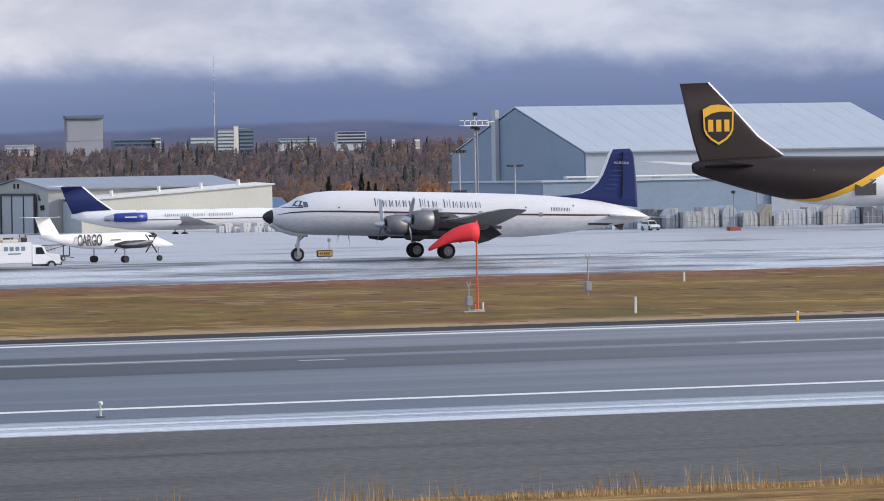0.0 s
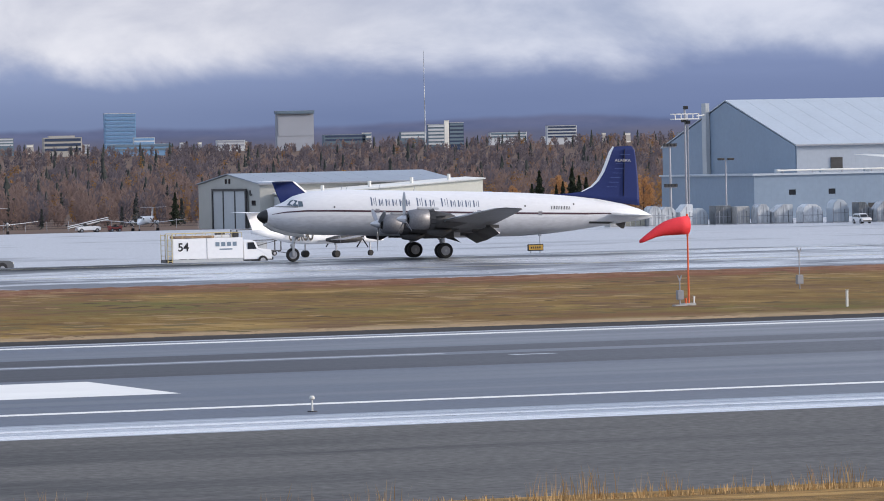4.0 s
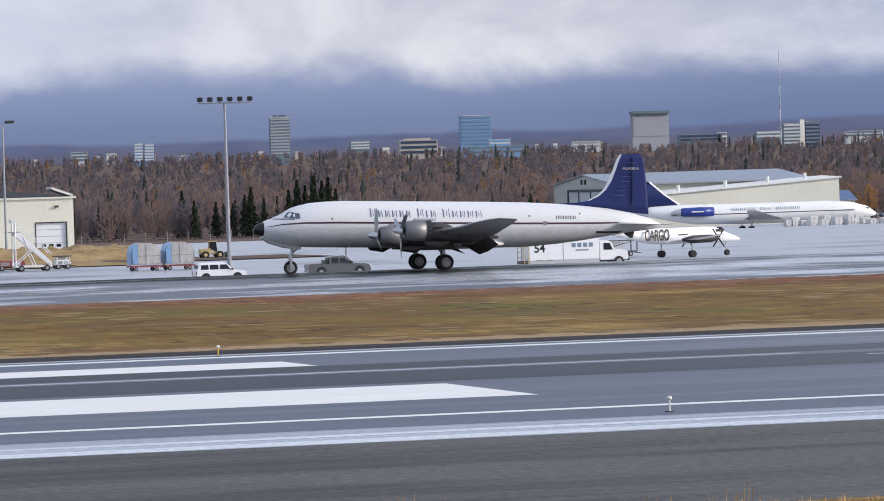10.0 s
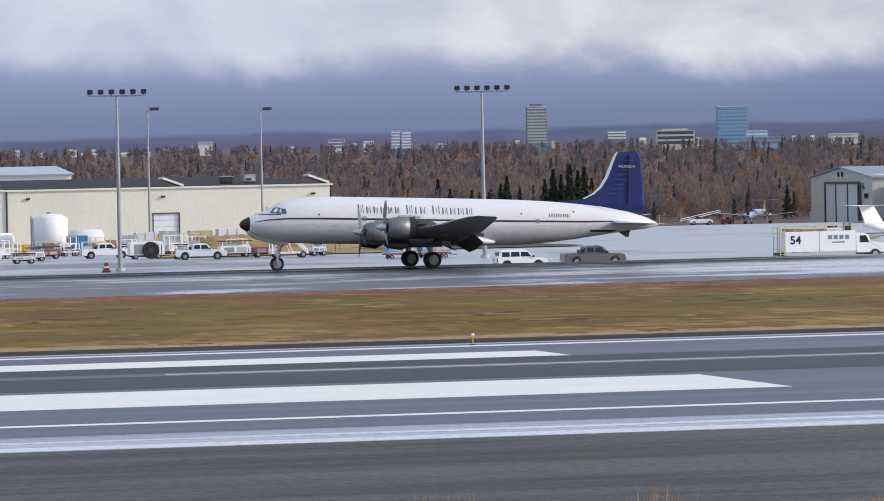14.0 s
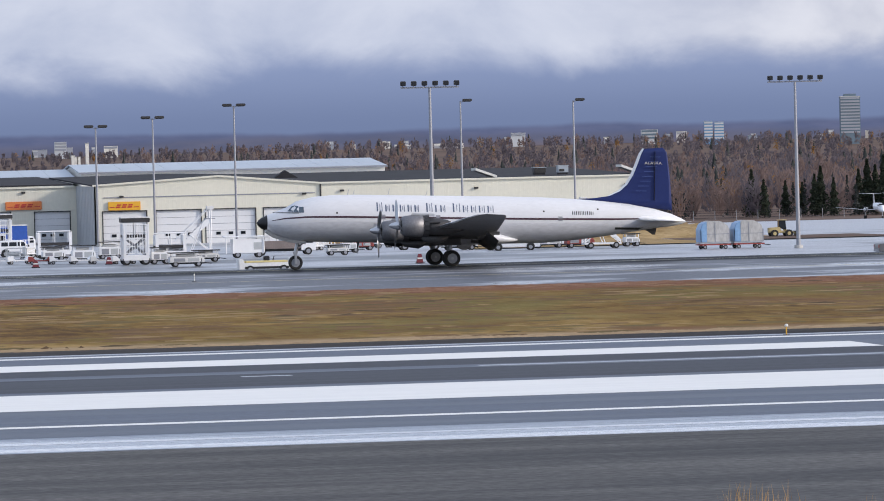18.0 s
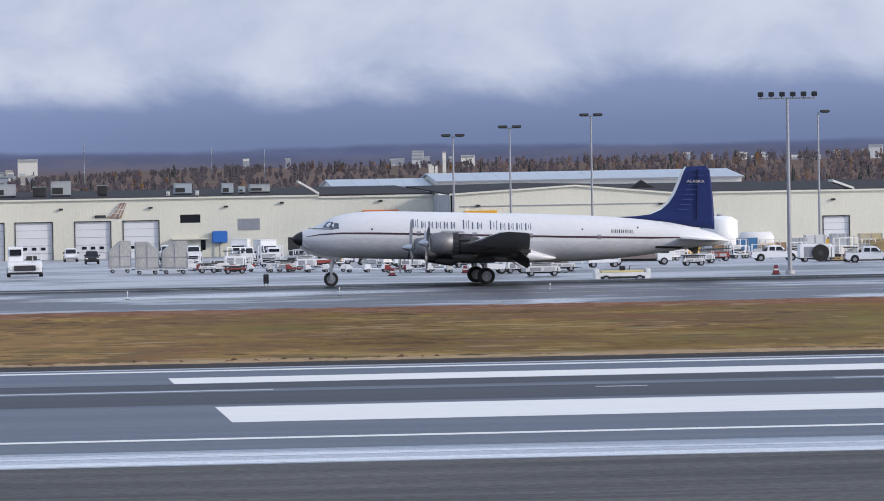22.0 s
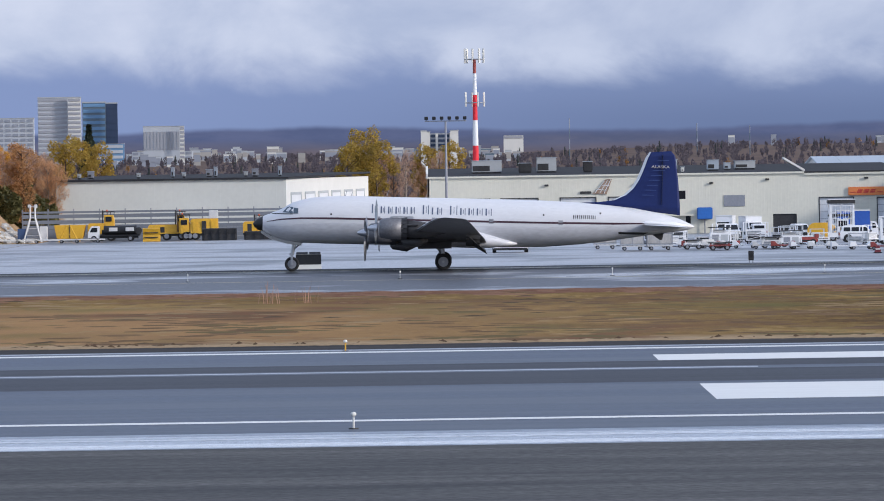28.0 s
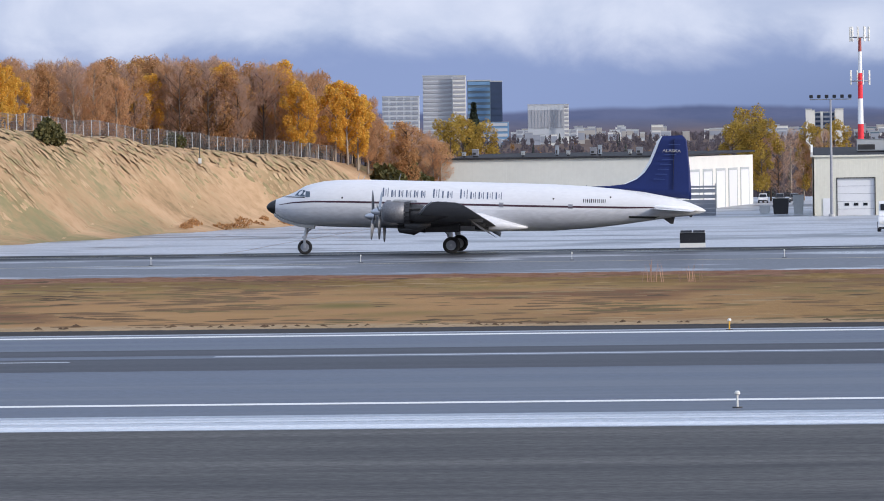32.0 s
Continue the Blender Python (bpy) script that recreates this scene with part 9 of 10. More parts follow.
def stair_truck(x, y, turn, label):
    t = empty("boarding_stairs", pose(x, y, ground_z(x, y), 0, 0, turn), label, "boarding stairs", "ground equipment")
    part("base_frame", box(-2.2, -1.0, 0.45, 2.0, 1.0, 0.65), WHITE, t)
    for wx in (-1.5, 1.4):
        for k in (-1, 1):
            road_wheel(t, wx, k * 0.9, 0.35, 0.25)
    for k in (-1, 1):
        part("stringer", prism([(2.0, 0.6), (2.0, 0.95), (-1.6, 4.4), (-2.2, 4.4), (-2.2, 4.1)], 0.08), WHITE, t, m=Matrix.Translation((0, k * 0.8, 0)))
        part("hand_rail", tube((2.0, k * 0.85, 1.9), (-1.7, k * 0.85, 5.4), 0.05, n=6), WHITE, t)
        part("upright", tube((-2.1, k * 0.85, 0.6), (-2.1, k * 0.85, 5.5), 0.08, n=6), WHITE, t)
        part("brace", tube((-2.1, k * 0.85, 0.7), (0.2, k * 0.85, 2.6), 0.05, n=6), WHITE, t)
        part("brace", tube((0.2, k * 0.85, 0.6), (-1.2, k * 0.85, 3.9), 0.05, n=6), WHITE, t)
    for i in range(11):
        k = i / 10
        part("tread", box(1.9 - 3.6 * k, -0.78, 0.85 + 3.4 * k, 2.15 - 3.6 * k, 0.78, 0.9 + 3.4 * k), GALV, t)
    part("landing", box(-2.6, -0.85, 4.35, -1.5, 0.85, 4.45), GALV, t)
    part("light_box", box(-2.5, -0.5, 5.4, -1.7, 0.5, 5.8, 0.04), WHITE_OLD, t)
    return t


stair_truck(109.7, 558, 0, "white mobile boarding stairs among ground equipment")
stair_truck(64.4, 566, 180, "white mobile boarding stairs before a shed door")

tk = empty("storage_tank", pose(98.9, 667, ground_z(98.9, 667)), "upright white storage tank beside the shed", "tank")
part("shell", loft([[(r * math.cos(a), r * math.sin(a), z) for a in [2 * math.pi * i / 28 for i in range(28)]] for r, z in ((2.35, 0), (2.35, 4.2), (1.6, 4.7), (0.3, 4.85))]), WHITE, tk, "", True)
part("ladder", box(-2.6, -0.4, 0.2, -2.45, 0.1, 4.6), GALV, tk)
part("hatch", tube((0, 0, 4.8), (0, 0, 5.05), 0.4), GALV, tk)
tk = empty("storage_tank", pose(104.5, 672, ground_z(104.5, 672)), "lying white storage tank beside the shed", "tank")
part("shell", loft([ring_x(x, 0, 1.5, r, r, 18) for x, r in ((-2.4, 0.4), (-2.0, 1.1), (2.0, 1.1), (2.4, 0.4))]), WHITE_OLD, tk, "", True)
for xx in (-1.4, 1.4):
    part("saddle", box(xx - 0.15, -0.9, 0, xx + 0.15, 0.9, 0.9), GALV, tk)
tk = empty("storage_tank", pose(92.0, 672, ground_z(92, 672)), "lying white gas tank beside the shed", "tank")
part("shell", loft([ring_x(x, 0, 1.4, r, r, 18) for x, r in ((-2.8, 0.3), (-2.4, 1.0), (2.4, 1.0), (2.8, 0.3))]), WHITE, tk, "", True)
for xx in (-1.6, 1.6):
    part("saddle", box(xx - 0.15, -0.9, 0, xx + 0.15, 0.9, 0.8), YELLOW, tk)


def crate(x, y, w, h, mat, label):
    c = empty("freight_crate", pose(x, y, ground_z(x, y)), label, "crate", "crates and drums by the shed")
    part("box", box(-w / 2, -0.8, 0.12, w / 2, 0.8, h, 0.03), mat, c)
    for i in range(3):
        part("batten", box(-w / 2 + (w - 0.12) * i / 2, -0.83, 0.12, -w / 2 + (w - 0.12) * i / 2 + 0.12, -0.79, h), WOODM if mat is WOODM else GALV, c)
    part("skid", box(-w / 2, -0.8, 0, w / 2, 0.8, 0.12), WOODM, c)


for x, y, w, h, mt, nm in ((97.4, 655, 2.4, 1.1, WOODM, "brown wooden"), (100.2, 652, 2.6, 2.0, material("blue_box_paint", (0.05, 0.16, 0.32), rough=0.5), "blue steel"), (103.2, 654, 2.2, 1.2, YELLOW, "yellow"), (106.0, 655, 3.0, 1.3, WOODM, "brown wooden"), (109.5, 655, 2.6, 2.2, WHITE_OLD, "white"), (112.5, 660, 2.8, 1.6, YELLOW, "yellow"), (116.0, 650, 3.0, 2.3, material("beige_frames", (0.48, 0.40, 0.24), rough=0.7, vary=0.3), "beige"), (119.5, 650, 2.6, 2.5, WHITE_OLD, "white"), (123.0, 655, 3.5, 1.4, WOODM, "brown wooden"), (93.5, 655, 2.0, 1.0, YELLOW, "yellow"), (126.5, 655, 3.0, 1.2, WOODM, "brown wooden"), (111.0, 645, 2.2, 2.4, PLASTIC, "clear-wrapped"), (105.0, 640, 2.2, 2.0, PLASTIC, "clear-wrapped")):
    crate(x, y, w, h, mt, nm + " freight crate standing by the shed")


def loader_tractor(x, y, s, label, turn=0.0, blade=True, mat=None):
    """A yellow wheel loader."""
    mat = mat or YELLOW
    t = empty("wheel_loader", pose(x, y, ground_z(x, y), 0, 0, turn), label, "wheel loader", "yellow machines")
    m = Matrix.Scale(s, 4)
    part("body", hull([(-2.6, 0.9), (-2.6, 1.9), (-0.4, 2.0), (-0.2, 1.3), (1.4, 1.2), (1.4, 0.8)], 1.6), mat, t, m=m)
    part("cab", hull([(-0.6, 1.9), (-0.6, 3.3), (0.7, 3.3), (0.9, 1.4)], 1.4), GLASS, t, m=m)
    part("cab_roof", box(-0.75, -0.8, 3.3, 0.95, 0.8, 3.45, 0.04), mat, t, m=m)
    for wx in (-1.6, 1.3):
        for k in (-1, 1):
            w = part("wheel", tube((wx, k * 0.85, 0.75), (wx, k * 1.35, 0.75), 0.75, n=20), RUBBER, t, m=m)
            part("rim", tube((wx, k * 0.84, 0.75), (wx, k * 1.37, 0.75), 0.35, n=14), mat, w, m=m)
    for k in (-1, 1):
        part("lift_arm", tube((0.5, k * 0.5, 1.5), (2.9, k * 0.5, 0.7), 0.14, n=8), mat, t, m=m)
    if blade:
        part("bucket", prism([(2.8, 0.15), (3.9, 0.1), (3.2, 0.35), (3.0, 1.2), (2.7, 1.2)], 2.6), DARKMETAL, t, m=m)
    return t


loader_tractor(141.0, 604, 0.62, "faded yellow wheel loader on dry grass beside the apron", 0, True, TANRAIL)


def plough_truck(x, y, body, cab, label, tank=False):
    """A yellow snow machine: long body, upright cab with a dark rack, wheels; body and cab are (x0, x1, top)."""
    t = empty("snow_machine", pose(x, y, ground_z(x, y)), label, "snow machine", "yellow machines")
    part("chassis", box(body[0], -0.7, 0.6, max(body[1], cab[1]), 0.7, 0.95), DARKMETAL, t)
    part("body", hull([(body[0], 0.95), (body[0], body[2] - 0.25), (body[0] + 0.3, body[2]), (body[1], body[2]), (body[1], 0.95)], 2.2, 0.06), YELLOW, t)
    for k in range(3):
        xx = body[0] + (body[1] - body[0]) * (k + 0.5) / 3
        part("side_panel", box(xx - 0.32, -1.14, 1.15, xx + 0.32, -1.09, body[2] - 0.35, 0.02), DARKMETAL if k == 1 else YELLOW, t)
    c = part("cab", hull([(cab[0], 0.95), (cab[0], cab[2]), (cab[1] - 0.2, cab[2]), (cab[1], cab[2] - 0.9), (cab[1], 0.95)], 2.0, 0.06), YELLOW, t)
    part("cab_window", box(cab[0] + 0.25, -1.02, cab[2] - 0.95, cab[1] - 0.35, -0.98, cab[2] - 0.25), GLASS, c)
    part("cab_door", box(cab[0] + 0.2, -1.02, 1.1, cab[0] + 0.9, -0.99, cab[2] - 1.05), YELLOW, c)
    for k in range(4):
        xx = cab[0] + (cab[1] - cab[0]) * k / 3
        part("rack_post", tube((xx, -0.8, cab[2]), (xx, -0.8, cab[2] + 0.5), 0.05, n=6), DARKMETAL, t)
    part("roof_rack", box(cab[0] - 0.1, -0.9, cab[2] + 0.42, cab[1] + 0.1, 0.9, cab[2] + 0.54), DARKMETAL, t, "dark roof rack")
    part("beacon", tube((cab[0] + 0.4, 0, cab[2] + 0.54), (cab[0] + 0.4, 0, cab[2] + 0.75), 0.12, n=10), ORANGE, t)
    part("exhaust", tube((cab[0] - 0.2, -0.7, 1.2), (cab[0] - 0.2, -0.7, cab[2] + 0.7), 0.08, n=8), DARKMETAL, t)
    if tank:
        part("hopper", box(body[1] - 1.3, -0.9, body[2], body[1], 0.9, body[2] + 1.2, 0.08), WHITE_OLD, t, "pale hopper")
    for wx in (body[0] + 0.7, (body[0] + cab[1]) / 2, cab[1] - 0.5):
        for k in (-1, 1):
            road_wheel(t, wx, k * 0.85, 0.62, 0.45)
    return t


plough_truck(-30.2, 736, (-0.9, 1.0, 2.6), (1.0, 2.6, 2.9), "yellow snow machine with a dark cab rack before a fence")
plough_truck(-37.4, 737, (-1.4, 2.6, 3.1), (-3.0, -1.5, 3.2), "yellow snow machine with a pale hopper before a fence", True)
plough_truck(-42.6, 738, (-2.4, 1.8, 2.3), (1.8, 3.0, 3.7), "long yellow snow machine parked along a fence")
plough_truck(-52.0, 741, (-2.0, 0.4, 2.6), (0.4, 1.9, 3.8), "tall yellow snow machine behind a tank truck")
for x, y, w, h in ((-34.3, 730, 5.0, 1.75), (-27.9, 730, 5.7, 1.25)):
    b = empty("plough_blade", pose(x, y, ground_z(x, y)), "long dark snow plough blade lying on wet concrete", "plough blade", "plough blades")
    part("blade", loft([[(xx, -0.1, 0.0), (xx, 0.25, 0.05), (xx, 0.15, 0.7 * h), (xx, -0.1, h), (xx, -0.25, h * 0.96), (xx, -0.05, 0.5 * h)] for xx in (-w / 2, w / 2)]), DARKMETAL, b)
    for k in range(5):
        xx = -w / 2 + 0.3 + (w - 0.6) * k / 4
        part("stiffener", box(xx - 0.06, -0.3, 0.1, xx + 0.06, 0.1, h * 0.9), BLACK, b)
    part("push_frame", prism([(-0.8, 0.3), (0.8, 0.3), (0.3, 0.6), (-0.3, 0.6)], 1.5), BLACK, b, m=Matrix.Translation((0, 1.0, 0)))
    part("caster", tube((w / 2 - 0.4, 1.0, 0.25), (w / 2 - 0.4, 1.2, 0.25), 0.25), RUBBER, b)
hb = empty("hitch_frame", pose(-23.2, 731, ground_z(-23.2, 731)), "dark drawbar frame of a snow plough", "plough hitch", "plough blades")
part("beam", box(-1.6, -0.3, 0.35, 1.9, 0.3, 0.6, 0.03), DARKMETAL, hb)
part("upright", box(0.6, -0.3, 0.3, 1.15, 0.3, 1.85, 0.05), DARKMETAL, hb)
part("brace", tube((-1.2, 0, 0.5), (0.7, 0, 1.3), 0.1, n=8), DARKMETAL, hb)
for wx in (-1.0, 1.4):
    part("caster", tube((wx, -0.25, 0.25), (wx, 0.25, 0.25), 0.25, n=14), RUBBER, hb)
yp = empty("plough_blade", pose(-44.0, 729, ground_z(-44.0, 729)), "bright yellow plough blade standing upright on concrete", "plough blade", "plough blades")
part("blade", loft([[(xx, -0.1, 0.0), (xx, 0.3, 0.05), (xx, 0.2, 1.2), (xx, -0.15, 1.9), (xx, -0.3, 1.85), (xx, 0.0, 0.9)] for xx in (-1.25, 1.25)]), YELLOW, yp)
for zz in (0.55, 1.2):
    part("rib", box(-1.0, -0.24, zz, 0.9, -0.02, zz + 0.12), DARKMETAL, yp)
part("push_frame", prism([(-0.6, 0.2), (0.6, 0.2), (0.3, 0.6), (-0.3, 0.6)], 1.2), BLACK, yp, m=Matrix.Translation((0, 1.0, 0)))
for x, y, w, h in ((-56.6, 741, 4.6, 2.4),):
    b = empty("yellow_hopper", pose(x, y, ground_z(x, y)), "yellow steel sand hopper by a grey fence", "hopper", "yellow machines")
    part("bin", hull([(-w / 2 + 0.4, 0.4), (w / 2 - 0.4, 0.4), (w / 2, h), (-w / 2, h)], 2.0), YELLOW, b)
    for s in (-1, 1):
        part("leg", box(s * w * 0.3 - 0.1, -0.8, 0, s * w * 0.3 + 0.1, 0.8, 0.45), YELLOW, b)
    part("rib", box(-0.06, -1.06, 0.5, 0.06, -1.0, h), DARKMETAL, b)
fr = empty("trestle", pose(-56.5, 736, ground_z(-56.5, 736)), "yellow A-frame trestle on wet concrete", "trestle")
for s in (-1, 1):
    part("leg", tube((s * 1.4, 0.2, 0), (s * 0.25, 0.2, 2.4), 0.1, n=6), YELLOW, fr)
part("rail", tube((-0.9, 0.2, 1.1), (0.9, 0.2, 1.1), 0.07, n=6), YELLOW, fr)
lt = empty("light_tower", pose(-61.8, 738, ground_z(-61.8, 738)), "pale lattice light tower with a splayed base", "light tower")
for sx in (-1, 1):
    for sy in (-1, 1):
        part("leg", tube((sx * 1.3, sy * 1.0, 0), (sx * 0.35, sy * 0.3, 3.6), 0.13, n=6), WHITE_OLD, lt)
        part("upright", tube((sx * 0.35, sy * 0.3, 3.6), (sx * 0.35, sy * 0.3, 5.2), 0.11, n=6), WHITE_OLD, lt)
for zz in (1.0, 2.0, 3.0, 3.6, 4.4, 5.2):
    k = 1.3 - min(zz, 3.6) / 3.6 * 0.95
    part("cross_brace", box(-k, -0.05, zz - 0.05, k, 0.05, zz + 0.05), WHITE_OLD, lt)
for s in (-1, 1):
    part("lamp_head", box(s * 0.45 - 0.25, -0.3, 5.0, s * 0.45 + 0.25, 0.1, 5.5, 0.05), WHITE_OLD, lt)
part("side_box", box(-2.2, -0.6, 0.15, -0.9, 0.6, 2.0, 0.05), material("navy_box_paint", (0.05, 0.09, 0.20), rough=0.4), lt, "navy generator box")
part("fuel_tank", box(1.0, -0.6, 0.15, 2.1, 0.6, 2.3, 0.08), WHITE_OLD, lt, "white tank")
for x, w in ((-64.5, 5.0), (-58.5, 6.0), (-53.0, 5.0)):
    b = empty("flat_trailer", pose(x, 726, ground_z(x, 726)), "low pale flat trailer lying on wet concrete", "trailer", "flat trailers")
    part("deck", box(-w / 2, -0.8, 0.35, w / 2, 0.8, 0.55, 0.03), WHITE_OLD, b)
    for wx in (-w * 0.3, w * 0.3):
        road_wheel(b, wx, -0.7, 0.25, 0.2)
        road_wheel(b, wx, 0.7, 0.25, 0.2)
def rock_pile():
    """Broken stone heaped against the foot of the bank."""
    pile = empty("rock_pile", pose(0, 0, 0), "pale broken stones heaped at the foot of a bank", "rocks")
    stone = material("pale_broken_stone", (0.40, 0.38, 0.35), rough=0.85, vary=0.3, scale=3, bump=0.3, rand=0.6, second=(0.56, 0.54, 0.50))
    shapes = []
    for k in range(5):
        bm = bm_new()
        bmesh.ops.create_icosphere(bm, subdivisions=1, radius=1.0)
        for v in bm.verts:
            v.co *= 0.75 + 0.5 * random.Random(k * 50 + v.index).random()
            v.co.z *= 0.7
        me = bpy.data.meshes.new("stone")
        bm.to_mesh(me)
        bm.free()
        me.materials.append(stone)
        shapes.append(me)
    for n in range(420):
        x, y, r = rng.uniform(-70, -61.5), rng.uniform(728, 752), rng.uniform(0.22, 0.6)
        if ground_z(x, y) > 0.2:
            continue
        o = new("stone", shapes[n % 5])
        o.parent = pile
        o.matrix_basis = pose(x, y, ground_z(x, y) + r * 0.35, 0, rng.uniform(-20, 20), rng.uniform(0, 360)) @ Matrix.Diagonal((r * 1.2, r, r, 1))


rock_pile()
for x, y, w, h, mt in ((-9.0, 745, 2.4, 2.3, BLACK), (-6.4, 742, 1.6, 2.8, SHED_GREY), (-11.5, 755, 1.6, 1.2, WHITE_OLD)):
    d = empty("waste_container", pose(x, y, ground_z(x, y)), "dark steel waste container beside the shed", "waste container", "bins by the shed")
    part("body", hull([(-w / 2 + 0.15, 0.1), (w / 2 - 0.15, 0.1), (w / 2, h), (-w / 2, h)], 1.8), mt, d)
    part("lid", box(-w / 2 - 0.03, -0.93, h, w / 2 + 0.03, 0.93, h + 0.1), mt, d)
    part("side_pocket", box(-w / 2 - 0.05, -0.6, h * 0.5, -w / 2 + 0.05, 0.6, h * 0.62), GALV, d)
# weedy gravel island on the far apron
def island(x0, x1, y0, y1, mat, label):
    s = strip("ground_island", y0, y1, mat, label, 4, x0=x0, x1=x1, step_x=4, lift=0.12, category="verge")
    return s
island(98, 127, 572, 618, STRAW, "dry weedy verge between the aprons")


def straw_bank(x0, x1, y0, y1, high):
    """A low rough bank of dead grass along the far edge of the apron."""
    vs, fs, nx, ny = [], [], 60, 8
    for j in range(ny + 1):
        for i in range(nx + 1):
            x, y = x0 + (x1 - x0) * i / nx, y0 + (y1 - y0) * j / ny
            k = math.sin(math.pi * min(1.0, j / ny)) ** 0.7 * min(1.0, (nx - i) / 14, i / 3)
            rough = 0.85 + 0.25 * noise.noise(Vector((x * 0.35, y * 0.2, 4))) + 0.25 * noise.noise(Vector((x * 1.1, y * 0.6, 9)))
            vs.append((x, y, ground_z(x, y) + 0.02 + high * max(0.0, k * rough)))
    for j in range(ny):
        for i in range(nx):
            q = j * (nx + 1) + i
            fs.append((q, q + 1, q + nx + 2, q + nx + 1))
    me = bpy.data.meshes.new("ground_straw_bank")
    me.from_pydata(vs, [], fs)
    me.polygons.foreach_set("use_smooth", [True] * len(fs))
    me.materials.append(STRAW)
    return tagged(new("ground_straw_bank", me), "low bank of dead straw-coloured grass beside the apron", "verge", "", "structure")


straw_bank(110, 143, 617, 640, 2.0)
island(127.5, 152, 586, 612, FARLAND, "bare muddy verge between the aprons")
mast = empty("parking_beacon", pose(294.8, 620, ground_z(294.8, 620)), "slim mast on a red and white base by a jumbo jet", "mast")
part("pole", tube((0, 0, 0), (0, 0, 5.2), 0.1, 0.06), GALV, mast)
part("base", box(-0.9, -0.5, 0, 0.9, 0.5, 0.5, 0.05), REDDARK, mast)
part("head", box(-0.2, -0.2, 5.0, 0.2, 0.2, 5.4), DARKMETAL, mast)
fe = empty("perimeter_fence", pose(0, 0, 0), "grey wire fence along the far apron", "fence")
for i in range(60):
    x = 150 + i * 5
    part("post", tube((x, 1240 - i * 1.5, ground_z(x, 1240 - i * 1.5)), (x, 1240 - i * 1.5, ground_z(x, 1240 - i * 1.5) + 2.4), 0.07, n=5), GALV, fe)
for i in range(59):
    x = 150 + i * 5
    for zz in (0.6, 1.2, 1.8, 2.35):
        part("wire", box(0, -0.03, zz - 0.03, 5.22, 0.03, zz + 0.03), ROOF_DARK, fe, m=Matrix.Translation((x, 1240 - i * 1.5, ground_z(x, 1240 - i * 1.5))) @ Matrix.Rotation(math.atan2(-1.5, 5), 4, "Z"))


def open_rack(x, y, w, h, mat, label, turn=0.0):
    """A wheeled steel frame: posts, rails, a deck and part of a load."""
    c = empty("equipment_rack", pose(x, y, ground_z(x, y), 0, 0, turn), label, "equipment", "ground equipment")
    part("deck", box(-w / 2, -0.8, 0.45, w / 2, 0.8, 0.58, 0.02), mat, c)
    for sx in (-1, 1):
        for sy in (-1, 1):
            part("post", box(sx * w / 2 - 0.05, sy * 0.75 - 0.05, 0.55, sx * w / 2 + 0.05, sy * 0.75 + 0.05, h), mat, c)
            road_wheel(c, sx * w * 0.36, sy * 0.62, 0.26, 0.18)
    for z in (h * 0.6, h):
        for sy in (-1, 1):
            part("rail", box(-w / 2, sy * 0.75 - 0.035, z - 0.07, w / 2, sy * 0.75 + 0.035, z), mat, c)
    part("brace", tube((-w / 2, -0.76, 0.6), (w / 2, -0.76, h * 0.6), 0.035, n=6), mat, c)
    part("load", box(-w * 0.42, -0.6, 0.6, w * 0.2, 0.6, 0.6 + h * 0.33, 0.05), (PLASTIC, WHITE_OLD, DARKMETAL)[int(x) % 3], c)
    part("tow_bar", tube((w / 2, 0, 0.4), (w / 2 + 0.9, 0, 0.3), 0.04, n=6), BLACK, c)


rr = random.Random(12)
for i in range(34):
    x = 24 + i * 1.45 + rr.uniform(-0.5, 0.5) if i < 18 else 78 + (i - 18) * 2.35 + rr.uniform(-0.6, 0.6)
    open_rack(x, rr.uniform(578, 640) if i < 18 else rr.uniform(598, 640), rr.uniform(1.6, 2.8), rr.uniform(1.2, 2.5), (WHITE, WHITE, WHITE_OLD, SHED_GREY)[i % 4], "%s steel equipment rack on wheels before the cream shed" % ("grey" if i % 4 == 3 else "white"), rr.uniform(-25, 25))
open_rack(165.5, 520, 5.2, 2.9, DARKMETAL, "dark steel equipment rack standing behind a commuter plane", 8)
for x, paint, shape, nm in ((463.5, WHITE_OLD, "suv", "white car parked behind a wire fence"), (469.0, material("faded_blue_paint", (0.12, 0.17, 0.26), rough=0.35), "pickup", "faded blue pickup parked behind a wire fence"), (475.5, WHITE_OLD, "pickup", "white pickup parked behind a wire fence"), (482.0, material("silver_paint", (0.42, 0.44, 0.47), rough=0.3, metal=0.4), "suv", "silver car parked behind a wire fence")):
    car("parked_car", x, 1236, paint, nm, shape, 15.0, 1.0, "cars behind the fence")


# ---- parked aircraft ----
def body(parent, name, rows, mat, m=None, label="", n=28):
    """A rounded body along x: rows of station, centre height, half width, half height."""
    return part(name, loft([ring_x(x, 0, z, a, b, n) for x, z, a, b in rows]), mat, parent, label, True, m)


def surface(parent, name, rows, mat, label="", m=None):
    """A wing from rows of (y, z, leading x, trailing x, thickness)."""
    return part(name, loft([foil((le, y, z), (te, y, z), th) for y, z, le, te, th in rows]), mat, parent, label, True, m)


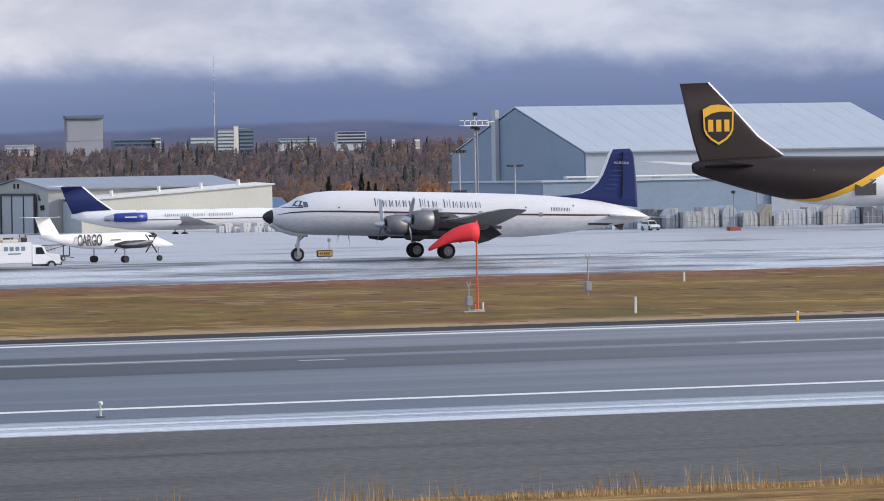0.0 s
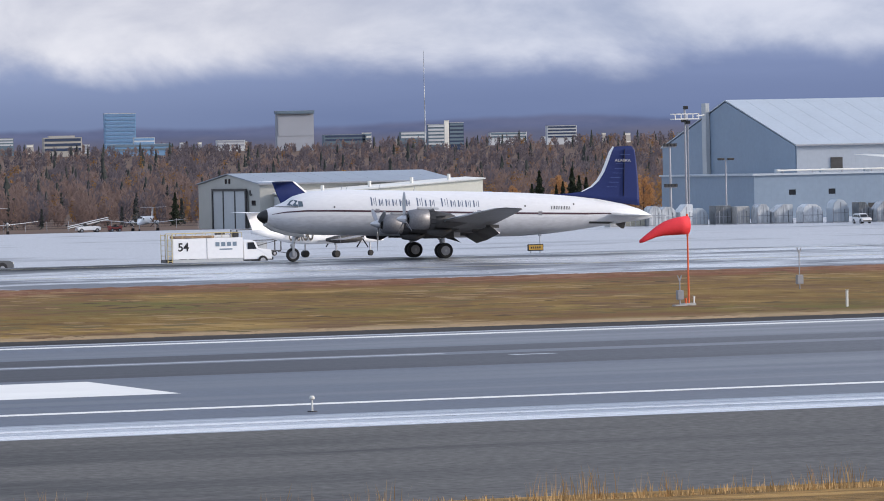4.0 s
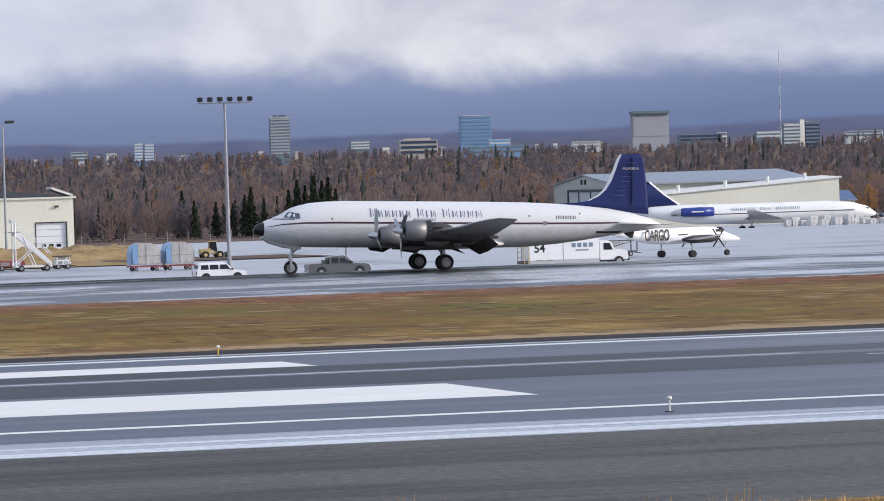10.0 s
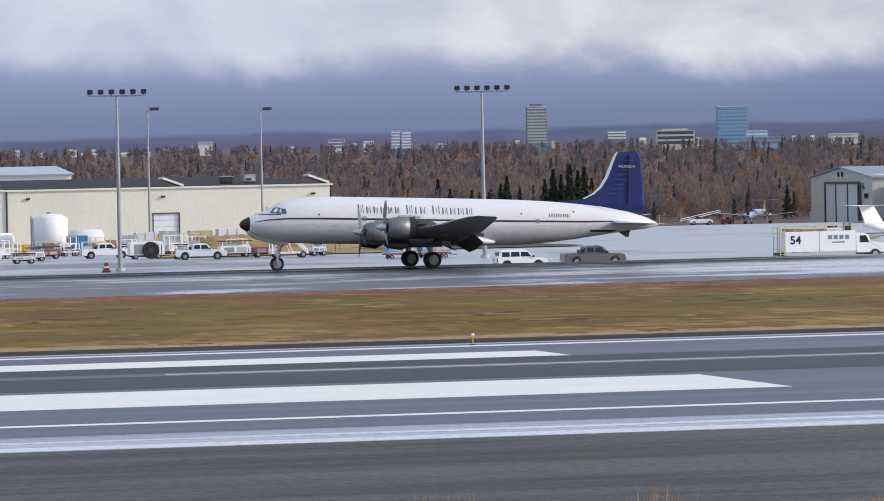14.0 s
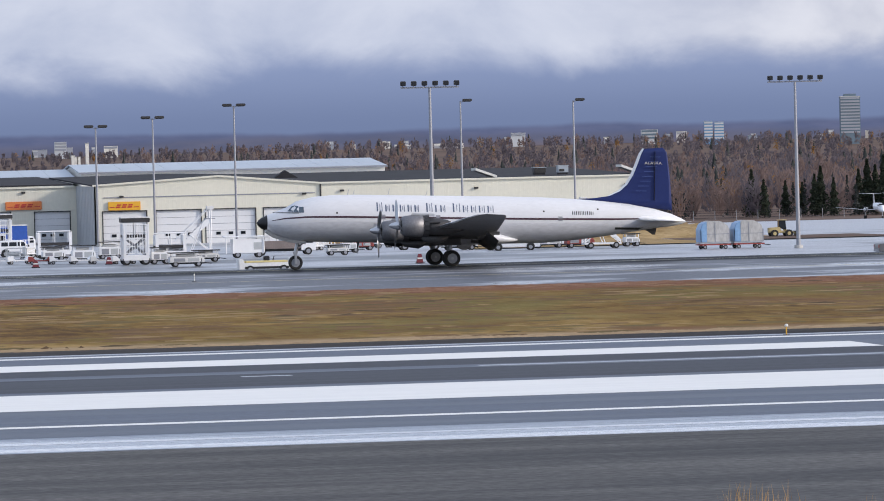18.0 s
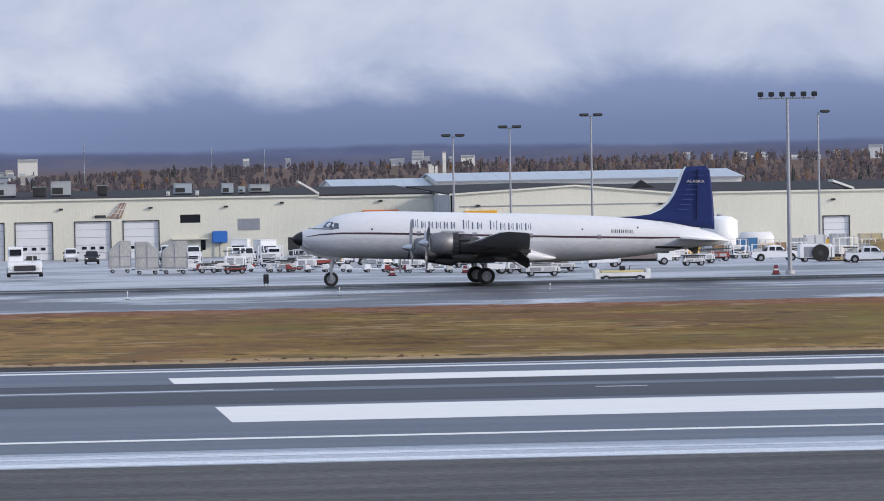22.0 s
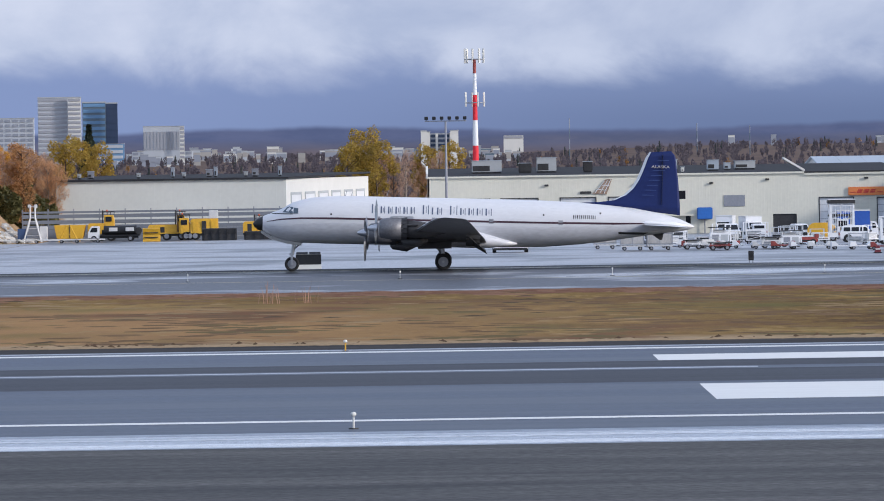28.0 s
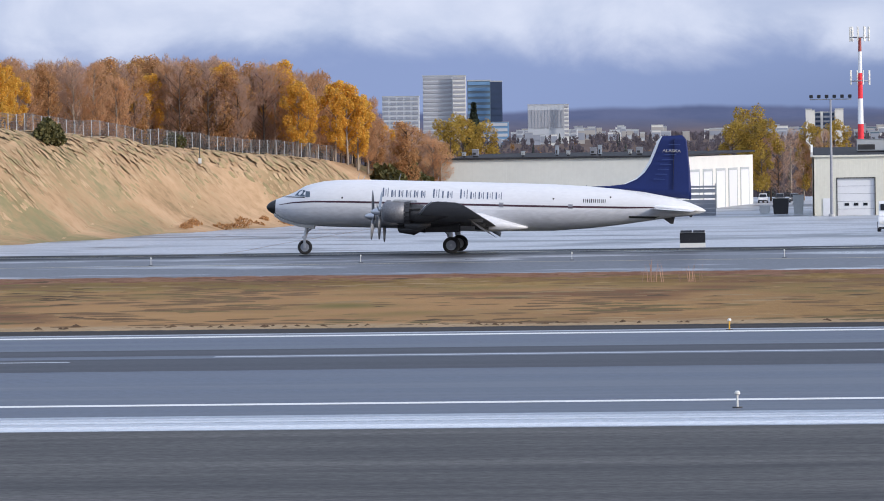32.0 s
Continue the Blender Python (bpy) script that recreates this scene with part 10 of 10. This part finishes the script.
def jumbo():
    # x runs forward from the tail; the tail points to the left
    g = ground_z(300, 620)
    j = empty("cargo_jumbo_jet", pose(286.6, 620, g), "brown and white jumbo freighter with gold shield on its fin", "aeroplane")
    rows = [(2.2, 8.55, 0.25, 0.6), (3.0, 8.5, 0.6, 0.95), (6.0, 8.2, 1.2, 1.55), (10.0, 7.7, 1.9, 2.2), (15.0, 7.1, 2.6, 2.85), (20.0, 6.6, 3.1, 3.25), (26.0, 6.35, 3.25, 3.4), (40.0, 6.3, 3.25, 3.4), (56.0, 6.4, 3.25, 3.5), (64.0, 6.5, 2.8, 3.3), (68.0, 6.0, 1.7, 2.2), (70.2, 5.6, 0.3, 0.4)]
    cut = 11.0
    def at_x(x):
        for a, b in zip(rows, rows[1:]):
            if x <= b[0]:
                k = (x - a[0]) / (b[0] - a[0])
                return tuple(p + (q - p) * k for p, q in zip(a, b))
        return rows[-1]
    # painted in brown, gold and white along a sweeping line
    def shell(name, fr, to, mat, label):
        bm = bm_new()
        xs = [2.2, 3, 4.5, 6, 8, 10, 12, 14, 16, 18, 20, 22, 24, 26, 29, 32, 36, 40, 48, 56, 60, 64, 66, 68, 70.2]
        rings = []
        for x in xs:
            _, z, a, b = at_x(x)
            lo, hi = fr(x), to(x)
            rings.append([(x, z, a, b, lo, hi)])
        for side in (-1, 1):
            grid = []
            for ((x, z, a, b, lo, hi),) in rings:
                col = []
                for i in range(13):
                    s = lo + (hi - lo) * i / 12
                    col.append(bm.verts.new((x, side * a * math.cos(s), z + b * math.sin(s))))
                grid.append(col)
            for p, q in zip(grid, grid[1:]):
                for i in range(12):
                    bm.faces.new((p[i], q[i], q[i + 1], p[i + 1]))
        part(name, bm, mat, j, label, True)
    hp = math.pi / 2
    def sweep(x, off):
        return max(-hp, min(hp, -hp + (x - 13.6 - off) * 0.150 if x > 13.6 + off else -hp))
    shell("fuselage_brown", lambda x: sweep(x, 1.4), lambda x: hp, BROWN, "dark brown upper fuselage")
    shell("gold_band", lambda x: sweep(x, 3.4), lambda x: sweep(x, 1.4), GOLD, "gold band sweeping up the fuselage")
    shell("fuselage_white", lambda x: -hp, lambda x: sweep(x, 3.4), WHITE, "white lower fuselage")
    fin = [((0.5, 19.9), (4.6, 20.0)), ((1.5, 15.5), (8.2, 16.5)), ((2.4, 12.0), (12.0, 12.6)), ((3.2, 9.6), (15.6, 10.1)), ((3.3, 9.0), (18.0, 9.0))]
    part("fin", loft([foil((b[0], 0, b[1]), (a[0], 0, a[1]), 0.35 - 0.04 * i, (0, 1, 0)) for i, (a, b) in enumerate(fin)][::-1]), BROWN, j, "dark brown tail fin", True)
    part("fin_edge", loft([[(a, y, z) for y in (-0.06, 0.06)] + [(a + 0.25, 0, z + 0.1)] for a, z in ((4.6, 20.0), (8.2, 16.5), (12.0, 12.6), (15.6, 10.1))]), WHITE, j, "pale leading edge")
    for s in (-1, 1):
        up, off = Matrix.Translation((0.75, 0, 0.1)), (0.30 if s > 0 else 0.22)
        sh = [(3.0, 16.3), (4.2, 16.85), (5.3, 16.95), (6.4, 16.8), (7.6, 16.2), (7.5, 13.6), (7.2, 12.9), (6.5, 12.2), (5.3, 11.5), (4.1, 12.2), (3.4, 12.9), (3.1, 13.6)]
        part("shield", prism(sh, 0.03), GOLD, j, "gold shield", m=Matrix.Translation((0, s * off, 0)) @ up)
        inner = [(3.25, 15.2), (4.3, 15.75), (5.6, 16.0), (7.35, 15.95), (7.25, 13.7), (6.95, 13.05), (6.35, 12.45), (5.3, 11.85), (4.25, 12.45), (3.65, 13.05), (3.35, 13.7)]
        part("shield_field", prism(inner, 0.02), BROWN, j, m=Matrix.Translation((0, s * (off + 0.02), 0)) @ up)
        bm = bm_new()
        for x, z, h in ((3.75, 13.3, 1.6), (4.95, 13.3, 1.6), (6.15, 13.3, 1.6)):
            add_box(bm, x, s * (off + 0.04) - 0.01, z, x + 0.75, s * (off + 0.04) + 0.01, z + h)
        part("shield_mark", bm, GOLD, j, "plain gold shapes", m=up)
        surface(j, "tailplane", [(s * 0.8, 8.7, 11.5, 3.5, 0.42), (s * 5.5, 9.1, 6.9, 1.8, 0.26), (s * 10.8, 9.55, 2.2, -0.4, 0.10)], SHED_WHITE if s > 0 else BROWN, "swept tailplane")
    bm = bm_new()
    for i in range(6):
        add_box(bm, 19.0 + i * 0.3, -2.72, 7.6, 19.2 + i * 0.3, -2.66, 7.95)
    part("registration_marking", bm, WHITE, j, "small pale bars")
    part("cargo_door", loft([[(x, -3.16 + 0.06 * k, z) for x, z in ((25.0, 4.4), (28.2, 4.4), (28.2, 6.6), (25.0, 6.6))] for k in (0, 1)]), DARKMETAL, j, "open dark cargo door")
    for x, y in ((33.0, 1.9), (33.0, -1.9), (36.5, 5.5), (36.5, -5.5)):
        part("main_gear", tube((x, y, 0.6), (x, y, 3.6), 0.25), STEEL, j)
        part("tyre", tube((x, y - 0.8, 0.62), (x, y + 0.8, 0.62), 0.62, n=18), RUBBER, j)
    part("nose_gear", tube((62, 0, 0.5), (62, 0, 4.0), 0.2), STEEL, j)
    part("tyre", tube((62, -0.5, 0.55), (62, 0.5, 0.55), 0.55, n=18), RUBBER, j)
    for s in (-1, 1):
        surface(j, "wing", [(s * 2.6, 4.9, 47.0, 32.0, 0.95), (s * 12, 5.6, 37.0, 26.5, 0.6), (s * 31, 7.4, 20.5, 16.5, 0.2)], ALU, "swept grey wing") if s > 0 else None
    return j


jumbo()


def twinjet():
    # x forward from the tail, nose to the right
    g = ground_z(295, 842)
    t = empty("t_tail_jet", pose(272.4, 842, g + 0.05), "white rear-engined freighter jet with navy T-tail, parked by a hangar", "aeroplane")
    rows = [(0.5, 4.15, 0.1, 0.3), (3.0, 4.0, 0.8, 0.95), (7.0, 3.65, 1.35, 1.45), (11.0, 3.35, 1.65, 1.75), (20.0, 3.2, 1.67, 1.8), (36.0, 3.2, 1.67, 1.8), (40.0, 3.1, 1.5, 1.6), (43.0, 2.8, 0.95, 1.05), (44.6, 2.5, 0.15, 0.2)]
    body(t, "fuselage", rows, WHITE)
    body(t, "engine", [(5.0, 3.9, 0.5, 0.5), (5.6, 3.9, 0.75, 0.75), (9.0, 3.9, 0.85, 0.85), (11.2, 3.9, 0.78, 0.78)], BLUE, Matrix.Translation((2.3, -2.35, -0.1)), "blue rear engine")
    body(t, "engine", [(5.0, 3.9, 0.5, 0.5), (5.6, 3.9, 0.75, 0.75), (9.0, 3.9, 0.85, 0.85), (11.2, 3.9, 0.78, 0.78)], BLUE, Matrix.Translation((2.3, 2.35, -0.1)), "blue rear engine")
    part("engine_cone", loft([ring_x(5.9, -2.35, 3.8, 0.25, 0.25, 16), ring_x(7.4, -2.35, 3.8, 0.62, 0.62, 16)]), ALU, t)
    part("pylon", box(7.8, -1.7, 3.6, 11.8, 1.7, 3.9), WHITE, t)
    part("fin", loft([foil((b, 0, z), (a, 0, z), 0.25, (0, 1, 0)) for a, b, z in ((0.7, 8.8, 4.6), (-0.4, 5.3, 7.0), (-1.3, 2.6, 9.3))]), NAVY, t, "navy tail fin", True)
    part("fin_edge", loft([[(b - 0.1, -0.1, z), (b - 0.1, 0.1, z), (b + 0.35, 0, z)] for b, z in ((8.6, 4.7), (5.3, 7.0), (2.6, 9.3))]), WHITE, t, "white leading edge")
    for s in (-1, 1):
        surface(t, "tailplane", [(s * 0.1, 9.35, 2.8, -1.4, 0.24), (s * 6.0, 9.5, 0.2, -2.2, 0.1)], WHITE, "white T-tail")
        surface(t, "wing", [(s * 1.3, 2.2, 27.0, 19.5, 0.55), (s * 6.0, 2.7, 23.5, 18.8, 0.4), (s * 16.4, 3.9, 16.6, 14.8, 0.14)], ALU, "swept grey wing")
        bm = bm_new()
        x = 17.2
        for i in range(15):
            if i in (6, 9):
                x += 0.6
            add_box(bm, x, s * 1.60 - 0.02, 3.80, x + 0.16, s * 1.60 + 0.02, 4.30)
            add_box(bm, x + 0.42, s * 1.60 - 0.02, 3.80, x + 0.52, s * 1.60 + 0.02, 4.30)
            x += 0.78
        part("name_marking", bm, material("slate_lettering_b", (0.36, 0.39, 0.44), rough=0.5), t, "slate lettering shapes")
        part("stripe", box(6, s * 1.68 - 0.02, 3.22, 40, s * 1.68 + 0.02, 3.36), STRIPE, t, "thin dark stripe")
    part("engine_name", box(9.3, -3.22, 3.75, 11.5, -3.18, 3.95), SHED_WHITE, t)
    for x, y in ((20.5, -2.5), (20.5, 2.5)):
        part("main_gear", tube((x, y, 0.5), (x, y, 2.4), 0.15), STEEL, t)
        part("tyre", tube((x, y - 0.5, 0.52), (x, y + 0.5, 0.52), 0.52, n=18), RUBBER, t)
    part("nose_gear", tube((41, 0, 0.4), (41, 0, 2.0), 0.1), STEEL, t)
    part("tyre", tube((41, -0.25, 0.36), (41, 0.25, 0.36), 0.36, n=18), RUBBER, t)
    part("cockpit_window", box(42.2, -0.85, 3.4, 43.0, 0.85, 3.62), GLASS, t)


twinjet()


def commuter(x, y, s, label, turn=0.0, lettered=True, ladder=True):
    """A twin turboprop commuter freighter; x forward from the tail."""
    g = ground_z(x, y)
    c = empty("commuter_freighter" if lettered else "parked_propeller_plane", pose(x, y, g, 0, 0, turn), label, "aeroplane", "" if lettered else "light aircraft on the far apron")
    sc = Matrix.Scale(s, 4)
    body(c, "fuselage", [(-0.2, 2.85, 0.08, 0.16), (1.8, 2.65, 0.35, 0.42), (4.6, 2.35, 0.68, 0.74), (7.0, 2.25, 0.78, 0.85), (12.5, 2.25, 0.78, 0.87), (14.0, 2.2, 0.72, 0.84), (15.0, 2.0, 0.58, 0.62), (16.4, 1.78, 0.33, 0.36), (17.4, 1.65, 0.05, 0.08)], WHITE, sc)
    part("fin", loft([foil((b, 0, z), (a, 0, z), 0.14, (0, 1, 0)) for a, b, z in ((0.1, 2.6, 2.75), (-0.8, 1.1, 4.85))]), WHITE, c, "white fin", m=sc)
    for k in (-1, 1):
        surface(c, "tailplane", [(k * 0.05, 4.85, 1.3, -0.9, 0.13), (k * 2.8, 4.9, 0.5, -0.8, 0.07)], WHITE, "white T-tail", sc)
        surface(c, "wing", [(k * 0.7, 1.75, 10.2, 8.0, 0.3), (k * 3.0, 1.85, 10.0, 8.0, 0.25), (k * 8.3, 2.4, 9.0, 8.1, 0.1)], WHITE, "white wing", sc)
        part("nacelle", loft([ring_x(7.6, k * 2.6, 1.85, 0.1, 0.15, 14), ring_x(9.0, k * 2.6, 1.85, 0.38, 0.42, 14), ring_x(11.4, k * 2.6, 1.9, 0.38, 0.40, 14), ring_x(12.3, k * 2.6, 1.9, 0.24, 0.26, 14)]), DARKMETAL if lettered else WHITE_OLD, c, "dark engine nacelle" if lettered else "", True, sc)
        part("spinner", loft([ring_x(12.3, k * 2.6, 1.9, 0.2, 0.2, 10), ring_x(12.75, k * 2.6, 1.9, 0.03, 0.03, 10)]), ALU, c, m=sc)
        for b in range(4):
            part("blade", box(12.4, k * 2.6 - 0.07, 1.95, 12.46, k * 2.6 + 0.07, 3.2), BLACK, c, m=sc @ Matrix.Translation((0, k * 2.6, 1.9)) @ Matrix.Rotation(math.pi / 4 + b * math.pi / 2, 4, "X") @ Matrix.Translation((0, -k * 2.6, -1.9)))
        part("main_gear", tube((8.9, k * 2.6, 0.35), (8.9, k * 2.6, 1.5), 0.09), STEEL, c, m=sc)
        part("tyre", tube((8.9, k * 2.6 - 0.28, 0.36), (8.9, k * 2.6 + 0.28, 0.36), 0.36, n=16), RUBBER, c, m=sc)
        for i in range(3):
            part("cockpit_window", box(13.7 + i * 0.35, k * 0.66 - 0.03, 2.52, 13.98 + i * 0.35, k * 0.66 + 0.03, 2.80), GLASS, c, m=sc)
    part("windscreen", loft([[(14.55, y2, 2.72), (14.55, y2, 3.0), (14.85, y2, 2.72)] for y2 in (-0.5, 0.5)]), GLASS, c, m=sc)
    part("nose_gear", tube((15.6, 0, 0.3), (15.5, 0, 1.5), 0.07), STEEL, c, m=sc)
    part("tyre", tube((15.6, -0.14, 0.3), (15.6, 0.14, 0.3), 0.3, n=16), RUBBER, c, m=sc)
    if lettered:
        letters("word_marking", "CARGO", sc @ Matrix.Translation((5.7, -0.84, 2.33)) @ Matrix.Rotation(math.pi / 2, 4, "X"), 1.15, BLACK, c, "bold dark lettering", 0.58, bold=0.035)
        part("name_bars", box(8.5, -0.81, 2.30, 9.8, -0.785, 2.42), DARKMETAL, c, m=sc)
        part("ventral_strake", prism([(2.0, 2.5), (4.5, 1.75), (4.5, 2.2)], 0.08), WHITE, c, m=sc)


commuter(158.8, 500.0, 1.0, "white twin-propeller commuter freighter with dark lettering on wet concrete", 20)
for x, y, s, turn in ((256.5, 1015, 1.05, 262), (266.5, 1015, 1.1, 255), (299.8, 1012, 1.0, 243)):
    commuter(x, y, s, "small white twin-propeller plane parked on the far apron", turn, False)
bl = empty("belt_loader", pose(283.6, 1004, ground_z(283.6, 1004)), "white belt loader with a sloping conveyor on the far apron", "belt loader", "ground equipment")
part("body", hull([(-2.6, 0.45), (-2.6, 1.0), (-1.4, 1.25), (1.8, 1.25), (2.4, 0.95), (2.4, 0.45)], 1.9, 0.05), WHITE, bl)
part("conveyor", hull([(-4.4, 0.85), (-4.4, 1.05), (4.2, 2.75), (4.2, 2.5)], 0.9, 0.03), WHITE_OLD, bl, "pale sloping conveyor")
part("belt", hull([(-4.3, 1.06), (-4.3, 1.10), (4.1, 2.80), (4.1, 2.76)], 0.7, 0), RUBBER, bl, "black rubber belt")
for k in (-1, 1):
    part("side_rail", tube((-4.3, k * 0.42, 1.3), (4.1, k * 0.42, 3.0), 0.05, n=6), WHITE, bl)
    part("lift_arm", tube((0.4, k * 0.4, 1.1), (2.6, k * 0.4, 2.3), 0.08, n=6), DARKMETAL, bl)
    for wx in (-1.7, 1.6):
        road_wheel(bl, wx, k * 0.8, 0.42, 0.3)
part("driver_seat", box(-1.2, -0.9, 1.25, -0.6, -0.4, 1.8, 0.05), DARKMETAL, bl)
low_tractor(289.2, 1004, "small dark red tow tractor on the far apron", REDDARK, DARKMETAL, 2.6)


# ---- what moves ----
def nose_x(t):
    return 134.789 - 4.32647 * t - 0.0174428 * t ** 2 - 0.00105881 * t ** 3 + 1.37523e-5 * t ** 4


def motions():
    def stand(t):                           # the last of its turn on to the taxiway, then straight on
        k = max(0.0, 1 - t / 11.0) ** 1.3
        return Matrix.Translation((nose_x(t) + 14.0 - 0.5 * k, 367 - 1.0 * k, 0.58)) @ Matrix.Rotation(radians(-3.4 * k), 4, "Z") @ Matrix.Translation((-14.0, 0, 0))
    walk(FREIGHTER, [(t / 2, stand(t / 2)) for t in range(65)])
    walk(SOCK, [(t, Matrix.Translation((0, 0, 4.3)) @ Matrix.Rotation(radians(yaw), 4, "Z") @ Matrix.Rotation(radians(lift), 4, "Y") @ Matrix.Translation((0, 0, -4.3))) for t, lift, yaw in ((0, -2, 0), (0.5, 0, 4), (1.0, 3, -3), (1.6, 3, 6), (2.1, 4, 14), (2.6, 0, 5), (3.2, 2, -4), (4.2, -1, 3), (5.5, -3, 2), (6.1, -1, -4), (6.7, 2, 3), (7.3, 0, -3), (8.0, 2, 0), (16, 0, 4), (32, 1, 0))])
    walk(SUV, [(t, Matrix.Translation((x * 460 / 448, 460, -1.73))) for t, x in ((0, 105.0), (6, 105.0), (9, 105.05), (11, 105.4), (13, 106.8), (14.4, 110.9), (16.6, 121.7), (18.5, 132.5), (24, 164.0), (32, 210.0))])
    for hub, r in WHEELS:
        m = hub.matrix_basis.copy()
        walk(hub, [(t / 10, m @ Matrix.Rotation((nose_x(t / 10) - nose_x(0)) / r, 4, "Y")) for t in range(321)])
    for hub in PROPS:
        m = hub.matrix_basis.copy()
        walk(hub, [(t / 10, m @ Matrix.Rotation(radians(11) * t, 4, "X")) for t in range(321)])


motions()
